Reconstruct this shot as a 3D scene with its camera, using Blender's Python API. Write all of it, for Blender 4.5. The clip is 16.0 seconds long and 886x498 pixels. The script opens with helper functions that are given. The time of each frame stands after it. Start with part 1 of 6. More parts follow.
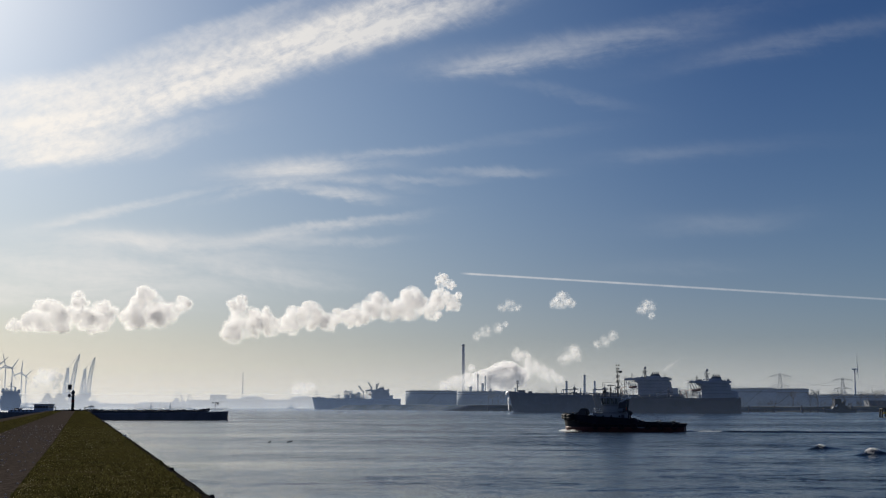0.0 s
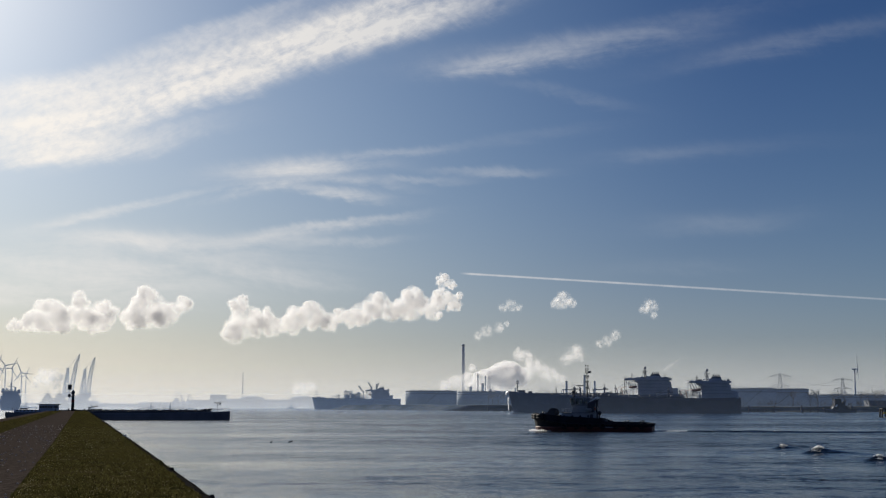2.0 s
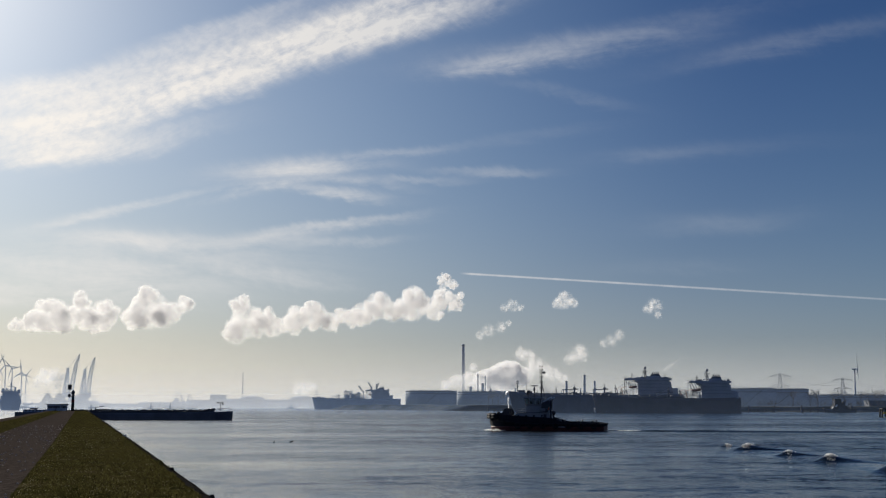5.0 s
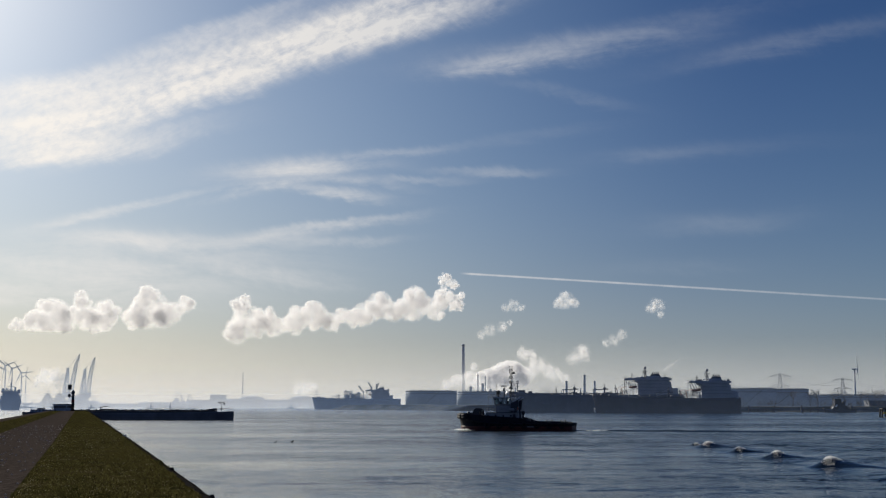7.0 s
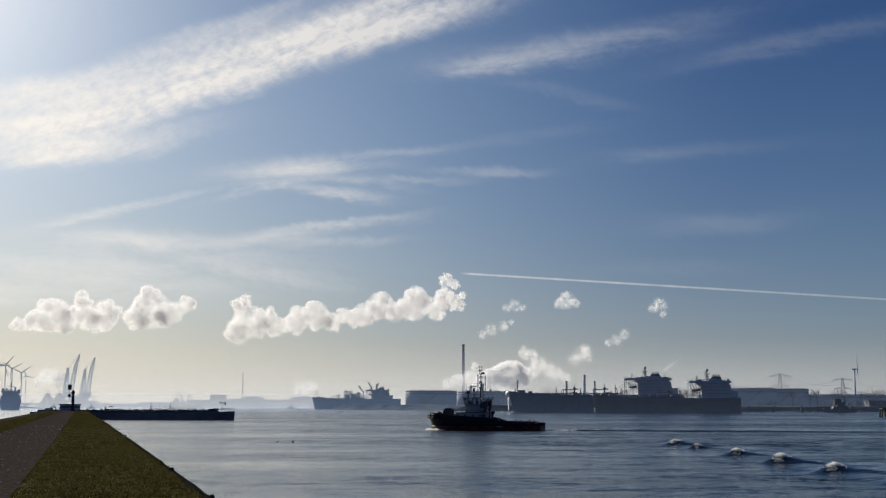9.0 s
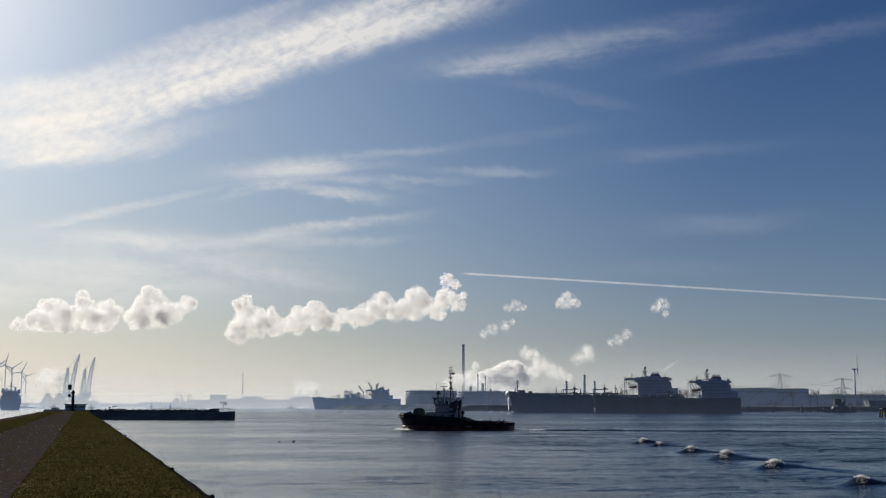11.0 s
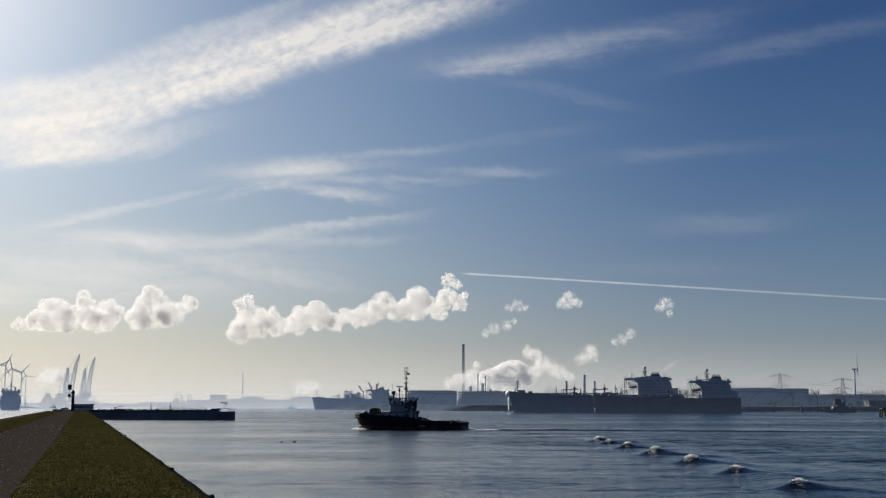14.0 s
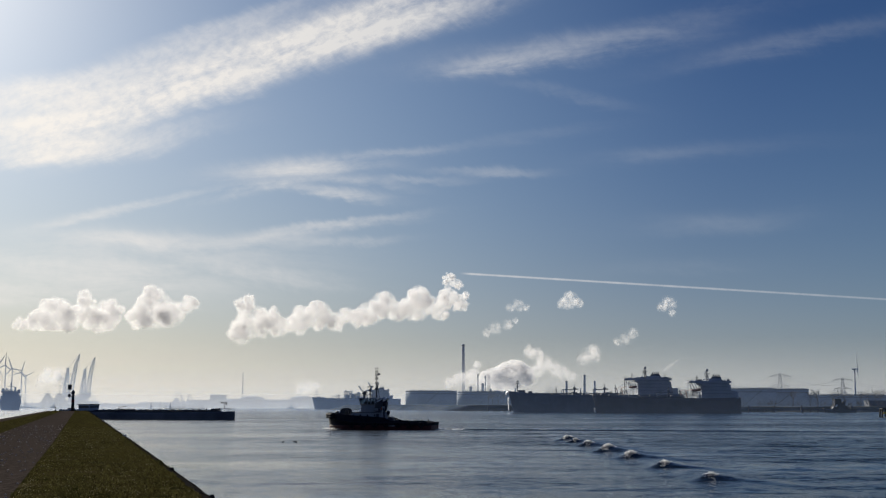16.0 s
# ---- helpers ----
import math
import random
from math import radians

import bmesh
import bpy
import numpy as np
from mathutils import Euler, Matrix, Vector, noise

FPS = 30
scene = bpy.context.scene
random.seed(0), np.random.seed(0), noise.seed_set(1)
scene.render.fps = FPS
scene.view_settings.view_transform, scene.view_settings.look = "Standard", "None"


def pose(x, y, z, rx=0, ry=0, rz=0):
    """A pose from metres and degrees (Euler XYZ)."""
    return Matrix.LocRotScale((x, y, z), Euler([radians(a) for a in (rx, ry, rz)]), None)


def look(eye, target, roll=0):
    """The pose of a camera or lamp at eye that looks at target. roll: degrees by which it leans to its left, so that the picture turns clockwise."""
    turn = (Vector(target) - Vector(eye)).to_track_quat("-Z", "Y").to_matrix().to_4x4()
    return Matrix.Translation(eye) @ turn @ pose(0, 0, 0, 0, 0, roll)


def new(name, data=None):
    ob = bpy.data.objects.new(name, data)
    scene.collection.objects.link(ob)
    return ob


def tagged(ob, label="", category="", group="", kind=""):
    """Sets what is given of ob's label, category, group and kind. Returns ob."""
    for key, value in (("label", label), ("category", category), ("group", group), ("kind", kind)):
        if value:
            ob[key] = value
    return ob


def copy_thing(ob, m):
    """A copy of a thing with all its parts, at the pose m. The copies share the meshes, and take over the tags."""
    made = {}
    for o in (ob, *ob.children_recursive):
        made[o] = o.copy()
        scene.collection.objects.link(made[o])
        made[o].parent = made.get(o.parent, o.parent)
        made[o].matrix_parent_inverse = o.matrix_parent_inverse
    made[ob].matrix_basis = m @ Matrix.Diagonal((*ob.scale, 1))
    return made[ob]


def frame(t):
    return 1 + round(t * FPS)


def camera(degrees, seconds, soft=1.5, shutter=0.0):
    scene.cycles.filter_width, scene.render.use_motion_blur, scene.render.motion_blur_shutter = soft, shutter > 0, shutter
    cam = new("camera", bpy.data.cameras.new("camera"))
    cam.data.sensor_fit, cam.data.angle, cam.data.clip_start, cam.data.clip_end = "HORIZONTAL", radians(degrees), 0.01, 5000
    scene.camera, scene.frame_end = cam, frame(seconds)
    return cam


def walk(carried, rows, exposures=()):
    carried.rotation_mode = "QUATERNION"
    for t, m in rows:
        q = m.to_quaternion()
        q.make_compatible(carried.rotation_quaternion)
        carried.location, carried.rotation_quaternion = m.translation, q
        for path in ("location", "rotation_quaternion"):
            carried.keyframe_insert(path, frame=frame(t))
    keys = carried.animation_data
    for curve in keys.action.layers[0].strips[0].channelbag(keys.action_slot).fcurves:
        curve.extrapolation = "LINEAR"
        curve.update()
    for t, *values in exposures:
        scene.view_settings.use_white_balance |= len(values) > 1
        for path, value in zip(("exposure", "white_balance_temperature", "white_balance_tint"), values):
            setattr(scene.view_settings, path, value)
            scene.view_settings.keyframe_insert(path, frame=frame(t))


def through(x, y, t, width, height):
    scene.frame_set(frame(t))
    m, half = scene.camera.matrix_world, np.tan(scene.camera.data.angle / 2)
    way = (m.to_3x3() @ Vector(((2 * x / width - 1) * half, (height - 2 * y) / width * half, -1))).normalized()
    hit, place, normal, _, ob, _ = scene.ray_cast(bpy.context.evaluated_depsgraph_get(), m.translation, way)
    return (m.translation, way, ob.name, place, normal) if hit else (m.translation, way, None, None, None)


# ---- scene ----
cam = camera(40, 16.0, soft=1.2)
EYE = 6.9                                # eye above the water; the water is z = 0
TILT = 7.302
walk(cam, [(0, pose(0, 0, EYE, 90 + TILT, 0, 0)), (16.0, pose(0, 0, EYE, 90 + TILT, 0, 0))], exposures=[(0, 0.0), (16.0, 0.0)])

scene.cycles.transparent_max_bounces = 64    # light passes many thin flakes of cloud

# ---- sky and sun ----
SUN_AZ, SUN_EL = -27.5, 21.0             # degrees left of the view's axis (+y), and above the horizon


def sun_and_sky():
    d = Vector((math.sin(radians(SUN_AZ)) * math.cos(radians(SUN_EL)), math.cos(radians(SUN_AZ)) * math.cos(radians(SUN_EL)), math.sin(radians(SUN_EL))))
    lamp = bpy.data.lights.new("sun", "SUN")
    lamp.energy, lamp.angle, lamp.color = 4.6, radians(0.6), (1.0, 0.93, 0.82)
    new("sun", lamp).matrix_world = look(d * 100, (0, 0, 0))
    w = bpy.data.worlds.new("sky")
    scene.world = w
    w.use_nodes = True
    nt = w.node_tree
    n, l = nt.nodes, nt.links
    n.clear()

    def put(sock, v):
        if isinstance(v, bpy.types.NodeSocket):
            l.new(v, sock)
        else:
            sock.default_value = v

    def m(op, a, b=0.0, c=0.0):
        x = n.new("ShaderNodeMath")
        x.operation = op
        for s, v in zip(x.inputs, (a, b, c)):
            put(s, v)
        return x.outputs[0]

    def smooth(v, a, b):
        x = n.new("ShaderNodeMapRange")
        x.interpolation_type = "SMOOTHSTEP"
        put(x.inputs[0], v)
        x.inputs[1].default_value, x.inputs[2].default_value = a, b
        return x.outputs[0]

    def mixc(f, a, b):
        x = n.new("ShaderNodeMix")
        x.data_type = "RGBA"
        put(x.inputs[0], f), put(x.inputs[6], a), put(x.inputs[7], b)
        return x.outputs[2]

    def fractal(vec, scale, detail, rough=0.55, distort=0.0):
        x = n.new("ShaderNodeTexNoise")
        x.inputs["Scale"].default_value, x.inputs["Detail"].default_value = scale, detail
        x.inputs["Roughness"].default_value, x.inputs["Distortion"].default_value = rough, distort
        l.new(vec, x.inputs["Vector"])
        return x.outputs[0]

    def vec(x, y, z=0.0):
        c = n.new("ShaderNodeCombineXYZ")
        put(c.inputs[0], x), put(c.inputs[1], y), put(c.inputs[2], z)
        return c.outputs[0]

    tc = n.new("ShaderNodeTexCoord").outputs["Generated"]
    sep = n.new("ShaderNodeSeparateXYZ")
    l.new(tc, sep.inputs[0])
    x, y, z = sep.outputs
    sky = n.new("ShaderNodeTexSky")
    sky.sky_type, sky.sun_disc = "NISHITA", False
    sky.sun_elevation, sky.sun_rotation = radians(SUN_EL), radians(SUN_AZ)
    sky.altitude, sky.air_density, sky.dust_density, sky.ozone_density = 0, SKY_AIR, SKY_DUST, SKY_OZONE
    base = n.new("ShaderNodeMix")
    base.data_type, base.blend_type = "RGBA", "MULTIPLY"
    base.inputs[0].default_value = 1.0
    l.new(sky.outputs[0], base.inputs[6])
    col = base.outputs[2]
    # the thick air over the water near the horizon, and the brightness round the sun
    up = m("MAXIMUM", z, 0.0)
    haze = m("POWER", 2.718, m("MULTIPLY", up, -1.0 / HAZE_DEPTH))
    dot = n.new("ShaderNodeVectorMath")
    dot.operation = "DOT_PRODUCT"
    l.new(tc, dot.inputs[0])
    dot.inputs[1].default_value = d
    cosine = dot.outputs["Value"]
    near = m("POWER", m("MAXIMUM", cosine, 0.0), 6.0)
    tight = m("POWER", m("MAXIMUM", cosine, 0.0), 10.0)
    halo = m("POWER", m("MAXIMUM", cosine, 0.0), 105.0)
    away = smooth(cosine, 0.74, 1.0)
    l.new(mixc(away, (*GAIN_FAR, 1), (*GAIN_NEAR, 1)), base.inputs[7])
    wide = m("POWER", 2.718, m("MULTIPLY", up, -1.0 / WIDE_DEPTH))
    col = mixc(m("MULTIPLY", wide, WIDE_AMOUNT), col, mixc(tight, mixc(smooth(cosine, -0.4, 0.7), (*HAZE_BACK, 1), (*WIDE_FAR, 1)), (*WIDE_NEAR, 1)))
    hz = mixc(near, mixc(smooth(cosine, -0.4, 0.7), (*HAZE_BACK, 1), (*HAZE_FAR, 1)), (*HAZE_NEAR, 1))
    col = mixc(m("MULTIPLY", haze, HAZE_AMOUNT), col, hz)
    col = mixc(m("MULTIPLY", halo, HALO), col, (11.0, 11.0, 11.0, 1))
    # high ice cloud: long wind-drawn streaks on a far sheet; p, q are slopes to the right and up
    front = m("MAXIMUM", y, 0.05)
    p, q = m("DIVIDE", x, front), m("DIVIDE", z, front)
    wob = fractal(vec(p, q), 9.0, 3.0)
    q = m("ADD", q, m("MULTIPLY", m("SUBTRACT", wob, 0.5), 0.016))
    total = None
    # heading, grain, ripple, contrast, how sharply the bands end across, how ragged their edges are
    for heading, grain, ripple, contrast, crisp, fray, bands in ((17.0, 42.0, 1.0, 1.25, 3.7, 0.016, CIRRUS_HIGH), (5.0, 46.0, 0.35, 2.2, 2.6, 0.012, CIRRUS_MIDDLE), (-3.0, 40.0, 0.3, 2.4, 2.6, 0.012, CIRRUS_LOW)):
        ch, sh = math.cos(radians(heading)), math.sin(radians(heading))
        along = m("ADD", m("MULTIPLY", p, ch), m("MULTIPLY", q, sh))
        over = m("SUBTRACT", m("MULTIPLY", q, ch), m("MULTIPLY", p, sh))
        streak = fractal(vec(m("MULTIPLY", along, 0.2), over, heading), grain, 6.0, 0.62, 0.35)
        tuft = fractal(vec(m("MULTIPLY", along, 0.7), over, heading + 2), grain * 3.6, 4.0, 0.6, 0.2)
        # short fibres that hang across the streaks and fray their edges
        fibre = fractal(vec(m("ADD", along, m("MULTIPLY", over, 0.8)), m("MULTIPLY", over, 0.3), heading + 5), 95.0, 3.0, 0.6, 0.3)
        edge = m("ADD", m("MULTIPLY", m("SUBTRACT", streak, 0.5), fray), m("MULTIPLY", m("SUBTRACT", fibre, 0.5), fray * 0.55))
        layer = None
        for cx, cy, turn, length, width, amount in bands:
            ca, sa = math.cos(radians(turn)), math.sin(radians(turn))
            dx, dy = m("SUBTRACT", p, cx), m("SUBTRACT", q, cy)
            a = m("ADD", m("MULTIPLY", dx, ca), m("MULTIPLY", dy, sa))
            b = m("ADD", m("SUBTRACT", m("MULTIPLY", dy, ca), m("MULTIPLY", dx, sa)), edge)
            r = m("ADD", m("POWER", m("ABSOLUTE", m("DIVIDE", a, length)), 2.2), m("POWER", m("ABSOLUTE", m("DIVIDE", b, width)), crisp))
            f = m("MULTIPLY", m("POWER", 2.718, m("MULTIPLY", r, -1.5)), amount)
            layer = f if layer is None else m("SUBTRACT", m("ADD", layer, f), m("MULTIPLY", layer, f))
        grainy = m("ADD", m("MULTIPLY", streak, 1.5), m("MULTIPLY", tuft, ripple))
        mean = 0.75 + 0.5 * ripple
        f = m("MULTIPLY", layer, m("MAXIMUM", m("ADD", m("MULTIPLY", m("SUBTRACT", grainy, mean), contrast), 1.05 - 0.1 * contrast), 0.0))
        f = m("MINIMUM", f, 0.97)
        total = f if total is None else m("SUBTRACT", m("ADD", total, f), m("MULTIPLY", total, f))
    # one straight aircraft trail
    line = m("SUBTRACT", m("SUBTRACT", m("DIVIDE", z, front), 0.1079), m("MULTIPLY", m("SUBTRACT", p, 0.0145), -0.0615))
    ragged = fractal(vec(p, 0.0), 60.0, 4.0)
    thick = m("ADD", 0.0007, m("MULTIPLY", ragged, 0.0008))
    trail = m("MULTIPLY", m("SUBTRACT", 1.0, smooth(m("DIVIDE", m("ABSOLUTE", line), thick), 0.25, 1.1)), smooth(p, 0.0125, 0.024))
    trail = m("MULTIPLY", m("MULTIPLY", trail, m("ADD", 0.35, m("MULTIPLY", ragged, 0.75))), m("SUBTRACT", 1.0, m("MULTIPLY", smooth(p, 0.05, 0.38), 0.45)))
    total = m("MAXIMUM", total, trail)
    white = mixc(tight, (*CLOUD_FAR, 1), (*CLOUD_NEAR, 1))
    total = m("MULTIPLY", total, smooth(y, 0.02, 0.2))
    col = mixc(m("MINIMUM", total, 1.0), col, white)
    bg = n.new("ShaderNodeBackground")
    bg.inputs[1].default_value = SKY_STRENGTH
    l.new(col, bg.inputs[0])
    out = n.new("ShaderNodeOutputWorld")
    l.new(bg.outputs[0], out.inputs[0])


SKY_STRENGTH = 0.1
SKY_AIR, SKY_DUST, SKY_OZONE = 1.0, 0.6, 3.0
GAIN_FAR, GAIN_NEAR = (0.055, 0.14, 0.32), (0.37, 0.44, 0.53)
HAZE_DEPTH, HAZE_AMOUNT, HALO = 0.065, 0.92, 0.9
WIDE_DEPTH, WIDE_AMOUNT = 0.17, 0.75
WIDE_FAR, WIDE_NEAR = (1.65, 3.2, 4.6), (5.9, 6.2, 6.5)
HAZE_BACK, HAZE_FAR, HAZE_NEAR = (1.8, 2.15, 2.7), (2.9, 2.75, 2.3), (11.6, 9.6, 6.6)
CLOUD_FAR, CLOUD_NEAR = (4.9, 5.2, 5.7), (10.6, 9.9, 9.0)
# centre (slope right, slope up), turn in degrees, half length, half width, amount
CIRRUS_HIGH = [
    (-0.1072, 0.3057, 18, 0.156, 0.0237, 1), (-0.0211, 0.3369, 17, 0.095, 0.0237, 0.4), (-0.2303, 0.2605, 17, 0.085, 0.0190, 0.95), (-0.3151, 0.2377, 8, 0.081, 0.0095, 0.9),
    (-0.2783, 0.2728, 16, 0.142, 0.0171, 0.44), (-0.1840, 0.3160, 19, 0.095, 0.0133, 0.34), (-0.3444, 0.2581, 5, 0.076, 0.0171, 0.55), (-0.3284, 0.2145, 5, 0.081, 0.0152, 0.8),
    (-0.2528, 0.2183, 14, 0.076, 0.0114, 0.3), (-0.3432, 0.2299, 3, 0.071, 0.0142, 0.6),
]
CIRRUS_MIDDLE = [
    (-0.1199, 0.1967, 4, 0.071, 0.0095, 0.55), (-0.0913, 0.1747, -6, 0.047, 0.0052, 0.6), (-0.1432, 0.1809, 12, 0.066, 0.0062, 0.4), (-0.2371, 0.1689, 10, 0.095, 0.0047, 0.32),
    (-0.3024, 0.1547, 12, 0.062, 0.0047, 0.22), (-0.0444, 0.2087, 7, 0.057, 0.0038, 0.25), (-0.0302, 0.1866, 0, 0.052, 0.0038, 0.26), (0.0359, 0.1938, -2, 0.052, 0.0043, 0.22),
    (-0.0679, 0.1833, -6, 0.043, 0.0043, 0.35), (-0.1051, 0.1452, 6, 0.071, 0.0047, 0.42), (-0.0676, 0.1513, 8, 0.057, 0.0033, 0.38), (-0.2502, 0.1357, -2, 0.071, 0.0071, 0.48),
    (-0.1471, 0.1357, 5, 0.057, 0.0047, 0.4), (-0.0862, 0.1333, 3, 0.052, 0.0047, 0.4), (0.0578, 0.2865, 5, 0.071, 0.0090, 0.42), (0.1033, 0.2998, 6, 0.123, 0.0133, 0.2),
    (0.1513, 0.3121, 12, 0.142, 0.0123, 0.11), (0.2947, 0.3047, 12, 0.118, 0.0104, 0.13), (0.1028, 0.2605, -10, 0.057, 0.0057, 0.11), (0.2281, 0.1499, 3, 0.057, 0.0095, 0.08),
    (0.1873, 0.2097, 5, 0.066, 0.0066, 0.07), (0.0786, 0.2241, 8, 0.071, 0.0066, 0.06),
]
CIRRUS_LOW = [
    (-0.228, 0.129, -4.0, 0.14, 0.016, 0.42), (-0.298, 0.11, -4.0, 0.15, 0.016, 0.48), (-0.134, 0.1055, -6.0, 0.065, 0.009, 0.45), (-0.322, 0.091, -2.0, 0.13, 0.013, 0.5),
    (0.222, 0.21, 5.0, 0.11, 0.010, 0.045), (0.235, 0.152, 3.0, 0.10, 0.012, 0.05), (0.196, 0.1125, 1.0, 0.07, 0.008, 0.06),
]
sun_and_sky()


# ---- materials ----
def material(name, colour, rough=0.6, metal=0.0, vary=0.25, scale=0.5, bump=0.0, bump_scale=8.0, second=None, patch=0.0, spec=0.5):
    """A surface with stains at one scale and grain at another; second: a colour that shows in patches; distances in metres."""
    mat = bpy.data.materials.new(name)
    mat.use_nodes = True
    nt = mat.node_tree
    n, l = nt.nodes, nt.links
    b = n["Principled BSDF"]
    b.inputs["Roughness"].default_value, b.inputs["Metallic"].default_value = rough, metal
    b.inputs["Specular IOR Level"].default_value = spec
    tc = n.new("ShaderNodeTexCoord")
    big = n.new("ShaderNodeTexNoise")
    big.inputs["Scale"].default_value, big.inputs["Detail"].default_value = scale, 5
    l.new(tc.outputs["Object"], big.inputs["Vector"])
    fine = n.new("ShaderNodeTexNoise")
    fine.inputs["Scale"].default_value, fine.inputs["Detail"].default_value = bump_scale, 4
    l.new(tc.outputs["Object"], fine.inputs["Vector"])
    add = n.new("ShaderNodeMath")
    add.operation = "MULTIPLY_ADD"
    l.new(fine.outputs[0], add.inputs[0])
    add.inputs[1].default_value = 0.4
    l.new(big.outputs[0], add.inputs[2])
    ramp = n.new("ShaderNodeMapRange")
    l.new(add.outputs[0], ramp.inputs[0])
    ramp.inputs[1].default_value, ramp.inputs[2].default_value = 0.45, 0.95
    ramp.inputs[3].default_value, ramp.inputs[4].default_value = 1 - vary, 1 + vary
    mul = n.new("ShaderNodeMix")
    mul.data_type, mul.blend_type = "RGBA", "MULTIPLY"
    mul.inputs[0].default_value = 1.0
    l.new(ramp.outputs[0], mul.inputs[7])
    if second:
        sel = n.new("ShaderNodeMapRange")
        sel.inputs[1].default_value, sel.inputs[2].default_value = 0.62 - patch, 0.78 - patch
        l.new(add.outputs[0], sel.inputs[0])
        mix = n.new("ShaderNodeMix")
        mix.data_type = "RGBA"
        mix.inputs[6].default_value, mix.inputs[7].default_value = (*colour, 1), (*second, 1)
        l.new(sel.outputs[0], mix.inputs[0])
        l.new(mix.outputs[2], mul.inputs[6])
    else:
        mul.inputs[6].default_value = (*colour, 1)
    l.new(mul.outputs[2], b.inputs["Base Color"])
    if bump:
        bp = n.new("ShaderNodeBump")
        bp.inputs["Strength"].default_value, bp.inputs["Distance"].default_value = 1.0, bump
        l.new(add.outputs[0], bp.inputs["Height"])
        l.new(bp.outputs[0], b.inputs["Normal"])
    return mat


def water_material(name, lift):
    mat = bpy.data.materials.new(name)
    mat.use_nodes = True
    nt = mat.node_tree
    n, l = nt.nodes, nt.links
    b = n["Principled BSDF"]
    b.inputs["Base Color"].default_value = (0.012, 0.022, 0.032, 1)
    b.inputs["IOR"].default_value = 1.333
    geo = n.new("ShaderNodeNewGeometry")

    def noise_at(sx, sy, scale, detail, rough=0.5, out="Fac"):
        mp = n.new("ShaderNodeMapping")
        mp.inputs["Scale"].default_value = (sx, sy, 1)
        mp.inputs["Rotation"].default_value = (0, 0, 0.12)
        l.new(geo.outputs["Position"], mp.inputs[0])
        t = n.new("ShaderNodeTexNoise")
        t.inputs["Scale"].default_value, t.inputs["Detail"].default_value, t.inputs["Roughness"].default_value = scale, detail, rough
        l.new(mp.outputs[0], t.inputs["Vector"])
        return t.outputs[out]

    def m(op, a, bb=0.0, c=0.0):
        x = n.new("ShaderNodeMath")
        x.operation = op
        for s, v in zip(x.inputs, (a, bb, c)):
            if isinstance(v, bpy.types.NodeSocket):
                l.new(v, s)
            else:
                s.default_value = v
        return x.outputs[0]

    # slicks: long calm lanes between the ruffled ones, at three scales
    lanes = m("ADD", m("MULTIPLY", noise_at(0.0035, 0.016, 1.0, 4, 0.6, "Fac"), 0.45), m("MULTIPLY", noise_at(0.006, 0.06, 1.0, 5, 0.6, "Fac"), 0.25))
    lanes = m("ADD", lanes, m("MULTIPLY", noise_at(0.02, 0.05, 1.0, 8, 0.72, "Fac"), 0.3))
    r = n.new("ShaderNodeMapRange")
    r.inputs[1].default_value, r.inputs[2].default_value, r.inputs[3].default_value, r.inputs[4].default_value = 0.42, 0.58, 0.15, 1.4
    l.new(lanes, r.inputs[0])
    gloss = n.new("ShaderNodeMapRange")
    gloss.inputs[1].default_value, gloss.inputs[2].default_value, gloss.inputs[3].default_value, gloss.inputs[4].default_value = 0.42, 0.58, 0.14, 0.24
    l.new(lanes, gloss.inputs[0])
    l.new(gloss.outputs[0], b.inputs["Roughness"])
    total = None
    for sx, sy, detail, k in ((0.03, 0.12, 3, 0.09), (0.06, 0.42, 4, 0.15), (0.16, 0.30, 4, 0.22), (0.6, 1.1, 4, 0.34), (2.6, 4.5, 2, 0.30)):
        c = noise_at(sx, sy, 1.0, detail, 0.5, "Color")
        v = n.new("ShaderNodeVectorMath")
        v.operation = "SUBTRACT"
        l.new(c, v.inputs[0])
        v.inputs[1].default_value = (0.5, 0.5, 0.5)
        w = n.new("ShaderNodeVectorMath")
        w.operation = "MULTIPLY"
        l.new(v.outputs[0], w.inputs[0])
        w.inputs[1].default_value = (k * lift, k * lift, 0)
        if total is None:
            total = w.outputs[0]
        else:
            ad = n.new("ShaderNodeVectorMath")
            l.new(total, ad.inputs[0]), l.new(w.outputs[0], ad.inputs[1])
            total = ad.outputs[0]
    sc = n.new("ShaderNodeVectorMath")
    sc.operation = "SCALE"
    # the dike shelters the water beside it; the open harbour is more ruffled
    sep = n.new("ShaderNodeSeparateXYZ")
    l.new(geo.outputs["Position"], sep.inputs[0])
    open_water = n.new("ShaderNodeMapRange")
    open_water.interpolation_type = "SMOOTHSTEP"
    open_water.inputs[1].default_value, open_water.inputs[2].default_value, open_water.inputs[3].default_value, open_water.inputs[4].default_value = 15.0, 130.0, 0.36, 1.42
    l.new(m("ADD", sep.outputs[0], m("MULTIPLY", sep.outputs[1], 0.29)), open_water.inputs[0])
    l.new(total, sc.inputs[0]), l.new(m("MULTIPLY", r.outputs[0], open_water.outputs[0]), sc.inputs["Scale"])
    ad = n.new("ShaderNodeVectorMath")
    l.new(sc.outputs[0], ad.inputs[0]), l.new(geo.outputs["Normal"], ad.inputs[1])
    nm = n.new("ShaderNodeVectorMath")
    nm.operation = "NORMALIZE"
    l.new(ad.outputs[0], nm.inputs[0])
    l.new(nm.outputs[0], b.inputs["Normal"])
    return mat


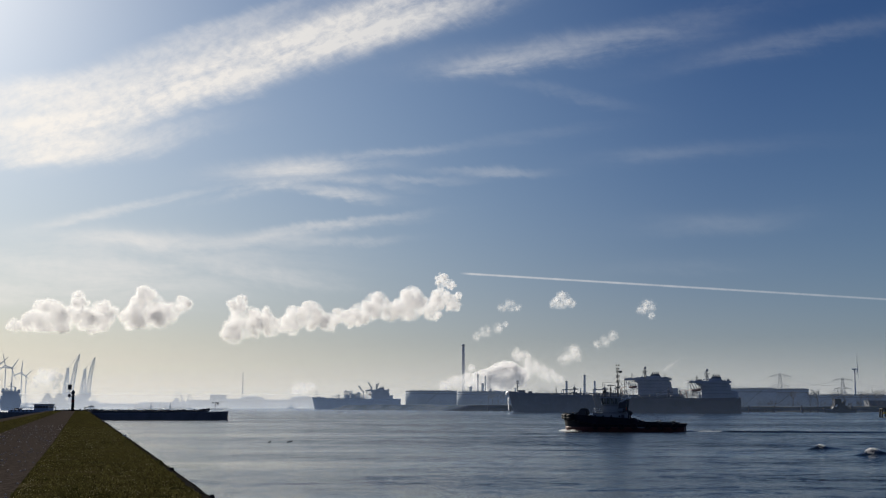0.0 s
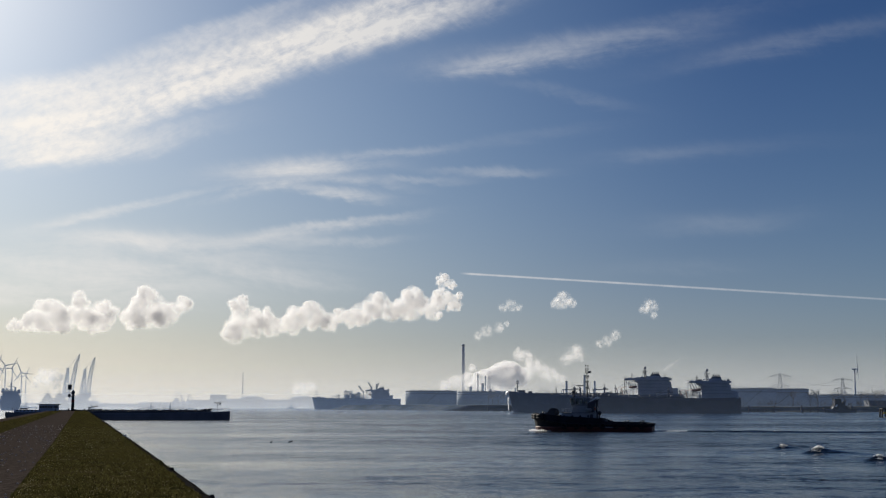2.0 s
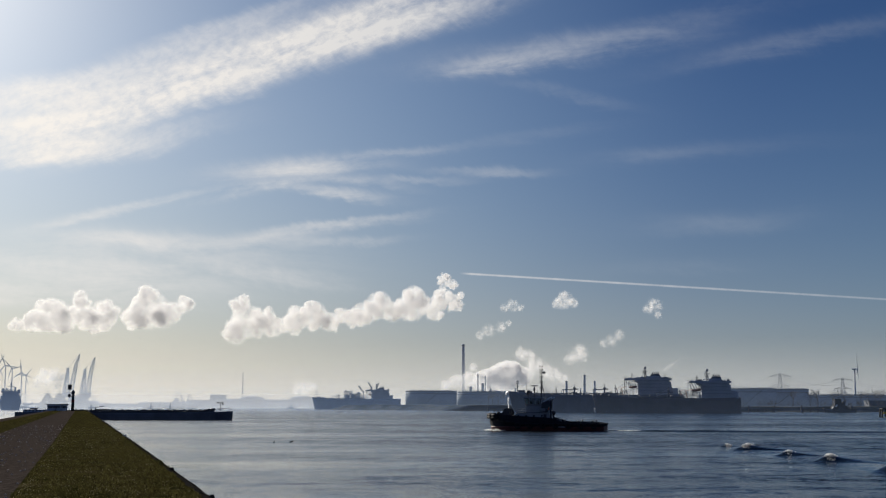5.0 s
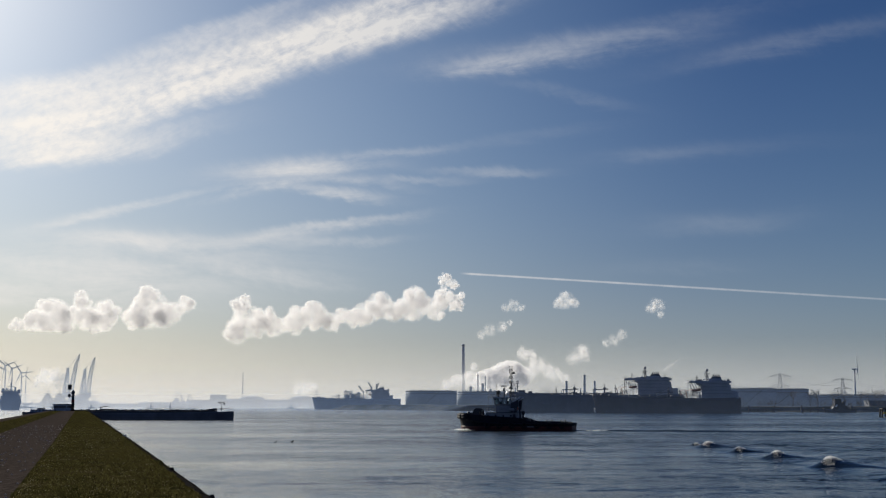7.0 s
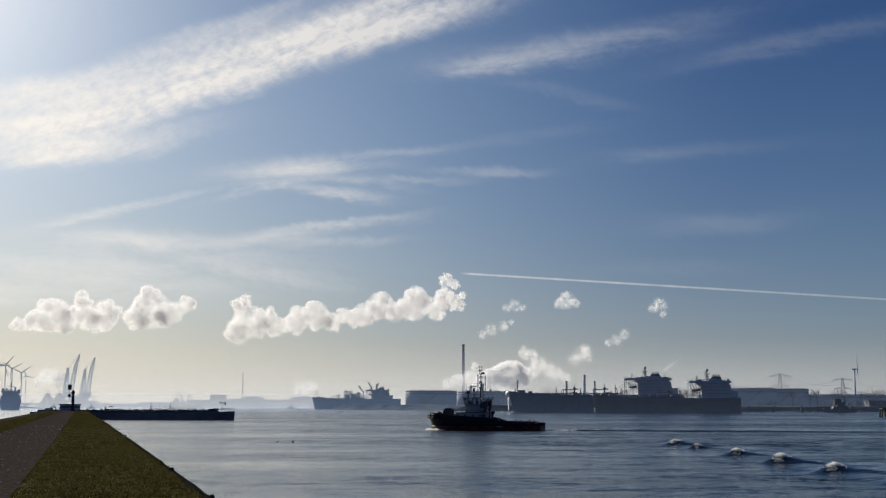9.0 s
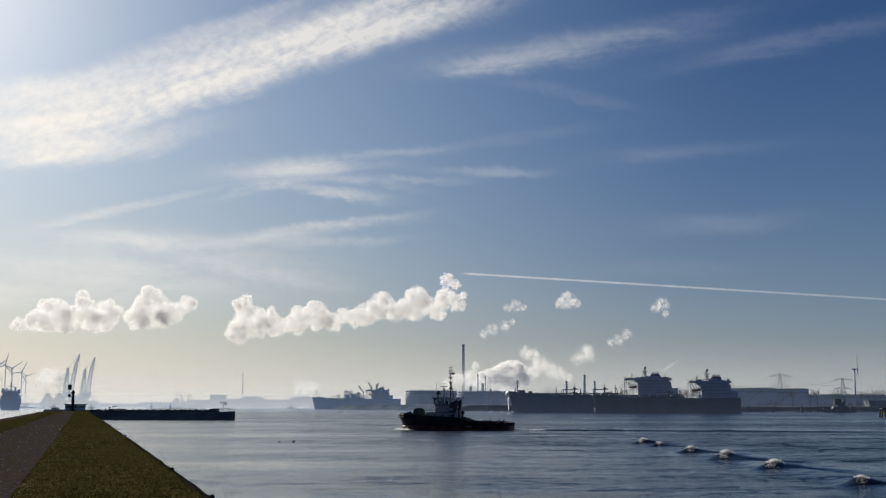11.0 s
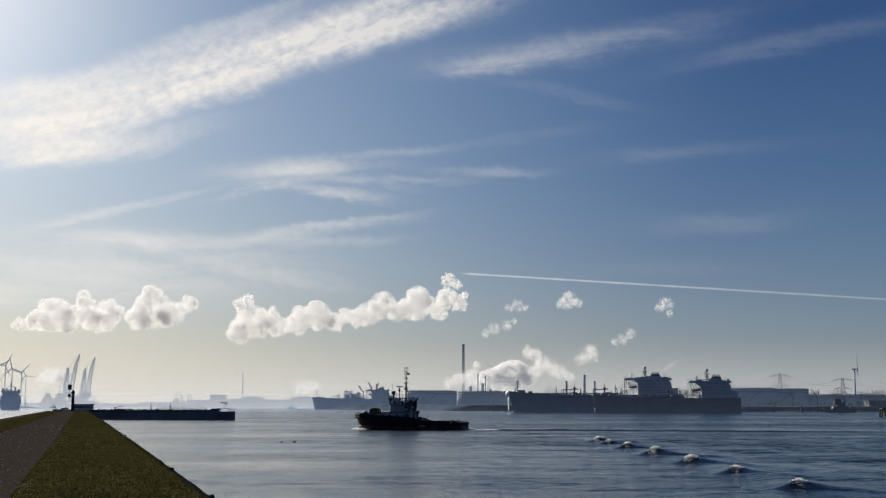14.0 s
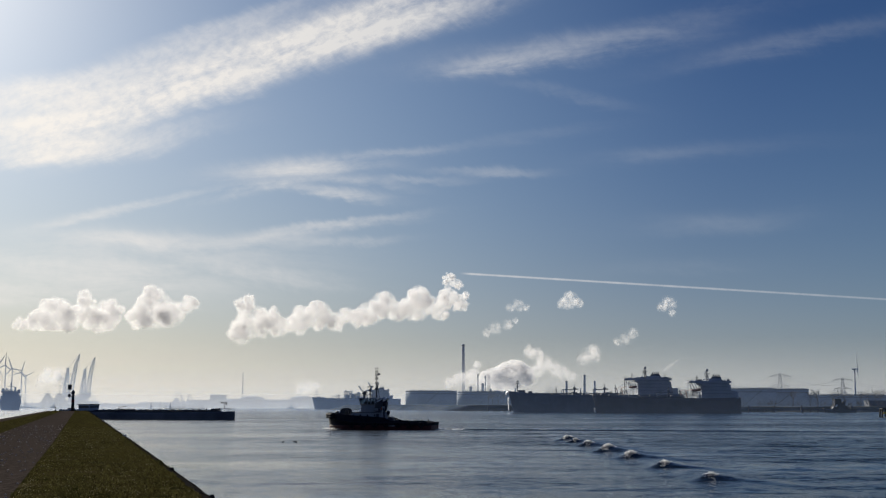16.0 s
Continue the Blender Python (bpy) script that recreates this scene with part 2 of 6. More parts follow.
WATER = water_material("water", 4.4)
CREST_WATER = water_material("crest_water", 2.4)
GRASS_SOIL = material("grass_soil", (0.03, 0.03, 0.01), 0.95, vary=0.5, scale=0.9, bump=0.05, bump_scale=14, second=(0.05, 0.042, 0.02), patch=-0.05, spec=0.0)
TARMAC = material("worn_tarmac", (0.052, 0.043, 0.037), 0.9, vary=0.2, scale=7.0, bump=0.004, bump_scale=50, second=(0.092, 0.076, 0.066), patch=-0.05, spec=0.0)
ROCK = material("dark_rock", (0.03, 0.028, 0.026), 0.9, vary=0.4, scale=2.0, bump=0.03, bump_scale=12, spec=0.0)
TUG_BLACK = material("tug_hull_black", (0.018, 0.02, 0.026), 0.7, vary=0.35, scale=0.5, bump=0.01, spec=0.15)
TUG_RED = material("tug_oxide_red", (0.11, 0.026, 0.02), 0.6, vary=0.35, scale=0.6)
# white paint with the shade of the tug's near side put into it
TUG_WHITE = material("tug_white_shaded", (0.33, 0.34, 0.35), 0.45, vary=0.12, scale=0.8)
TUG_BLUE = material("tug_dark_blue", (0.03, 0.035, 0.05), 0.45, vary=0.2, scale=0.8)
RUBBER = material("rubber", (0.015, 0.015, 0.016), 0.85, vary=0.3, scale=2)
STEEL_DARK = material("dark_steel", (0.05, 0.052, 0.058), 0.55, vary=0.3, scale=1)
PANE = material("window_glass", (0.02, 0.025, 0.03), 0.08, vary=0.1)
# brighter copy of the white, for the sunlit look of the cowls
COWL_SUNLIT = material("cowl_white_sunlit", (0.72, 0.73, 0.74), 0.3, vary=0.1, scale=0.8)
ORANGE = material("lifeboat_orange", (0.7, 0.16, 0.03), 0.5, vary=0.15)
BARGE_HULL = material("barge_hull_blue_black", (0.135, 0.14, 0.16), 0.5, vary=0.3, scale=0.1, bump_scale=0.8)
BARGE_DECK = material("barge_deck", (0.06, 0.06, 0.065), 0.6, vary=0.25, scale=0.2)
BARGE_CABIN = material("barge_cabin_paint", (0.42, 0.5, 0.6), 0.5, vary=0.15, scale=0.3)
HULL_A = material("tanker_hull_slate", (0.075, 0.10, 0.15), 0.6, vary=0.25, scale=0.05, bump_scale=0.4)
HULL_B = material("tanker_hull_dark_red", (0.065, 0.052, 0.068), 0.6, vary=0.3, scale=0.05, bump_scale=0.4)
SHIP_PAINT = material("ship_house_paint", (0.46, 0.50, 0.55), 0.55, vary=0.15, scale=0.1, bump_scale=1)
SHIP_DARK = material("ship_fittings", (0.09, 0.11, 0.15), 0.6, vary=0.25, scale=0.3)
# bluish tint of distance put into the far ships' colour
SHIP_FAR = material("haze_tinted_paint", (0.34, 0.42, 0.52), 0.7, vary=0.15, scale=0.05, bump_scale=0.4)
TANK_PAINT = material("tank_paint", (0.27, 0.33, 0.41), 0.85, vary=0.15, scale=0.05, bump_scale=0.3, spec=0.15)
TANK_TOP = material("tank_rim", (0.10, 0.12, 0.15), 0.7, vary=0.2, scale=0.1)
BANK = material("bank_earth", (0.10, 0.105, 0.09), 0.95, vary=0.4, scale=0.04, bump=0.3, bump_scale=0.3, second=(0.14, 0.14, 0.12), spec=0.0)
BANK_STONE = material("bank_stone", (0.06, 0.065, 0.07), 0.9, vary=0.4, scale=0.08, bump=0.2, bump_scale=0.6, spec=0.0)
# far land and steel: haze is painted in as a pale blue base colour
FAR_LAND = material("haze_tinted_land", (0.25, 0.31, 0.37), 0.95, vary=0.12, scale=0.01, bump_scale=0.1, spec=0.1)
FAR_STEEL = material("haze_pale_steel", (0.60, 0.68, 0.76), 0.8, vary=0.1, scale=0.05, spec=0.2)
STACK = material("stack_concrete", (0.74, 0.76, 0.78), 0.85, vary=0.15, scale=0.05, bump_scale=0.3)
TURBINE = material("turbine_paint", (0.5, 0.55, 0.62), 0.5, vary=0.06, scale=0.1)
BARK = material("bare_twigs", (0.16, 0.15, 0.15), 0.9, vary=0.3, scale=0.5)
TIMBER = material("weathered_timber", (0.05, 0.045, 0.04), 0.85, vary=0.4, scale=0.8)
YELLOW = material("yellow_paint", (0.5, 0.36, 0.03), 0.6, vary=0.2)
LAMP_RED = material("sign_red", (0.2, 0.03, 0.03), 0.6, vary=0.2)
FEATHER = material("bird_feathers", (0.09, 0.085, 0.08), 0.8, vary=0.4, scale=20)
WHITE_FEATHER = material("white_feathers", (0.75, 0.75, 0.72), 0.8, vary=0.1, scale=20)


def vapour(name, colour, through=0.76, cover=0.072, vary=0.01):
    mat = bpy.data.materials.new(name)
    mat.use_nodes = True
    n, l = mat.node_tree.nodes, mat.node_tree.links
    n.clear()
    d, t, mx, o = n.new("ShaderNodeBsdfDiffuse"), n.new("ShaderNodeBsdfTranslucent"), n.new("ShaderNodeMixShader"), n.new("ShaderNodeOutputMaterial")
    g = n.new("ShaderNodeNewGeometry")
    mr = n.new("ShaderNodeMapRange")
    mr.inputs[3].default_value, mr.inputs[4].default_value = 1 - vary, 1.0
    l.new(g.outputs["Random Per Island"], mr.inputs[0])
    mul = n.new("ShaderNodeMix")
    mul.data_type, mul.blend_type = "RGBA", "MULTIPLY"
    mul.inputs[0].default_value = 1.0
    mul.inputs[6].default_value = (*colour, 1)
    l.new(mr.outputs[0], mul.inputs[7])
    l.new(mul.outputs[2], d.inputs[0]), l.new(mul.outputs[2], t.inputs[0])
    mx.inputs[0].default_value = through
    l.new(d.outputs[0], mx.inputs[1]), l.new(t.outputs[0], mx.inputs[2])
    tr, m2 = n.new("ShaderNodeBsdfTransparent"), n.new("ShaderNodeMixShader")
    m2.inputs[0].default_value = cover
    l.new(tr.outputs[0], m2.inputs[1]), l.new(mx.outputs[0], m2.inputs[2]), l.new(m2.outputs[0], o.inputs[0])
    return mat


VAPOUR = vapour("cloud_vapour", (0.98, 0.975, 0.97))
THIN_VAPOUR = vapour("thin_vapour", (0.98, 0.975, 0.97), cover=0.03)
BLADE = vapour("grass_blade", (0.104, 0.094, 0.033), 0.5, 1.0, 0.93)
FOAM = vapour("foam", (0.92, 0.93, 0.93), 0.75, 1.0, 0.2)


def clear_pane(name):
    """Thin window glass: mostly see-through, with a mirror sheen."""
    mat = bpy.data.materials.new(name)
    mat.use_nodes = True
    n, l = mat.node_tree.nodes, mat.node_tree.links
    n.clear()
    tr, gl, mx, fr, o = n.new("ShaderNodeBsdfTransparent"), n.new("ShaderNodeBsdfGlossy"), n.new("ShaderNodeMixShader"), n.new("ShaderNodeFresnel"), n.new("ShaderNodeOutputMaterial")
    tr.inputs[0].default_value = (0.62, 0.68, 0.70, 1)
    gl.inputs["Roughness"].default_value = 0.03
    l.new(fr.outputs[0], mx.inputs[0]), l.new(tr.outputs[0], mx.inputs[1]), l.new(gl.outputs[0], mx.inputs[2]), l.new(mx.outputs[0], o.inputs[0])
    return mat


CLEAR_PANE = clear_pane("wheelhouse_glass")


# ---- building helpers ----
UNIT = 2172.0


def at(b, d, h=0.0):
    """A place by bearing (in steps of 1/2172 from the view's axis), range and height."""
    return Vector((b * d / UNIT, d, h))


def part(name, bm, mat, parent, label=""):
    me = bpy.data.meshes.new(name)
    bm.to_mesh(me)
    bm.free()
    me.materials.append(mat)
    ob = new(name, me)
    ob.parent = parent
    if label:
        ob["label"] = label
    return ob


def pieces(name, bm, mat, parent, label=""):
    """Each separate piece of bm as a part of its own."""
    bm.verts.ensure_lookup_table()
    seen, out = set(), []
    for v in bm.verts:
        if v in seen:
            continue
        isle, todo = [], [v]
        seen.add(v)
        while todo:
            u = todo.pop()
            isle.append(u)
            for e in u.link_edges:
                w = e.other_vert(u)
                if w not in seen:
                    seen.add(w)
                    todo.append(w)
        one = bmesh.new()
        twin = {u: one.verts.new(u.co) for u in isle}
        for f in {f for u in isle for f in u.link_faces}:
            one.faces.new([twin[u] for u in f.verts]).smooth = f.smooth
        out.append(part(name, one, mat, parent, label))
    bm.free()
    return out


def thing(name, label, category, m=None, group="", kind=""):
    ob = new(name)
    if m is not None:
        ob.matrix_basis = m
    return tagged(ob, label, category, group, kind)


def box(bm, cx, cy, cz, sx, sy, sz, taper=1.0, rot=0.0, bevel=0.0):
    vs = []
    for k, z in ((1.0, -0.5), (taper, 0.5)):
        for a, b in ((-0.5, -0.5), (0.5, -0.5), (0.5, 0.5), (-0.5, 0.5)):
            v = Vector((a * sx * k, b * sy * k, z * sz))
            v.rotate(Euler((0, 0, radians(rot))))
            vs.append(bm.verts.new(v + Vector((cx, cy, cz))))
    fs = [bm.faces.new([vs[i] for i in f]) for f in ((3, 2, 1, 0), (4, 5, 6, 7), (0, 1, 5, 4), (1, 2, 6, 5), (2, 3, 7, 6), (3, 0, 4, 7))]
    if bevel:
        bmesh.ops.bevel(bm, geom=list({e for f in fs for e in f.edges}), offset=bevel, segments=2, affect="EDGES")
    return bm


def rod(bm, a, b, r0, r1=None, n=8, caps=True):
    a, b = Vector(a), Vector(b)
    r1 = r0 if r1 is None else r1
    w = (b - a).normalized()
    u = w.orthogonal().normalized()
    v = w.cross(u)
    rings = []
    for c, r in ((a, r0), (b, r1)):
        rings.append([bm.verts.new(c + (u * math.cos(t) + v * math.sin(t)) * r) for t in (2 * math.pi * i / n for i in range(n))])
    for i in range(n):
        f = bm.faces.new((rings[0][i], rings[0][(i + 1) % n], rings[1][(i + 1) % n], rings[1][i]))
        f.smooth = n > 6
    if caps:
        bm.faces.new(rings[0][::-1]), bm.faces.new(rings[1])
    return bm


def ball(bm, c, r, sub=2, squash=(1, 1, 1), rough=0.0):
    g = bmesh.ops.create_icosphere(bm, subdivisions=sub, radius=1)
    for v in g["verts"]:
        k = r * (1 + rough * noise.noise(v.co * 2.3 + Vector(c)))
        v.co = Vector((v.co.x * k * squash[0], v.co.y * k * squash[1], v.co.z * k * squash[2])) + Vector(c)
    for f in bm.faces:
        f.smooth = True
    return bm


def B():
    return bmesh.new()


def boxes(*rows):
    bm = B()
    for r in rows:
        box(bm, *r)
    return bm


def rods(*rows):
    bm = B()
    for r in rows:
        rod(bm, *r)
    return bm


def hull(length, beam, low, deck, bow_lift=0.0, stern_lift=0.0, bow_full=2.2, rake=0.06, transom=0.75, flare=0.8, n=26, z0=None, z1=None):
    """A ship's hull along x, bow at +x, water at z = 0; deck(s) from low to the deck edge. z0, z1: only the belt between."""
    bm = B()
    rings = []
    for i in range(n + 1):
        s = i / n
        t = s * 2 - 1
        full = 1 - max(0, (t - 0.45) / 0.55) ** bow_full
        full *= 1 - (1 - transom) * max(0, (-t - 0.6) / 0.4) ** 2
        top = deck + bow_lift * max(0, (t - 0.1) / 0.9) ** 2 + stern_lift * max(0, (-t - 0.2) / 0.8) ** 2
        zb, zt = (low if z0 is None else z0), (top if z1 is None else min(z1, top))
        ring = []
        for k in range(7):
            z = zb + (zt - zb) * k / 6
            g = (z - low) / (top - low)
            half = beam / 2 * full * (flare + (1 - flare) * min(1, g * 1.25) if t < 0.45 else (1 - (1 - g) * (1 - flare) * (1 + 1.6 * (t - 0.45))))
            half = max(half, beam * 0.012)
            shift = rake * length * max(0, (t - 0.45) / 0.55) * (g - 1)
            ring.append((length * t / 2 + shift, half, z))
        rings.append(ring)
    vs = [[(bm.verts.new((x, y, z)), bm.verts.new((x, -y, z))) for x, y, z in r] for r in rings]
    for i in range(n):
        for k in range(6):
            for side in (0, 1):
                q = [vs[i][k][side], vs[i + 1][k][side], vs[i + 1][k + 1][side], vs[i][k + 1][side]]
                f = bm.faces.new(q if side else q[::-1])
                f.smooth = True
        bm.faces.new((vs[i][6][0], vs[i][6][1], vs[i + 1][6][1], vs[i + 1][6][0]))
        bm.faces.new((vs[i][0][1], vs[i][0][0], vs[i + 1][0][0], vs[i + 1][0][1]))
    for e in (0, n):
        loop = [vs[e][k][0] for k in range(7)] + [vs[e][k][1] for k in range(6, -1, -1)]
        bm.faces.new(loop if e else loop[::-1])
    bmesh.ops.recalc_face_normals(bm, faces=bm.faces)
    return bm


def sheet_mesh(name, verts, faces, mat):
    me = bpy.data.meshes.new(name)
    me.from_pydata(verts, [], faces)
    me.materials.append(mat)
    me.validate()
    return new(name, me)


# ---- water ----
def water():
    xs = [-4900, -2400, -1000, -400, -150, 0, 150, 400, 1000, 2400, 4900]
    ys = [-900, -300, -60, 0, 60, 150, 300, 600, 1200, 2400, 4950]
    v = [(x, y, 0) for y in ys for x in xs]
    k = len(xs)
    f = [(j * k + i, j * k + i + 1, (j + 1) * k + i + 1, (j + 1) * k + i) for j in range(len(ys) - 1) for i in range(k - 1)]
    tagged(sheet_mesh("water", v, f, WATER), "rippled blue-grey harbour water under a low sun", "water", kind="structure")


water()

# ---- the dike on which the camera stands ----
DIKE_TURN = math.atan2(-0.2937, 1.0)
DIKE_Z = 5.3
DIKE_END = 361.0
dike_m = Matrix.Rotation(-DIKE_TURN, 4, "Z")


def dike_point(o, s, z):
    """o metres to the right of the eye's line along the dike, s metres along it."""
    return dike_m @ Vector((o - 0.8 * max(0.0, (s - 60) / 300), s, z))


def dike_relief(o, s):
    return 0.022 * noise.noise(Vector((o * 0.8, s * 0.5, 0))) + 0.012 * noise.noise(Vector((o * 3.1, s * 2.3, 5)))


def dike():
    prof = [(-13.9, -0.8), (-10.2, 3.6), (-9.15, 4.9), (-8.85, 5.25), (-8.6, 5.32), (-7.35, 5.25), (-7.2, 5.29), (-6.2, 5.3), (-4.75, 5.3), (-4.5, 5.26), (-1.2, 5.26), (-1.0, 5.3),
            (0.2, 5.31), (1.2, 5.3), (1.9, 5.29), (2.08, 5.28), (2.2, 5.25), (2.38, 5.19), (2.44, 5.05), (3.6, 3.6), (7.8, -0.8)]
    ss = [-60, -30, -10, 0] + [5 + 1.0 * i for i in range(90)] + [95 + 3.0 * i for i in range(88)]
    ss = [s for s in ss if s < DIKE_END] + [DIKE_END, DIKE_END + 1.2, DIKE_END + 2.5, DIKE_END + 8]
    v, f = [], []
    for s in ss:
        for o, z in prof:
            e = max(0.0, s - DIKE_END)
            zz = z - e * 0.75 if e > 0.1 else z
            if z > 5 and e == 0:
                zz += dike_relief(o, s) * (0.05 if -4.5 <= o <= -1.2 or o < -7.3 else 1.0)
            v.append(dike_point(o, s, max(zz, -0.8)))
    k = len(prof)
    f = [(j * k + i, j * k + i + 1, (j + 1) * k + i + 1, (j + 1) * k + i) for j in range(len(ss) - 1) for i in range(k - 1)]
    ob = sheet_mesh("ground", v, f, GRASS_SOIL)
    ob.data.materials.append(TARMAC), ob.data.materials.append(ROCK)
    for j in range(len(ss) - 1):
        for i in range(k - 1):
            p = ob.data.polygons[j * (k - 1) + i]
            p.material_index = 1 if prof[i][0] in (-4.5, -8.6) else 2 if i < 4 or i >= 15 else 0
            p.use_smooth = True
    tagged(ob, "grassy harbour dike with a worn tarmac path along its crest", "dike", kind="structure")


dike()


# ---- clouds and steam: drifts of small lit flakes, thick inside and thin at the rim ----
def flake_cloud(name, label, puffs, d, seed, grain=2.0, layers=13.0, lumps=10, flat=None, wisp=0.0, depth=1.0, crowd=58, mat=VAPOUR):
    """puffs: (bearing, rise above the horizon, radius), in steps of the bearing at range d."""
    rng = np.random.default_rng(seed)
    s = d / UNIT
    pts, size = [], []
    for b, rise, r in puffs:
        r, rise = r * 1.28, rise + 2
        spots = [(np.zeros(3), r * 0.9, 0.8)]
        for i in range(lumps):
            w = rng.normal(size=3)
            w /= np.linalg.norm(w)
            w[1] *= 0.8
            spots.append((w * r * rng.uniform(0.5, 0.9), r * rng.uniform(0.2, 0.46), 0.75))
            for j in range(2):
                q = rng.normal(size=3)
                q /= np.linalg.norm(q)
                spots.append((w * r * 0.78 + q * r * 0.25, r * rng.uniform(0.1, 0.2), 0.5))
        for c, rad, k in spots:
            n = max(4, int(layers * k * math.pi * rad * rad / (grain * grain * 0.9)))
            w = rng.normal(size=(n, 3))
            w /= np.linalg.norm(w, axis=1)[:, None]
            rr = rad * (rng.random(n) ** 0.35) * (1 + wisp * np.abs(rng.normal(size=n)))
            p = c + w * rr[:, None]
            p[:, 1] *= depth
            pts.append(p + np.array([b, 0, rise]))
    p = np.concatenate(pts)
    # a slow warp breaks up the round outlines
    for f, a in ((0.05, 1.3), (0.16, 1.0)):
        p = p + a * np.stack([np.sin(p[:, 2] * f * 1.3 + p[:, 1] * f + seed), np.zeros(len(p)), np.sin(p[:, 0] * f + p[:, 1] * f * 1.7 + seed * 2)], 1) * min(1.0, np.mean([q[2] for q in puffs]) / 20)
    if flat is not None:
        below = p[:, 2] < flat
        p[below, 2] = flat + (p[below, 2] - flat) * 0.6
    # no more than so many flakes to a cell, so that the cloud is evenly dense
    order = rng.permutation(len(p))
    p = p[order]
    cell = np.floor(p / 5.0).astype(np.int64)
    key = (cell[:, 0] + 400) * 1000000 + (cell[:, 1] + 400) * 1000 + cell[:, 2] + 400
    rank = np.argsort(key, kind="stable")
    start = np.r_[0, np.flatnonzero(np.diff(key[rank])) + 1]
    length = np.diff(np.r_[start, len(rank)])
    place = np.arange(len(rank)) - np.repeat(start, length)
    p = p[rank[place < crowd]]
    n = len(p)
    origin = np.array([np.mean([q[0] for q in puffs]), 0, np.mean([q[1] for q in puffs])])
    p = (p - origin) * s
    # the flakes lie roughly broadside to the light
    w = rng.normal(size=(n, 3)) * 0.07 + np.array([math.sin(radians(SUN_AZ)), math.cos(radians(SUN_AZ)), 0.45])
    a = np.cross(w, rng.normal(size=(n, 3)))
    a /= np.linalg.norm(a, axis=1)[:, None]
    b2 = np.cross(a, w)
    b2 /= np.linalg.norm(b2, axis=1)[:, None]
    sz = (grain * s * rng.uniform(0.4, 0.75, n))[:, None]
    quads = np.stack([p + a * sz, p + b2 * sz, p - a * sz, p - b2 * sz], 1).reshape(-1, 3)
    me = bpy.data.meshes.new(name)
    me.vertices.add(4 * n)
    me.vertices.foreach_set("co", quads.astype(np.float32).ravel())
    me.loops.add(4 * n)
    me.loops.foreach_set("vertex_index", np.arange(4 * n, dtype=np.int32))
    me.polygons.add(n)
    me.polygons.foreach_set("loop_start", np.arange(0, 4 * n, 4, dtype=np.int32))
    me.update(calc_edges=True)
    me.materials.append(mat)
    ob = new(name, me)
    ob.location = (origin[0] * s, d, EYE + origin[2] * s)
    return tagged(ob, label, "cloud" if name == "cloud" else "steam", kind="stuff")


CL = 4600.0
cloud_far_left = flake_cloud("cloud", "low grey-white heaped cloud with bright rims", [(-704, 158, 27), (-729, 146, 18), (-679, 146, 20), (-654, 186, 12), (-651, 166, 16), (-640, 150, 18), (-609, 158, 22), (-622, 142, 18), (-765, 138, 11), (-750, 138, 9)], CL, 1, flat=132)
cloud_left = flake_cloud("cloud", "rounded low cloud with a grey core", [(-529, 166, 31), (-534, 190, 15), (-557, 154, 17), (-500, 158, 21), (-467, 176, 14), (-548, 175, 14)], CL, 2, flat=134)
cloud_long = flake_cloud("cloud", "long ragged bank of heaped white cloud", [(-369, 174, 14), (-360, 184, 8), (-354, 144, 27), (-376, 128, 15), (-330, 142, 18), (-304, 134, 14), (-264, 152, 19), (-236, 156, 21), (-240, 172, 11), (-204, 144, 15), (-184, 156, 12), (-150, 160, 18), (-119, 176, 21), (-94, 162, 16), (-55, 188, 19), (-58, 168, 19), (-30, 172, 15), (-5, 190, 15), (0, 221, 10), (14, 212, 8), (16, 178, 13), (-16, 158, 9), (28, 192, 6), (-284, 141, 13), (-220, 151, 14), (-168, 152, 13), (-134, 160, 14), (-76, 172, 15), (-12, 176, 12), (-318, 152, 14)], CL, 3)
cloud_small = flake_cloud("cloud", "small tufted white cloud", [(201, 178, 8), (215, 185, 12), (229, 178, 7)], CL - 60, 4, grain=1.5, crowd=200, mat=THIN_VAPOUR, layers=10.0, wisp=0.12)
cloud_wisp = flake_cloud("cloud", "thin torn scrap of cloud", [(105, 170, 6), (121, 174, 8), (134, 171, 5)], CL - 120, 5, grain=1.5, crowd=200, mat=THIN_VAPOUR, layers=7.2, wisp=0.3)
cloud_torn = flake_cloud("cloud", "torn drifting puff of steam cloud", [(356, 168, 7), (369, 172, 9), (373, 156, 5), (362, 180, 5)], CL - 900, 6, grain=1.5, crowd=200, mat=THIN_VAPOUR, layers=8.4, wisp=0.35)
cloud_puff = flake_cloud("cloud", "thin drifting puff of steam cloud", [(276, 104, 6), (289, 111, 8), (303, 121, 7)], CL - 1000, 7, grain=1.5, crowd=200, mat=THIN_VAPOUR, layers=7.2, wisp=0.35)
cloud_streak = flake_cloud("cloud", "thin slanting scrap of steam cloud", [(61, 120, 6), (76, 128, 8), (98, 134, 7), (112, 141, 4)], CL - 1100, 8, grain=1.5, crowd=200, mat=THIN_VAPOUR, layers=8.0, wisp=0.35)
PL = 2750.0
steam_dark = flake_cloud("steam", "thick grey steam plume over the refinery", [(112, 50, 22), (90, 48, 17), (70, 45, 13), (134, 48, 16), (58, 40, 11), (108, 36, 15), (84, 36, 13), (96, 62, 9), (122, 64, 10)], PL, 11, grain=1.9, layers=24, crowd=100)
steam_low = flake_cloud("steam", "white steam rolling up round the stack", [(20, 38, 9), (34, 38, 11), (10, 34, 7), (45, 48, 8), (52, 62, 6), (0, 32, 7)], PL - 270, 12, grain=1.9, layers=6.5, wisp=0.2)
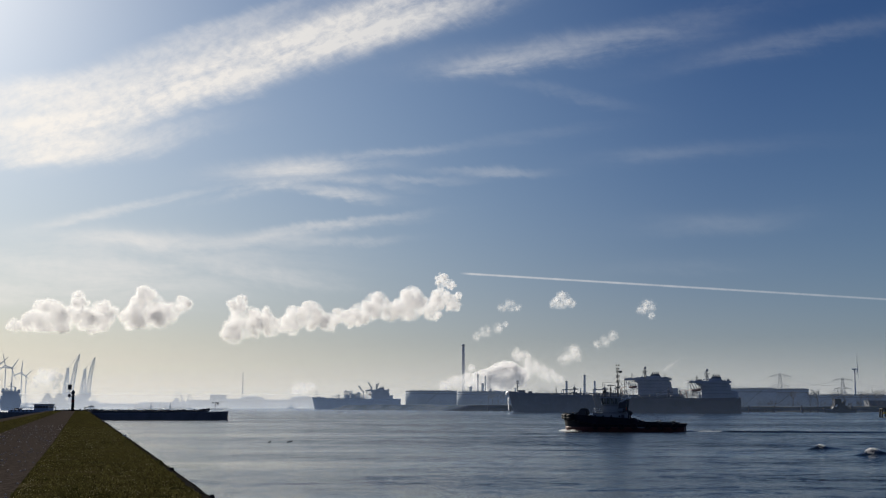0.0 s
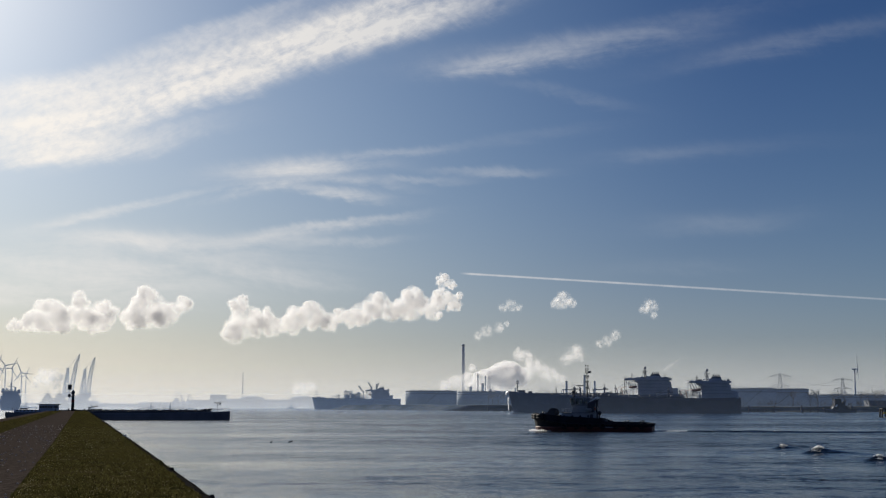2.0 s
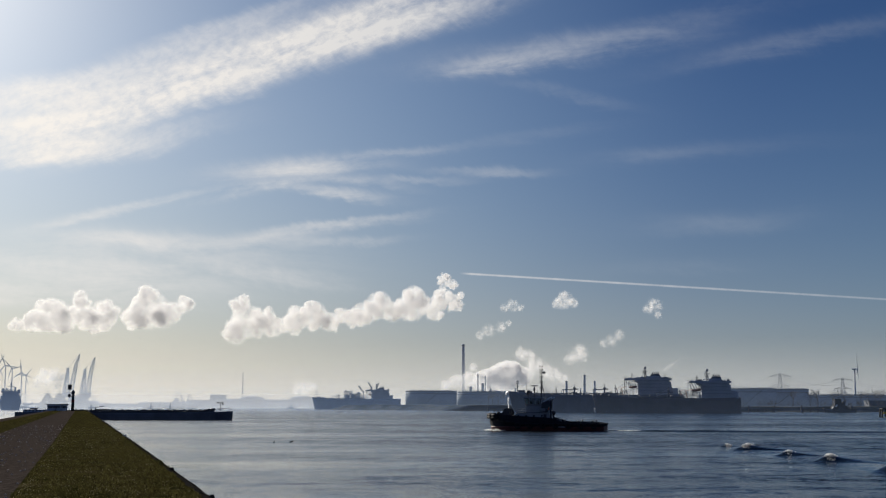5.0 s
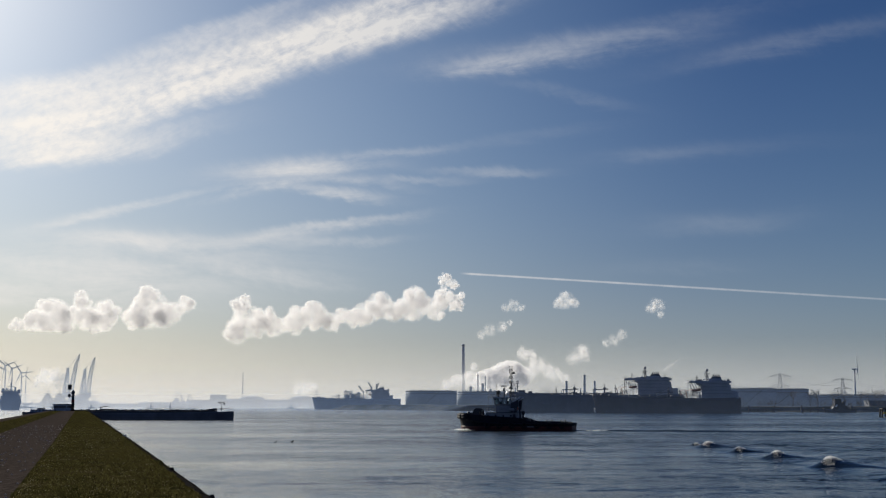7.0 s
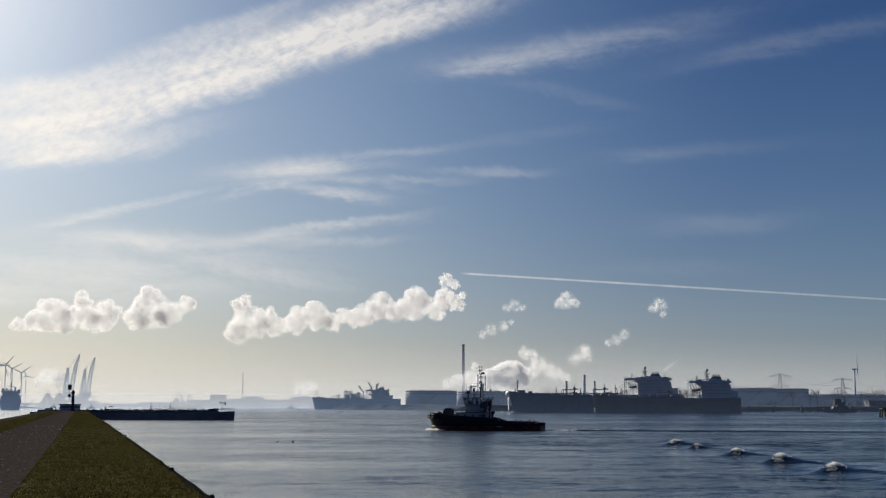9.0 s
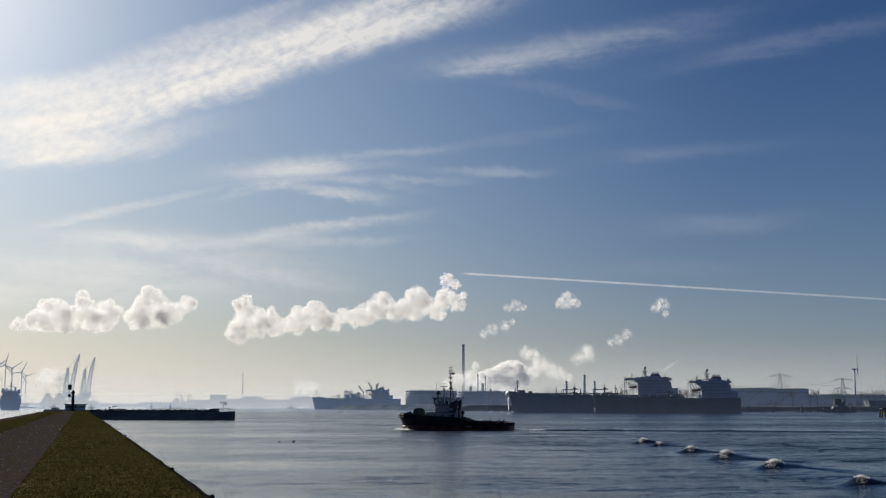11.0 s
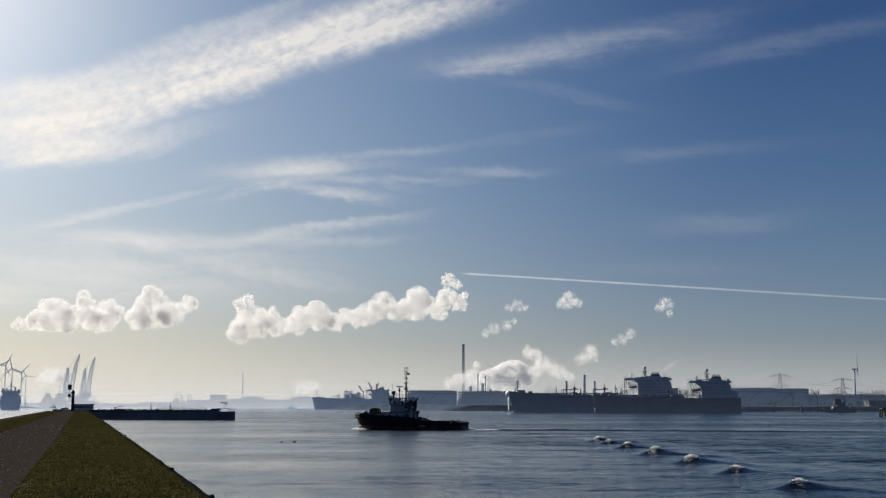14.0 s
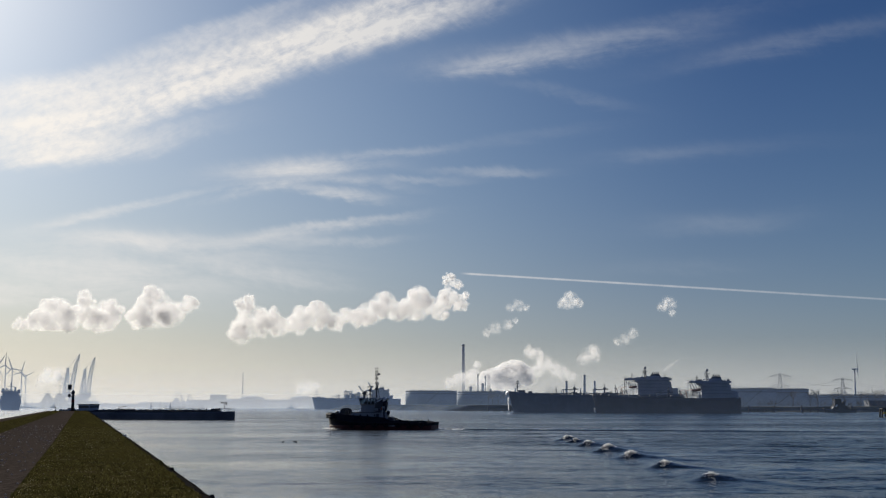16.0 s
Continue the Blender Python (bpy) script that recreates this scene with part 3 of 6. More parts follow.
steam_tall = flake_cloud("steam", "tall ragged white steam plume", [(132, 86, 9), (146, 80, 10), (160, 68, 11), (176, 58, 11), (190, 50, 9), (150, 56, 11), (206, 44, 7)], PL + 80, 13, grain=1.9, layers=6.1, wisp=0.2)
steam_thin = flake_cloud("steam", "thin drifting steam", [(226, 88, 11), (235, 95, 8), (216, 78, 9), (238, 82, 7)], PL + 120, 14, grain=1.9, layers=3.9, wisp=0.3)
steam_left = flake_cloud("steam", "pale steam on the horizon", [(-704, 44, 12), (-690, 52, 9), (-720, 38, 9), (-675, 44, 8), (-690, 36, 10), (-712, 56, 6)], 4000, 15, grain=1.9, layers=4.5, wisp=0.3)
steam_mid = flake_cloud("steam", "pale steam on the horizon", [(-254, 28, 9), (-240, 26, 8), (-262, 24, 7), (-230, 30, 5)], 4680, 16, grain=1.9, layers=4.5, wisp=0.3)
funnel_smoke = flake_cloud("steam", "wisp of white exhaust from a ship's funnel", [(395, 60, 2.2), (399, 64, 2.6), (404, 68, 2.6), (409, 70, 2.2), (415, 75, 1.8)], 1105, 21, grain=0.7, layers=5.7, wisp=0.2)


# ---- the tug ----
def torus(bm, c, axis, R, r, n=14, k=6):
    axis = Vector(axis).normalized()
    u = axis.orthogonal().normalized()
    v = axis.cross(u)
    rings = []
    for i in range(n):
        t = 2 * math.pi * i / n
        w = u * math.cos(t) + v * math.sin(t)
        rings.append([bm.verts.new(Vector(c) + w * (R + r * math.cos(2 * math.pi * j / k)) + axis * r * math.sin(2 * math.pi * j / k)) for j in range(k)])
    for i in range(n):
        for j in range(k):
            bm.faces.new((rings[i][j], rings[(i + 1) % n][j], rings[(i + 1) % n][(j + 1) % k], rings[i][(j + 1) % k])).smooth = True
    return bm


def rail(bm, pts, h=1.0, step=1.6, r=0.035):
    for a, b in zip(pts, pts[1:]):
        a, b = Vector(a), Vector(b)
        up = Vector((0, 0, h))
        rod(bm, a + up, b + up, r, n=5)
        rod(bm, a + up * 0.5, b + up * 0.5, r * 0.7, n=5)
        k = max(1, int((b - a).length / step))
        for i in range(k + 1):
            p = a.lerp(b, i / k)
            rod(bm, p, p + up, r, n=5)
    return bm


def block(bm, x0, x1, w0, w1, z0, z1, rake0=0.0, rake1=0.0, y=0.0):
    """A deckhouse block from x0 (aft) to x1 (fore); width w0 below, w1 above; the ends lean by rake0, rake1."""
    lo = [(x0, -w0 / 2), (x1, -w0 / 2), (x1, w0 / 2), (x0, w0 / 2)]
    hi = [(x0 + rake0, -w1 / 2), (x1 + rake1, -w1 / 2), (x1 + rake1, w1 / 2), (x0 + rake0, w1 / 2)]
    a = [bm.verts.new((px, py + y, z0)) for px, py in lo]
    b = [bm.verts.new((px, py + y, z1)) for px, py in hi]
    bm.faces.new(a[::-1]), bm.faces.new(b)
    for i in range(4):
        bm.faces.new((a[i], a[(i + 1) % 4], b[(i + 1) % 4], b[i]))
    return bm


def tug():
    t = thing("tugboat", "dark-hulled harbour tug with white wheelhouse, under way", "tugboat")
    def sheer(u):
        """Height of the bulwark's top, from stern (-1) to bow (1)."""
        knots = ((-1.0, 2.05), (-0.88, 2.42), (-0.30, 2.55), (-0.17, 3.45), (-0.08, 3.66), (0.45, 4.15), (1.0, 4.95))
        for (u0, z0), (u1, z1) in zip(knots, knots[1:]):
            if u <= u1:
                return z0 + (z1 - z0) * (u - u0) / (u1 - u0)
        return knots[-1][1]

    def half_beam(u):
        return 5.5 * (1 - max(0, (u - 0.45) / 0.55) ** 2.6) * (1 - 0.28 * max(0, (-u - 0.6) / 0.4) ** 2)

    def aft(bm):
        bmesh.ops.translate(bm, verts=bm.verts, vec=(-0.85, 0, 0))
        return bm

    k = dict(bow_lift=2.4, stern_lift=0.05, bow_full=2.6, rake=0.028, transom=0.72, flare=0.86)
    part("hull", hull(33.0, 11.0, -1.2, 2.15, **k), TUG_BLACK, t, "black steel hull")
    part("boot_top", hull(33.06, 11.06, -1.2, 2.15, z0=-0.6, z1=1.25, **k), TUG_RED, t, "oxide red lower hull")
    # rubbing strake and bow fender
    for sgn in (1, -1):
        f = B()
        prev = None
        for i in range(21):
            x = -16.2 + 29.5 * i / 20
            tt = x / 16.5
            y = sgn * (half_beam(tt) + 0.05)
            z = 1.75 + 2.3 * max(0, (tt - 0.1) / 0.9) ** 2
            p = Vector((x, y, z))
            if prev:
                rod(f, prev, p, 0.26, n=8)
            prev = p
        part("fender", f, RUBBER, t, "black rubber rubbing strake")
    bowf = B()
    pts = [(13.2, 4.2), (14.9, 3.1), (16.0, 1.8), (16.6, 0.6), (16.6, -0.6), (16.0, -1.8), (14.9, -3.1), (13.2, -4.2)]
    for a, b in zip(pts, pts[1:]):
        for z in (3.7, 4.35):
            rod(bowf, (*a, z - 0.04 * abs(a[1])), (*b, z - 0.04 * abs(b[1])), 0.42, n=10)
    part("bow_fender", bowf, RUBBER, t, "thick black bow fender")
    for i, x in enumerate((-14.0, -10.5, -7.0, -3.5, 0.0, 3.5, 7.0)):
        for sgn in (1, -1):
            part("tyre", torus(B(), (x, sgn * 5.75, 1.45), (0, 1, 0), 0.62, 0.22), RUBBER, t, "hanging tyre fender")
    for sgn in (1, -1):
        bul = B()
        ring = []
        for i in range(45):
            u = -1 + 2 * i / 44
            y, z0, z1 = max(0.06, half_beam(u)), 2.0 + 2.4 * max(0, (u - 0.1) / 0.9) ** 2, sheer(u)
            ring.append([bul.verts.new((16.5 * u, sgn * yy, z)) for yy, z in ((y - 0.02, z0), (y - 0.10, z1), (max(0.02, y - 0.26), z1), (max(0.02, y - 0.2), z0))])
        for a, b in zip(ring, ring[1:]):
            for j in range(4):
                bul.faces.new((a[j], b[j], b[(j + 1) % 4], a[(j + 1) % 4]))
        bul.faces.new(ring[0]), bul.faces.new(ring[-1][::-1])
        bmesh.ops.recalc_face_normals(bul, faces=bul.faces)
        part("bulwark", bul, TUG_BLACK, t, "black bulwark sweeping up to the bow")
    stern = box(B(), -16.4, 0, 1.95, 0.16, 7.4, 0.4)
    rod(stern, (-16.5, -3.5, 1.85), (-16.5, 3.5, 1.85), 0.34, n=10)
    part("stern_roller", stern, TUG_BLACK, t)
    bar = B()
    for sgn in (1, -1):
        box(bar, -5.2, sgn * 5.42, 1.15, 2.7, 0.05, 0.32)
    pieces("name_bar", bar, TUG_WHITE, t, "white painted bar of unreadable lettering")
    # fore deck: winch, bitts, crucifix
    w = B()
    rod(w, (10.8, -1.6, 5.0), (10.8, 1.6, 5.0), 0.95, n=18)
    for y in (-1.75, 0, 1.75):
        rod(w, (10.8, y - 0.08, 5.0), (10.8, y + 0.08, 5.0), 1.25, n=20)
    box(w, 10.8, 2.3, 4.7, 1.6, 0.9, 1.7, 1, 0, 0.08)
    box(w, 10.8, 0, 4.0, 2.6, 4.6, 0.6)
    part("anchor_winch", w, STEEL_DARK, t, "dark towing winch on the fore deck")
    bt = B()
    for y in (-0.6, 0.6):
        rod(bt, (13.7, y, 3.6), (13.7, y, 5.25), 0.22, n=12)
    rod(bt, (13.7, -1.0, 4.9), (13.7, 1.0, 4.9), 0.2, n=12)
    box(bt, 12.8, -2.4, 4.7, 0.8, 0.8, 0.9, 0.8, 0, 0.05), box(bt, 12.4, 2.3, 4.6, 0.7, 0.7, 0.8, 0.8, 0, 0.05)
    pieces("towing_bitt", bt, STEEL_DARK, t)
    # houses
    h = block(B(), -1.4, 9.2, 7.6, 7.4, 2.1, 4.95, 0, -1.5)
    bmesh.ops.bevel(h, geom=h.edges[:], offset=0.12, segments=2, affect="EDGES")
    part("deckhouse", h, TUG_WHITE, t, "white lower deckhouse")
    h2 = block(B(), 0.2, 6.2, 5.2, 5.0, 4.95, 6.75, 0, -0.2)
    part("upper_house", aft(h2), TUG_WHITE, t)
    band = block(B(), -1.2, 7.9, 7.7, 7.7, 4.9, 5.05)
    part("boat_deck", band, STEEL_DARK, t)
    wh = block(B(), 1.9, 6.2, 4.7, 5.4, 6.75, 7.4, -0.15, 0.15)
    part("wheelhouse", aft(wh), TUG_WHITE, t, "white wheelhouse with dark wrap-around windows")
    # glazing: leaning panes between thick pillars, seen through from side to side
    gl = B()
    for y in (-1, 1):
        for i in range(4):
            a, b = 1.95 + i * 1.1, 2.9 + i * 1.1
            v = [gl.verts.new(p) for p in ((a, y * 2.66, 7.42), (b, y * 2.66, 7.42), (b + 0.06, y * 2.86, 8.93), (a - 0.06, y * 2.86, 8.93))]
            gl.faces.new(v if y < 0 else v[::-1])
    for x0, x1 in ((6.33, 6.66), (1.78, 1.58)):
        for i in range(4):
            y = -2.5 + i * 1.27
            gl.faces.new([gl.verts.new(p) for p in ((x0, y, 7.42), (x0, y + 1.15, 7.42), (x1, y + 1.15, 8.93), (x1, y, 8.93))])
    pieces("window_pane", aft(gl), CLEAR_PANE, t, "clear raked wheelhouse window")
    mul = B()
    for y in (-1, 1):
        for i in range(5):
            x = 1.85 + i * 1.1
            rod(mul, (x, y * 2.66, 7.35), (x + (0.3 if i == 4 else -0.25 if i == 0 else 0.03), y * 2.88, 9.0), 0.15, n=6)
    for i in range(3):
        y = -1.25 + i * 1.27
        rod(mul, (6.35, y, 7.35), (6.68, y, 9.0), 0.11, n=6), rod(mul, (1.78, y, 7.35), (1.55, y, 9.0), 0.11, n=6)
    pieces("window_pillar", aft(mul), TUG_WHITE, t)
    part("steering_console", aft(boxes((5.2, 0, 7.6, 0.9, 3.2, 0.9, 0.9), (3.3, 0, 7.7, 0.7, 0.7, 1.2, 0.9))), STEEL_DARK, t)
    rf = block(B(), 1.3, 7.0, 6.2, 6.0, 8.95, 9.25, 0.1, -0.15)
    part("wheelhouse_roof", aft(rf), TUG_WHITE, t)
    pw = B()
    for y in (-3.83, 3.83):
        for x in (0.6, 2.8, 5.0, 7.2):
            rod(pw, (x, y - 0.02, 4.1), (x, y + 0.02, 4.1), 0.26, n=14)
    pieces("porthole", pw, PANE, t)
    dr = boxes((-0.3, 3.84, 3.6, 0.85, 0.06, 1.9), (-0.3, -3.84, 3.6, 0.85, 0.06, 1.9))
    pieces("door", dr, STEEL_DARK, t)
    # funnels, slanted tops
    for sgn in (1, -1):
        fn = block(B(), -0.9, 1.1, 1.3, 1.1, 5.15, 8.2, -0.5, -0.35, sgn * 2.35)
        bmesh.ops.bevel(fn, geom=fn.edges[:], offset=0.15, segments=2, affect="EDGES")
        funnel = part("funnel", fn, TUG_BLUE, t, "dark blue funnel with a pale slanted cowl")
        cw = B()
        v = [cw.verts.new(p) for p in ((0.9, sgn * 2.35 - 0.55, 7.9), (0.9, sgn * 2.35 + 0.55, 7.9), (-1.75, sgn * 2.35 + 0.6, 9.4), (-1.75, sgn * 2.35 - 0.6, 9.4),
                                       (0.7, sgn * 2.35 - 0.55, 7.55), (0.7, sgn * 2.35 + 0.55, 7.55), (-1.9, sgn * 2.35 + 0.6, 9.0), (-1.9, sgn * 2.35 - 0.6, 9.0))]
        for q in ((0, 1, 2, 3), (7, 6, 5, 4), (0, 4, 5, 1), (1, 5, 6, 2), (2, 6, 7, 3), (3, 7, 4, 0)):
            cw.faces.new([v[i] for i in q])
        part("cowl", cw, COWL_SUNLIT, funnel, "pale slanted cowl")
        ex = B()
        rod(ex, (-0.6, sgn * 2.35, 8.0), (-1.5, sgn * 2.35, 9.1), 0.28, n=12)
        part("exhaust_pipe", ex, STEEL_DARK, funnel)
    # masts and aerials
    ms = B()
    rod(ms, (2.2, 0, 9.2), (2.2, 0, 14.6), 0.22, 0.14, 10), rod(ms, (2.2, 0, 14.6), (2.15, 0, 17.6), 0.12, 0.06, 8)
    rod(ms, (1.2, 0, 9.2), (2.1, 0, 13.4), 0.1, n=6)
    for z, half in ((11.6, 1.3), (13.2, 1.1), (14.6, 0.9), (15.8, 0.6), (16.6, 0.45)):
        rod(ms, (2.2, -half, z), (2.2, half, z), 0.06, n=6), rod(ms, (2.2 - half * 0.5, 0, z), (2.2 + half * 0.5, 0, z), 0.06, n=6)
        box(ms, 2.2, 0, z, 0.75, 0.75, 0.08)
    mast = part("mast", aft(ms), STEEL_DARK, t, "tall signal mast")
    lt = B()
    for z in (11.75, 13.4, 14.8, 16.0, 16.8, 17.7):
        for dx in (-0.35, 0.35):
            rod(lt, (2.2 + dx, 0, z), (2.2 + dx, 0, z + 0.42), 0.16, n=10)
    pieces("signal_lamp", aft(lt), STEEL_DARK, mast)
    fl = B()
    v = [fl.verts.new(p) for p in ((1.95, 0.0, 16.35), (1.2, 0.12, 16.45), (0.95, -0.05, 16.2), (1.2, 0.06, 15.85), (1.95, 0.0, 15.85))]
    fl.faces.new(v)
    g = bmesh.ops.extrude_face_region(fl, geom=fl.faces[:])
    for e in g["geom"]:
        if isinstance(e, bmesh.types.BMVert):
            e.co.y += 0.02
    part("flag", aft(fl), TUG_BLUE, mast, "small dark flag")
    m2 = B()
    rod(m2, (4.2, 0, 9.2), (4.2, 0, 12.3), 0.16, 0.12, 8), rod(m2, (3.4, 0, 9.2), (3.4, 0, 11.2), 0.08, n=6), rod(m2, (4.9, 0.8, 9.2), (4.9, 0.8, 11.0), 0.07, n=6)
    box(m2, 4.2, 0, 11.3, 0.5, 0.5, 0.5)
    radar = part("radar_mast", aft(m2), STEEL_DARK, t)
    part("radar_scanner", aft(boxes((4.2, 0, 12.45, 2.0, 0.2, 0.24), (4.2, 0, 11.75, 0.4, 1.3, 0.2))), STEEL_DARK, radar)
    part("searchlight", rod(rod(B(), (4.85, 0.9, 9.2), (4.85, 0.9, 10.5), 0.22, n=8), (4.4, 0.9, 10.7), (5.3, 0.9, 10.7), 0.5, n=14), STEEL_DARK, t)
    part("searchlight", rod(rod(B(), (5.35, -1.1, 9.2), (5.35, -1.1, 10.0), 0.14, n=8), (5.05, -1.1, 10.2), (5.65, -1.1, 10.2), 0.34, n=14), STEEL_DARK, t)
    ww = B()
    rod(ww, (6.4, 0, 13.25), (2.2, 0, 13.2), 0.02, n=4), rod(ww, (7.0, 0, 9.3), (2.2, 0, 15.5), 0.02, n=4), rod(ww, (-0.9, 0, 6.8), (2.2, 0, 15.8), 0.02, n=4)
    rod(ww, (1.4, 1.2, 9.2), (1.2, 1.2, 13.4), 0.03, n=5), rod(ww, (6.4, 0, 9.3), (6.4, 0, 13.3), 0.05, n=5)
    part("rigging", aft(ww), STEEL_DARK, t)
    rl = B()
    rail(rl, [(7.8, 3.6, 5.05), (7.8, -3.6, 5.05)]), rail(rl, [(-1.2, 3.7, 5.05), (7.8, 3.7, 5.05)]), rail(rl, [(-1.2, -3.7, 5.05), (7.8, -3.7, 5.05)]), rail(rl, [(0.65, 2.9, 9.25), (5.8, 2.9, 9.25)], 0.8), rail(rl, [(0.65, -2.9, 9.25), (5.8, -2.9, 9.25)], 0.8)
    part("railing", rl, TUG_WHITE, t, "white pipe railing")
    # boat deck aft: fire monitor, raft, rescue crane
    part("life_raft", rod(B(), (-0.2, 3.3, 5.75), (1.2, 3.3, 5.75), 0.42, n=14), TUG_WHITE, t)
    part("life_raft", rod(B(), (-0.2, -3.3, 5.75), (1.2, -3.3, 5.75), 0.42, n=14), TUG_WHITE, t)
    part("lifebuoy", torus(B(), (-0.9, 2.86, 6.1), (0, 1, 0), 0.36, 0.1), ORANGE, t, "orange lifebuoy")
    cr = B()
    rod(cr, (-1.6, 1.8, 2.6), (-1.6, 1.8, 5.4), 0.22, n=10), rod(cr, (-1.6, 1.8, 5.3), (-1.2, 1.5, 6.2), 0.2, n=8)

    part("deck_crane", cr, STEEL_DARK, t)
    # after deck: towing winch, hook, bitts
    aw = B()
    rod(aw, (-3.4, -1.2, 2.8), (-3.4, 1.2, 2.8), 0.6, n=16), box(aw, -3.4, 1.6, 2.6, 1.1, 0.6, 1.0, 1, 0, 0.06), box(aw, -3.4, -1.6, 2.6, 1.1, 0.6, 1.0, 1, 0, 0.06)
    part("towing_winch", aw, STEEL_DARK, t)
    bb = B()
    for x, y in ((-5.2, 0.5), (-5.2, -0.5), (-9.5, 3.8), (-9.5, -3.8), (-13.5, 3.4), (-13.5, -3.4)):
        rod(bb, (x, y, 2.1), (x, y, 3.0), 0.16, n=10), rod(bb, (x - 0.35, y, 2.8), (x + 0.35, y, 2.8), 0.1, n=8)
    pieces("bollard", bb, STEEL_DARK, t)
    fmn = ball(rod(B(), (-1.7, -1.9, 2.6), (-1.7, -1.9, 4.8), 0.2, n=8), (-1.7, -1.9, 4.9), 0.6, 2)
    part("fire_monitor", fmn, STEEL_DARK, t)
    t.scale = (0.97, 1, 0.97)
    return t


TUG = tug()


def froth(bm, c, r, rng):
    """One thin scrap of foam, roughly upright."""
    a = rng.uniform(0, 6.283)
    u = Vector((math.cos(a), math.sin(a) * 0.5, rng.gauss(0, 0.3))).normalized()
    w = Vector((rng.gauss(0, 0.4), rng.gauss(0, 0.4), 1.0)).normalized()
    bm.faces.new([bm.verts.new(c + u * p * r * 1.5 + w * q * r) for p, q in ((-1, -0.2), (-0.3, -0.8), (0.9, -0.5), (0.8, 0.5), (0.0, 0.9))])


def foam_patch(bm, x, y, sx, sy, h, seed):
    """A ragged heap of froth."""
    rng = random.Random(seed)
    for i in range(70):
        a, r = rng.uniform(0, 6.283), rng.random() ** 0.6
        froth(bm, Vector((x + math.cos(a) * r * sx, y + math.sin(a) * r * sy, 0.05 + h * (1 - r * 0.7) * rng.random())), rng.uniform(0.05, 0.14), rng)
    return bm


def ridge(length, width, height, n=60, k=7, seed=0, taper=1.0):
    """A long low wave along -x from the origin."""
    bm = B()
    rows = []
    for i in range(n + 1):
        s = i / n
        w = width * (1 + taper * s)
        hh = height * (1 - 0.75 * s) * (0.75 + 0.5 * noise.noise(Vector((s * length * 0.16, seed, 0)))) * min(1, s * 12)
        dy = 0.9 * noise.noise(Vector((s * length * 0.05, seed + 7, 0)))
        rows.append([bm.verts.new((-s * length, dy + w * (j / (k - 1) - 0.5), max(0.012, hh * math.cos((j / (k - 1) - 0.5) * math.pi)) if 0 < j < k - 1 else -0.03)) for j in range(k)])
    for a, b in zip(rows, rows[1:]):
        for j in range(k - 1):
            bm.faces.new((a[j], b[j], b[j + 1], a[j + 1])).smooth = True
    bmesh.ops.recalc_face_normals(bm, faces=bm.faces)
    if sum(f.normal.z for f in bm.faces) < 0:
        bmesh.ops.reverse_faces(bm, faces=bm.faces)
    return bm


def tug_wake():
    t = thing("tug_wake", "white bow wave and flattened wash trailing the tug", "wake")
    bw = B()
    foam_patch(bw, 15.6, 1.5, 1.3, 0.8, 0.55, 1), foam_patch(bw, 15.6, -1.5, 1.3, 0.8, 0.55, 2), foam_patch(bw, 12.6, -4.6, 2.2, 0.6, 0.45, 3), foam_patch(bw, 12.6, 4.6, 2.2, 0.6, 0.45, 4)
    tagged(part("bow_wave", bw, FOAM, t, "white foam at the bow"), kind="stuff")
    sw = B()
    for i in range(4):
        foam_patch(sw, -17.3 - i * 2.3, 1.3 * math.sin(i * 1.9), 1.2, 1.0, 0.18 - 0.02 * i, 10 + i)
    tagged(part("stern_wash", sw, FOAM, t, "white foam behind the stern"), kind="stuff")
    fk = B()
    rng = random.Random(77)
    for i in range(420):
        x = -30 - 140 * rng.random() ** 1.6
        if noise.noise(Vector((x * 0.22, 2.0, 0))) < -0.05:
            continue
        froth(fk, Vector((x, rng.choice((3.0, -3.0)) + rng.gauss(0, 0.5), 0.12 + 0.16 * rng.random())), rng.uniform(0.012, 0.04), rng)
    tagged(part("foam_flecks", fk, FOAM, t, "scattered flecks of foam along the wake"), kind="stuff")
    for y, s in ((3.0, 1), (-3.0, 5)):
        w = ridge(170, 2.2, 0.42, n=110, seed=s, taper=1.0)
        bmesh.ops.translate(w, verts=w.verts, vec=(-14, y, 0))
        part("wake_ridge", w, CREST_WATER, t, "low ridge of disturbed water")
    return t


WAKE = tug_wake()


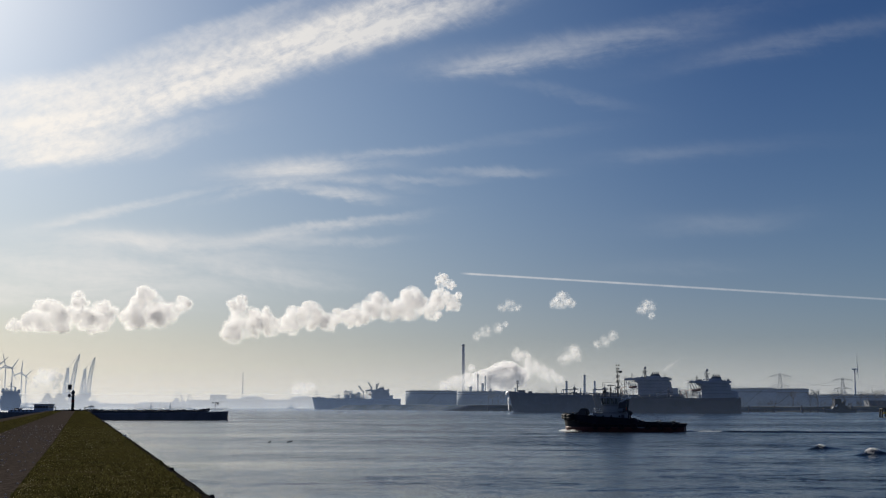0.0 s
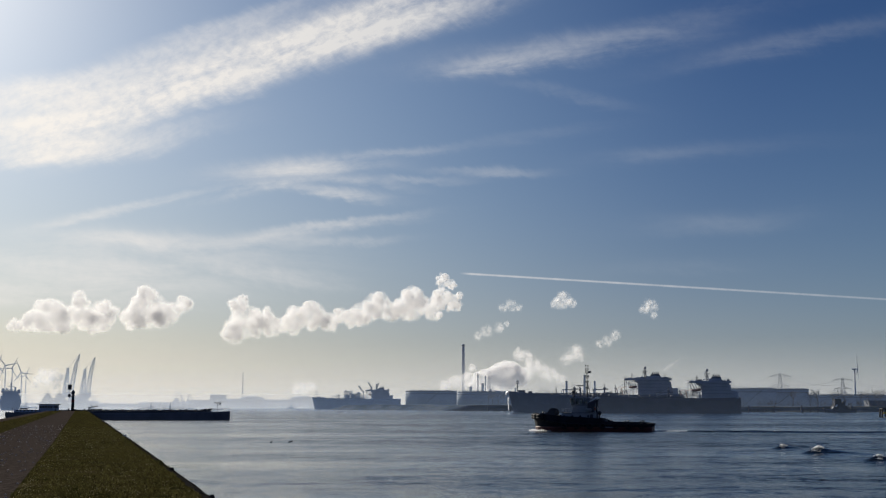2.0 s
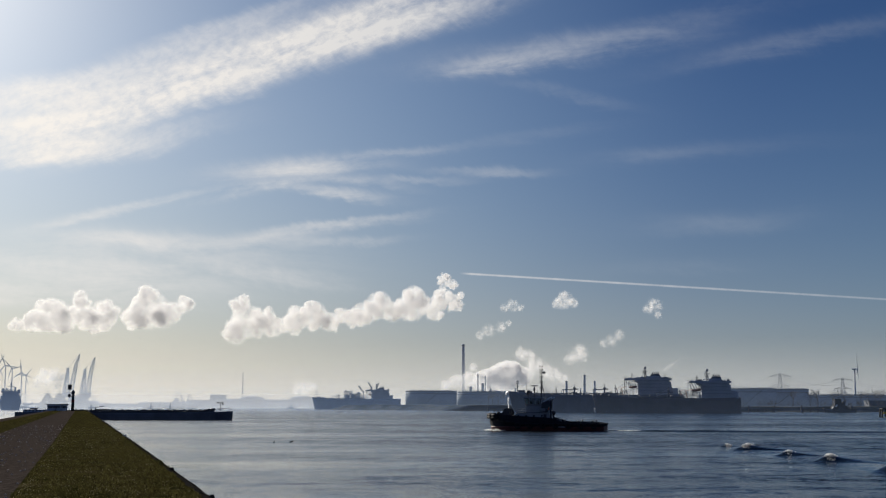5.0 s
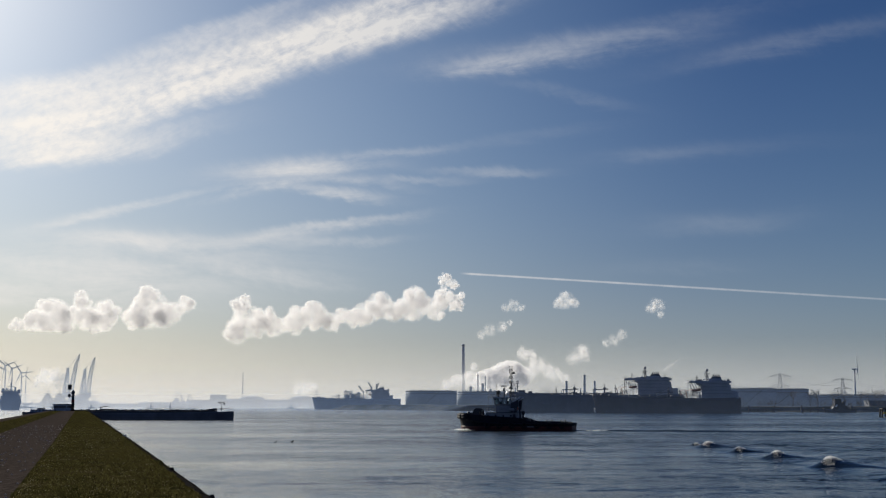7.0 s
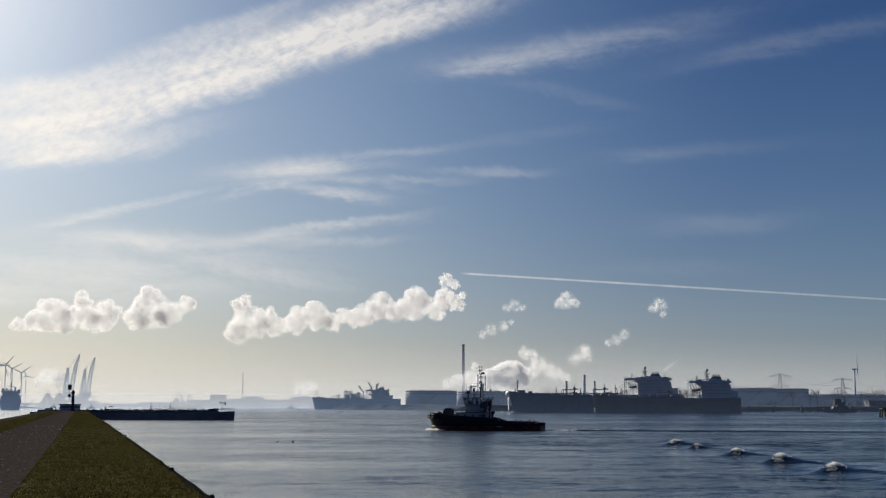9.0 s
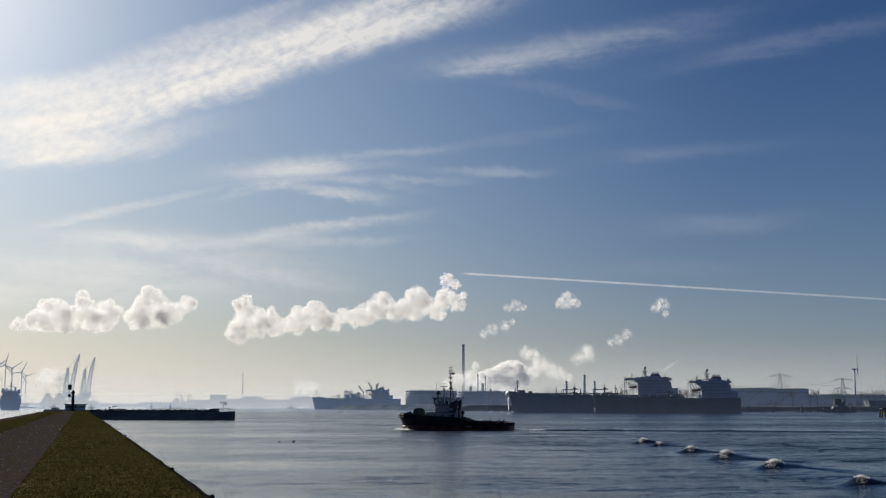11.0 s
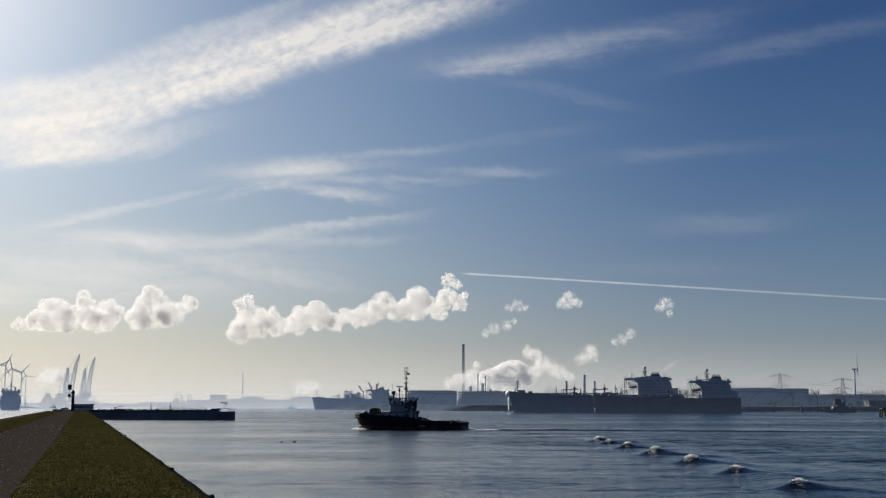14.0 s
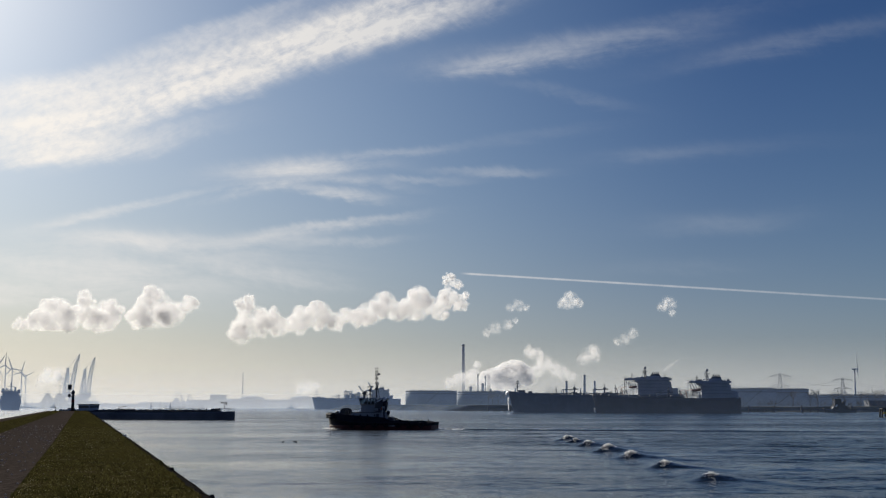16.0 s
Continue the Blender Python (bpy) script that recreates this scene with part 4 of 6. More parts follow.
# ---- the breaking crests of the wash ----
def crest(seed, size, foam):
    """A peaked, foaming hump of water that trails a low ridge towards its -y; its steep face looks to its -x."""
    t = thing("wave_crest", "rolling wash wave with a small foaming top", "wave", group="crests of the wash")
    H = 0.95 * size

    def along(y):
        return math.exp(-(y / (1.5 * size)) ** 2) if y > 0 else 0.45 * math.exp(y / (1.8 * size)) + 0.55 * max(0.0, 1 + y / (13.0 * size)) ** 1.2

    def surface(x, y):
        front, back = 1.7 * size, 3.6 * size
        p = math.exp(-(x / front) ** 2) if x < 0 else math.exp(-(x / back) ** 1.5)
        dip = 0.10 * H * math.exp(-((x + 2.6 * size) / (0.9 * size)) ** 2)
        rough = 0.07 * size * noise.noise(Vector((x * 0.9, y * 0.6, seed * 3.1))) + 0.10 * size * noise.noise(Vector((x * 0.3 + 9, y * 0.25, seed * 1.7)))
        return along(y) * (H * p - dip + rough * min(1.0, 2 * p))

    bm = B()
    nx, ny = 30, 44
    rows = []
    for i in range(nx + 1):
        u = i / nx
        x = size * (-5.0 + 14.5 * (u ** 1.15))
        row = []
        for j in range(ny + 1):
            v = j / ny
            y = size * (3.4 - 17.0 * v ** 1.2)
            rim = min(1.0, i / 3, (nx - i) / 6, j / 3, (ny - j) / 5)
            sway = 0.9 * size * noise.noise(Vector((y * 0.12, seed, 0))) * min(1.0, -y / 6 if y < 0 else 0)
            row.append(bm.verts.new((x + sway - 0.25 * size * max(0.0, surface(x, y) / H - 0.7), y, surface(x, y) * rim - 0.03 + 0.045 * rim)))
        rows.append(row)
    for a, b in zip(rows, rows[1:]):
        for j in range(ny):
            bm.faces.new((a[j], b[j], b[j + 1], a[j + 1])).smooth = True
    bmesh.ops.recalc_face_normals(bm, faces=bm.faces)
    if sum(f.normal.z for f in bm.faces) < 0:
        bmesh.ops.reverse_faces(bm, faces=bm.faces)
    part("swell", bm, CREST_WATER, t, "smooth dark back of the wave")
    fm = B()
    rng = random.Random(seed)
    lean = rng.uniform(-0.3, 0.3)
    for i in range(int(1300 * foam)):
        k = rng.random()
        if k < 0.62:        # the tumbling top
            x, y, up = rng.gauss(-0.12, 0.26), rng.gauss(-0.1, 0.34), abs(rng.gauss(0, 0.07))
        elif k < 0.84:      # streaks down the front
            q = rng.random()
            x, y, up = -0.25 - 1.3 * q + rng.gauss(0, 0.12), lean - 0.5 * q + rng.gauss(0, 0.3), 0.02
        else:               # spray blown off the top
            x, y, up = abs(rng.gauss(0.1, 0.4)), rng.gauss(0, 0.35), abs(rng.gauss(0.03, 0.09))
        x, y = x * size, y * size
        froth(fm, Vector((x, y, max(0.0, surface(x, y)) + up * size)), rng.uniform(0.012, 0.040) * size * (0.6 if k > 0.84 else 1.0), rng)
    tagged(part("foam", fm, FOAM, t, "white broken foam"), kind="stuff")
    return t


def wash_swell():
    t = thing("wash_swell", "long low swell carrying the foaming crests", "wave")
    part("swell", ridge(190, 7.0, 0.42, n=110, k=11, seed=3, taper=0.1), CREST_WATER, t)
    w = ridge(170, 6.0, 0.22, n=110, k=9, seed=8, taper=0.1)
    bmesh.ops.translate(w, verts=w.verts, vec=(-10, 9, 0))
    part("second_swell", w, CREST_WATER, t)
    # the ruffled water left behind the crests
    nx, ny = 200, 80
    v, f = [], []
    for i in range(nx + 1):
        for j in range(ny + 1):
            x, y = -190.0 * i / nx, 5.0 + 72.0 * j / ny
            edge = min(1.0, i / 14, (nx - i) / 30, j / 6, (ny - j) / 25)
            h = 0.20 * noise.noise(Vector((x * 0.16, y * 0.2, 1))) + 0.06 * noise.noise(Vector((x * 0.6, y * 0.8, 4)))
            v.append((x, y, -0.05 + edge * (0.16 + h)))
    f = [(i * (ny + 1) + j, (i + 1) * (ny + 1) + j, (i + 1) * (ny + 1) + j + 1, i * (ny + 1) + j + 1) for i in range(nx) for j in range(ny)]
    ob = sheet_mesh("ruffled_water", v, f, WATER)
    for p in ob.data.polygons:
        p.use_smooth = True
    ob.data.flip_normals()
    ob.parent = t
    return t


SWELL = wash_swell()
CRESTS = [crest(i + 1, s, k) for i, (s, k) in enumerate(((0.8, 0.4), (1.0, 1.0), (0.8, 0.5), (0.95, 0.8), (1.1, 1.0), (1.05, 0.8), (0.9, 0.35), (0.85, 0.2)))]


# ---- the inland tank barge that turns off the dike's end ----
def barge():
    t = thing("inland_barge", "long low inland tank barge with dark hull, turning slowly", "barge")
    part("hull", hull(105.0, 11.4, -1.8, 3.0, 0.7, 0.4, bow_full=7.0, rake=0.002, transom=0.8, flare=0.95, n=40), BARGE_HULL, t, "dark blue-black steel hull")
    tr = B()
    box(tr, 6, 0, 3.4, 74, 8.6, 0.9, 0.98)
    part("trunk_deck", tr, BARGE_DECK, t)
    pipes = B()
    for y in (-2.6, -1.9, 1.4, 2.3):
        rod(pipes, (-28, y, 4.15), (40, y, 4.15), 0.16, n=6)
    for i in range(12):
        box(pipes, -27 + i * 6, 0, 4.0, 0.3, 7.2, 0.3)
    for i in range(9):
        x = -24 + i * 7.6
        rod(pipes, (x, -0.4, 3.8), (x, -0.4, 4.9), 0.35, n=8), box(pipes, x + 2.4, 1.2, 4.2, 1.3, 1.3, 0.8)
    part("deck_piping", pipes, STEEL_DARK, t)
    man = B()
    for x in (-12.0, -10.6, -9.2):
        rod(man, (x, -4.2, 4.6), (x, 4.2, 4.6), 0.2, n=8)
    rod(man, (-14, -1, 3.8), (-14, -1, 5.6), 0.3, n=8), rod(man, (-14, -1, 5.5), (-9.8, -1, 6.1), 0.2, n=8)
    part("cargo_manifold", man, STEEL_DARK, t)
    cat = B()
    box(cat, 22, 0.5, 4.9, 26, 1.3, 0.12)
    for i in range(10):
        rod(cat, (9.5 + i * 2.8, 0.5, 3.8), (9.5 + i * 2.8, 0.5, 4.9), 0.09, n=6)
    rail(cat, [(9, 1.1, 4.95), (35, 1.1, 4.95)], 0.8, 2.2), rail(cat, [(9, -0.1, 4.95), (35, -0.1, 4.95)], 0.8, 2.2)
    part("catwalk", cat, STEEL_DARK, t)
    rl = B()
    for y in (-5.2, 5.2):
        rail(rl, [(-34, y, 3.05), (38, y, 3.05)], 0.9, 3.0, 0.03)
    part("railing", rl, STEEL_DARK, t)
    hs = block(B(), -48.5, -36.5, 9.6, 9.4, 3.2, 4.5, 0.3, -0.2)
    bmesh.ops.bevel(hs, geom=hs.edges[:], offset=0.15, segments=2, affect="EDGES")
    house = part("deckhouse", hs, BARGE_CABIN, t, "pale blue-grey stern accommodation")
    wn = B()
    for i in range(6):
        for y in (-4.78, 4.78):
            box(wn, -46.8 + i * 1.8, y, 3.95, 0.9, 0.06, 0.6)
    pieces("window", wn, PANE, house)
    wb = block(B(), -37.0, -30.2, 6.4, 7.4, 3.2, 6.8, 0.2, 0.0)
    cab = part("wheelhouse", wb, BARGE_CABIN, t, "blue-grey boxy wheelhouse")
    wg = B()
    for i in range(5):
        for y in (-1, 1):
            box(wg, -36.1 + i * 1.3, y * 3.6, 5.7, 1.0, 0.12, 1.1)
    for i in range(4):
        box(wg, -30.2, -2.4 + i * 1.6, 5.7, 0.12, 1.2, 1.1)
    pieces("window", wg, PANE, cab)
    part("roof", block(B(), -37.6, -29.6, 7.8, 7.6, 6.8, 7.05), STEEL_DARK, cab)
    gear = B()
    rod(gear, (-40, 1, 4.5), (-40, 1, 5.6), 0.12, n=6), rod(gear, (-45, -2, 4.5), (-42, -2, 5.4), 0.14, n=6), box(gear, -46.5, 2.2, 4.8, 3.4, 1.8, 0.7, 0.9), rod(gear, (-51, 0, 3.5), (-51, 0, 5.8), 0.06, n=6)
    pieces("stern_gear", gear, STEEL_DARK, t)
    fm = B()
    rod(fm, (46.5, 0, 4.0), (46.5, 0, 7.9), 0.16, 0.1, 8), rod(fm, (45.4, 0, 7.5), (47.6, 0, 7.7), 0.12, n=6), box(fm, 45.3, 0, 7.6, 0.9, 0.3, 0.5), box(fm, 47.7, 0, 7.2, 0.6, 0.3, 1.1), rod(fm, (46.5, -1.2, 7.0), (46.5, 1.2, 7.0), 0.08, n=6)
    part("fore_mast", fm, STEEL_DARK, t)
    wi = B()
    rod(wi, (43.2, -1.4, 4.5), (43.2, 1.4, 4.5), 0.6, n=12)
    part("anchor_winch", wi, STEEL_DARK, t)
    part("locker", boxes((41.4, 0, 4.2, 1.8, 5.0, 1.3, 0.9, 0, 0.1)), STEEL_DARK, t)
    part("bow_rail", rail(B(), [(44, -4, 4.0), (51.5, -1.2, 4.2), (51.5, 1.2, 4.2), (44, 4, 4.0)], 1.0, 1.6, 0.05), STEEL_DARK, t)
    return t


BARGE = barge()


# ---- sea-going ships ----
def house_tier(bm, x0, x1, w, z0, z1):
    block(bm, x0, x1, w, w, z0, z1)
    block(bm, x0 - 0.6, x1 + 0.6, w + 1.6, w + 1.6, z1, z1 + 0.25)
    return bm


# glossy white for added plates that imitate sun highlights on hulls
GLINT_WHITE = material("glint_white", (0.8, 0.8, 0.78), 0.22, vary=0.08, scale=0.5)
LIFEBOAT = material("lifeboat_dull_orange", (0.32, 0.11, 0.06), 0.6, vary=0.15)


def tanker(label, L, beam, deck, hull_mat, house_x, half, mark, m, fore_mast=True, cranes=1):
    """A moored tanker, bow at +x; house_x: the house's middle, from midships."""
    t = thing("tanker_ship", label, "ship", m)
    part("hull", hull(L, beam, -1.5, deck, 3.5, 0.5, bow_full=3.0, rake=0.035, transom=0.7, flare=0.93, n=36), hull_mat, t)
    part("forecastle", block(B(), L * 0.40, L * 0.44, beam * 0.5, beam * 0.45, deck + 2, deck + 4.2), hull_mat, t)
    hx, H = house_x, half
    tiers = B()
    w = beam * 0.80
    for i in range(4):
        house_tier(tiers, hx - H + 0.3 * i, hx + H * 0.45 - 0.1 * i, w - 1.2 * i, deck + 2.9 * i, deck + 2.9 * (i + 1) - 0.25)
    acc = part("accommodation", tiers, SHIP_PAINT, t, "grey-white stacked accommodation block")
    zt = deck + 11.6
    br = B()
    block(br, hx - H * 0.45, hx + H * 0.55, w * 0.8, w * 0.84, zt, zt + 2.7, 0, 0.5)
    block(br, hx + H * 0.2, hx + H * 0.5, beam * 1.06, beam * 1.06, zt, zt + 1.2), block(br, hx - H * 0.55, hx + H * 0.08, w * 0.5, w * 0.46, zt + 3.1, zt + 5.2), block(br, hx - H * 0.98, hx + H + 0.5, w * 0.9, w * 0.9, zt + 1.5, zt + 3.1)
    block(br, hx - H * 0.9, hx - H * 0.45, w * 0.7, w * 0.66, zt, zt + 2.7)
    bridge = part("bridge", br, SHIP_PAINT, t, "bridge deck with outstretched wings")
    xf = hx + H * 0.55 + 0.1
    win = B()
    for i in range(12):
        box(win, xf, -w * 0.36 + i * w * 0.72 / 11, zt + 1.8, 0.5, w * 0.05, 0.9)
    for sgn in (1, -1):
        for i in range(5):
            box(win, xf - 2.5 - i * 2.6, sgn * w * 0.412, zt + 1.8, 1.6, 0.25, 0.9)
    pieces("bridge_window", win, PANE, bridge)
    cab = B()
    for i in range(4):
        for k in range(8):
            for sgn in (1, -1):
                box(cab, hx - H + 3 + k * (1.3 * H - 4) / 7, sgn * (w - 1.2 * i) * 0.5, deck + 2.9 * i + 1.5, 0.8, 0.14, 0.8)
    pieces("cabin_window", cab, SHIP_FAR, acc)
    st = B()
    for i in range(4):
        z = deck + 2.9 * i
        for sgn in (1, -1):
            rail(st, [(hx - H, sgn * (w * 0.5 + 0.6 - 0.6 * i), z + 2.9), (hx + H * 0.45, sgn * (w * 0.5 + 0.6 - 0.6 * i), z + 2.9)], 1.0, 2.6, 0.06)
    rail(st, [(hx - H, -w * 0.44, zt + 3.1), (hx + H, -w * 0.44, zt + 3.1)], 1.0, 2.6, 0.06), rail(st, [(hx - H, w * 0.44, zt + 3.1), (hx + H, w * 0.44, zt + 3.1)], 1.0, 2.6, 0.06)
    for sgn in (1, -1):
        for k in range(3):
            x = hx + H * (0.62 + 0.17 * k)
            rod(st, (x, sgn * w * 0.42, zt + 2.8), (hx + H * 0.5 + 1.2 * k, sgn * w * 0.42, deck + 4.0), 0.22, n=5)
        rod(st, (hx + H * 0.95, sgn * w * 0.42, deck), (hx + H * 0.95, sgn * w * 0.42, zt + 2.8), 0.25, n=5)
    part("stairway", st, SHIP_DARK, acc)
    fx = hx - H * 0.32
    fu = block(B(), fx - 5.0, fx + 5.0, beam * 0.34, beam * 0.28, zt, zt + 7.0, 0.8, -0.8)
    bmesh.ops.bevel(fu, geom=fu.edges[:], offset=0.5, segments=2, affect="EDGES")
    funnel = part("funnel", fu, SHIP_DARK, t, "dark funnel casing with exhaust pipes")
    ex = B()
    for i in range(4):
        rod(ex, (fx - 3 + 1.8 * i, -1.5 + i, zt + 6.5), (fx - 3.3 + 1.8 * i, -1.5 + i, zt + 9.0), 0.5, n=8)
    pieces("exhaust_pipe", ex, SHIP_DARK, funnel)
    part("engine_casing", block(B(), hx - H - 5.5, hx - H + 1, beam * 0.5, beam * 0.46, deck, deck + 6.0), SHIP_PAINT, t)
    mx = hx + H * 0.1
    ms = B()
    rod(ms, (mx, 0, zt + 3), (mx, 0, zt + 13), 0.6, 0.35, 8), rod(ms, (mx - 2.4, 0, zt + 3), (mx, 0, zt + 9), 0.3, n=6)
    for z, h in ((7.2, 2.0), (9.4, 3.0), (11.6, 1.8)):
        rod(ms, (mx, -h, zt + z), (mx, h, zt + z), 0.25, n=6), rod(ms, (mx - h * 0.8, 0, zt + z), (mx + h * 0.8, 0, zt + z), 0.3, n=6)
    rod(ms, (hx + H - 7, 2, zt + 3), (hx + H - 7, 2, zt + 8.0), 0.3, 0.2, n=6), rod(ms, (hx + H - 8.4, 2, zt + 6), (hx + H - 5.6, 2, zt + 6), 0.2, n=5), rod(ms, (hx + 2, -5, zt + 3), (hx + 2, -5, zt + 7), 0.15, n=5)
    mast = part("signal_mast", ms, SHIP_DARK, t)
    pieces("radar_scanner", boxes((mx + 0.6, 0, zt + 8.3, 3.6, 0.5, 0.5), (mx + 0.4, 0, zt + 10.5, 2.6, 0.4, 0.4)), SHIP_DARK, mast)
    pieces("radome", ball(ball(B(), (mx + 3.2, 3.6, zt + 4.3), 0.9), (mx, 1.2, zt + 12.6), 1.2), SHIP_PAINT, mast)
    lb = B()
    for sgn in (1, -1):
        ball(lb, (hx + H * 0.62, sgn * (w * 0.5 + 1.4), deck + 7.0), 1.3, 2, (2.2, 0.9, 0.9))
    pieces("lifeboat", lb, LIFEBOAT, t, "dull orange enclosed lifeboat")
    # cargo deck
    pp = B()
    for y in (-2.4, -1.2, 0, 1.2, 2.4):
        rod(pp, (hx + H + 2, y, deck + 1.3), (L * 0.38, y, deck + 1.3), 0.38, n=6)
    for i in range(int((L * 0.38 - hx - H - 4) / 9)):
        x = hx + H + 4 + i * 9
        box(pp, x, 0, deck + 0.7, 0.5, 7.5, 1.4), rod(pp, (x + 3, 6, deck), (x + 3, 6, deck + 2.6), 0.5, n=8), box(pp, x + 5, -6, deck + 0.6, 1.6, 1.6, 1.6)
    rail(pp, [(hx + H + 2, beam * 0.47, deck), (L * 0.38, beam * 0.47, deck)], 1.1, 3.2, 0.06), rail(pp, [(hx + H + 2, -beam * 0.47, deck), (L * 0.38, -beam * 0.47, deck)], 1.1, 3.2, 0.06)
    part("deck_piping", pp, SHIP_DARK, t)
    for i in range(cranes):
        cr = B()
        x = hx + H + 18 + i * 27
        rod(cr, (x, 5, deck), (x, 5, deck + 5.6), 0.9, 0.7, 10), box(cr, x, 5, deck + 5.8, 2.2, 2.2, 1.6), rod(cr, (x, 5, deck + 6), (x - 0.6, 5, deck + 9.5), 0.35, 0.25, 6)
        rod(cr, (x - 3.5, 5, deck + 5.2), (x + 11, 5, deck + 4.6), 0.55, 0.35, 6), rod(cr, (x - 0.6, 5, deck + 9.3), (x + 8, 5, deck + 5.0), 0.12, n=5)
        rod(cr, (x + 10, 5, deck), (x + 10, 5, deck + 4.4), 0.3, n=6)
        part("hose_crane", cr, SHIP_DARK, t, "hose-handling crane laid on its crutch")
    for x, hgt in ((L * 0.22, 7.0), (hx + H + 8, 9.0)):
        k = B()
        rod(k, (x, 0, deck), (x, 0, deck + hgt), 0.45, 0.3, 8), rod(k, (x, -1.6, deck + hgt * 0.8), (x, 1.6, deck + hgt * 0.8), 0.2, n=6), rod(k, (x - 1.2, 0, deck + hgt * 0.65), (x + 1.2, 0, deck + hgt * 0.65), 0.2, n=6)
        part("vent_post", k, SHIP_DARK, t)
    if fore_mast:
        fm = B()
        x = L * 0.445
        rod(fm, (x, 0, deck + 3), (x, 0, deck + 13.5), 0.5, 0.25, 8)
        for z, hw in ((7.5, 1.4), (10.2, 2.0), (12.0, 1.2)):
            rod(fm, (x - hw, 0, deck + z), (x + hw, 0, deck + z), 0.3, n=6), rod(fm, (x, -hw, deck + z), (x, hw, deck + z), 0.3, n=6)
        part("fore_mast", fm, SHIP_DARK, t)
    wn = B()
    for y in (-5, 5):
        rod(wn, (L * 0.41, y - 2, deck + 3.2), (L * 0.41, y + 2, deck + 3.2), 1.2, n=12)
    box(wn, L * 0.37, 0, deck + 2.2, 4, 6, 2.4, 0.9)
    pieces("windlass", wn, SHIP_DARK, t)
    if mark:
        # added white plates before the stem, canted to imitate sunlight on the bow
        turn = m.to_3x3().inverted()
        for x, z, h, w, cant in mark:
            face = (turn @ Vector((-0.95, -0.17 - 0.15 * cant, 0.55 * cant))).normalized()
            wide = Vector((0, 0, 1)).cross(face).normalized()
            rise = face.cross(wide)
            mk = B()
            c = Vector((L * 0.5 + x, 0.0, z)) - wide * 0.5
            for k in (0.0, -0.35):
                for p, q in ((-1, -1), (1, -1), (1, 1), (-1, 1)):
                    mk.verts.new(c + wide * p * w / 2 * (1.0 if q > 0 else 0.45) + rise * q * h / 2 + face * k)
            mk.verts.ensure_lookup_table()
            for f in ((0, 1, 2, 3), (7, 6, 5, 4), (0, 4, 5, 1), (1, 5, 6, 2), (2, 6, 7, 3), (3, 7, 4, 0)):
                mk.faces.new([mk.verts[v] for v in f])
            bmesh.ops.recalc_face_normals(mk, faces=mk.faces)
            part("bow_glint_plate", mk, GLINT_WHITE, t, "added white plate standing in for sunlight on the bow")
    # vents, lockers and pipes that break up the deck's outline
    rng = random.Random(int(L))
    for i in range(26):
        x = rng.uniform(hx + H + 2, L * 0.40)
        h = rng.uniform(0.8, 3.4)
        if i % 3:
            part("deck_vent", rods(((x, rng.uniform(-8, 8), deck), (x, rng.uniform(-8, 8), deck + h), 0.3, 0.3, 6)), SHIP_DARK, t)
        else:
            part("deck_locker", boxes((x, rng.uniform(-8, 8), deck + h * 0.35, rng.uniform(1.5, 4.5), 2.4, h * 0.7)), SHIP_DARK, t)
    for i in range(16):
        x, z = hx + rng.uniform(-H, H - 3), zt + 3.1
        h = rng.uniform(0.8, 3.0)
        part("roof_locker", boxes((x, rng.uniform(-5, 5), z + h * 0.3, rng.uniform(0.8, 3.0), 1.6, h * 0.6)), SHIP_PAINT if i % 2 else SHIP_DARK, t)
        if i % 3 == 0:
            part("whip_aerial", rods(((x, 0, z), (x + 0.3, 0, z + 2.2 * h), 0.12, 0.06, 5)), SHIP_DARK, t)
    dv = B()
    for sgn in (1, -1):
        for x in (hx + H + 1, hx + H + 5.5):
            rod(dv, (x, sgn * w * 0.45, deck), (x + 1.5, sgn * w * 0.45, deck + 6.0), 0.2, n=6), rod(dv, (x + 1.5, sgn * w * 0.45, deck + 6.0), (x - 2.5, sgn * w * 0.5, deck + 7.4), 0.18, n=6)
    pieces("davit", dv, LIFEBOAT, t, "dull orange boat davit")
    return t


tanker("large tanker with slate-blue hull moored at the far jetty", 156, 27, 16.0, HULL_A, -48, 21, [(1.2, 18.6, 1.6, 2.6, 1.0), (1.6, 16.8, 2.2, 3.4, 0.3), (-0.4, 8.0, 12.0, 6.4, 0.0), (-0.2, 10.5, 4.5, 3.6, 0.35)], pose(*(at(268, 1110)), 0, 0, 176), cranes=2)
tanker("dark red-hulled tanker moored beside a larger one", 127, 22, 12.8, HULL_B, -38, 18, [(-2.0, 2.8, 3.2, 4.0, 0.15), (-2.4, 0.8, 1.2, 2.4, 0.7)], pose(*(at(394, 1064)), 0, 0, 178), fore_mast=False)
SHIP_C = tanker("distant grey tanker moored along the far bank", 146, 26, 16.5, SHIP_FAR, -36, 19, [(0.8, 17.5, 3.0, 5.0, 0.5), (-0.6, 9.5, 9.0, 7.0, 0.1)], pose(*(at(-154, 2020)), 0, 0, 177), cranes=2)


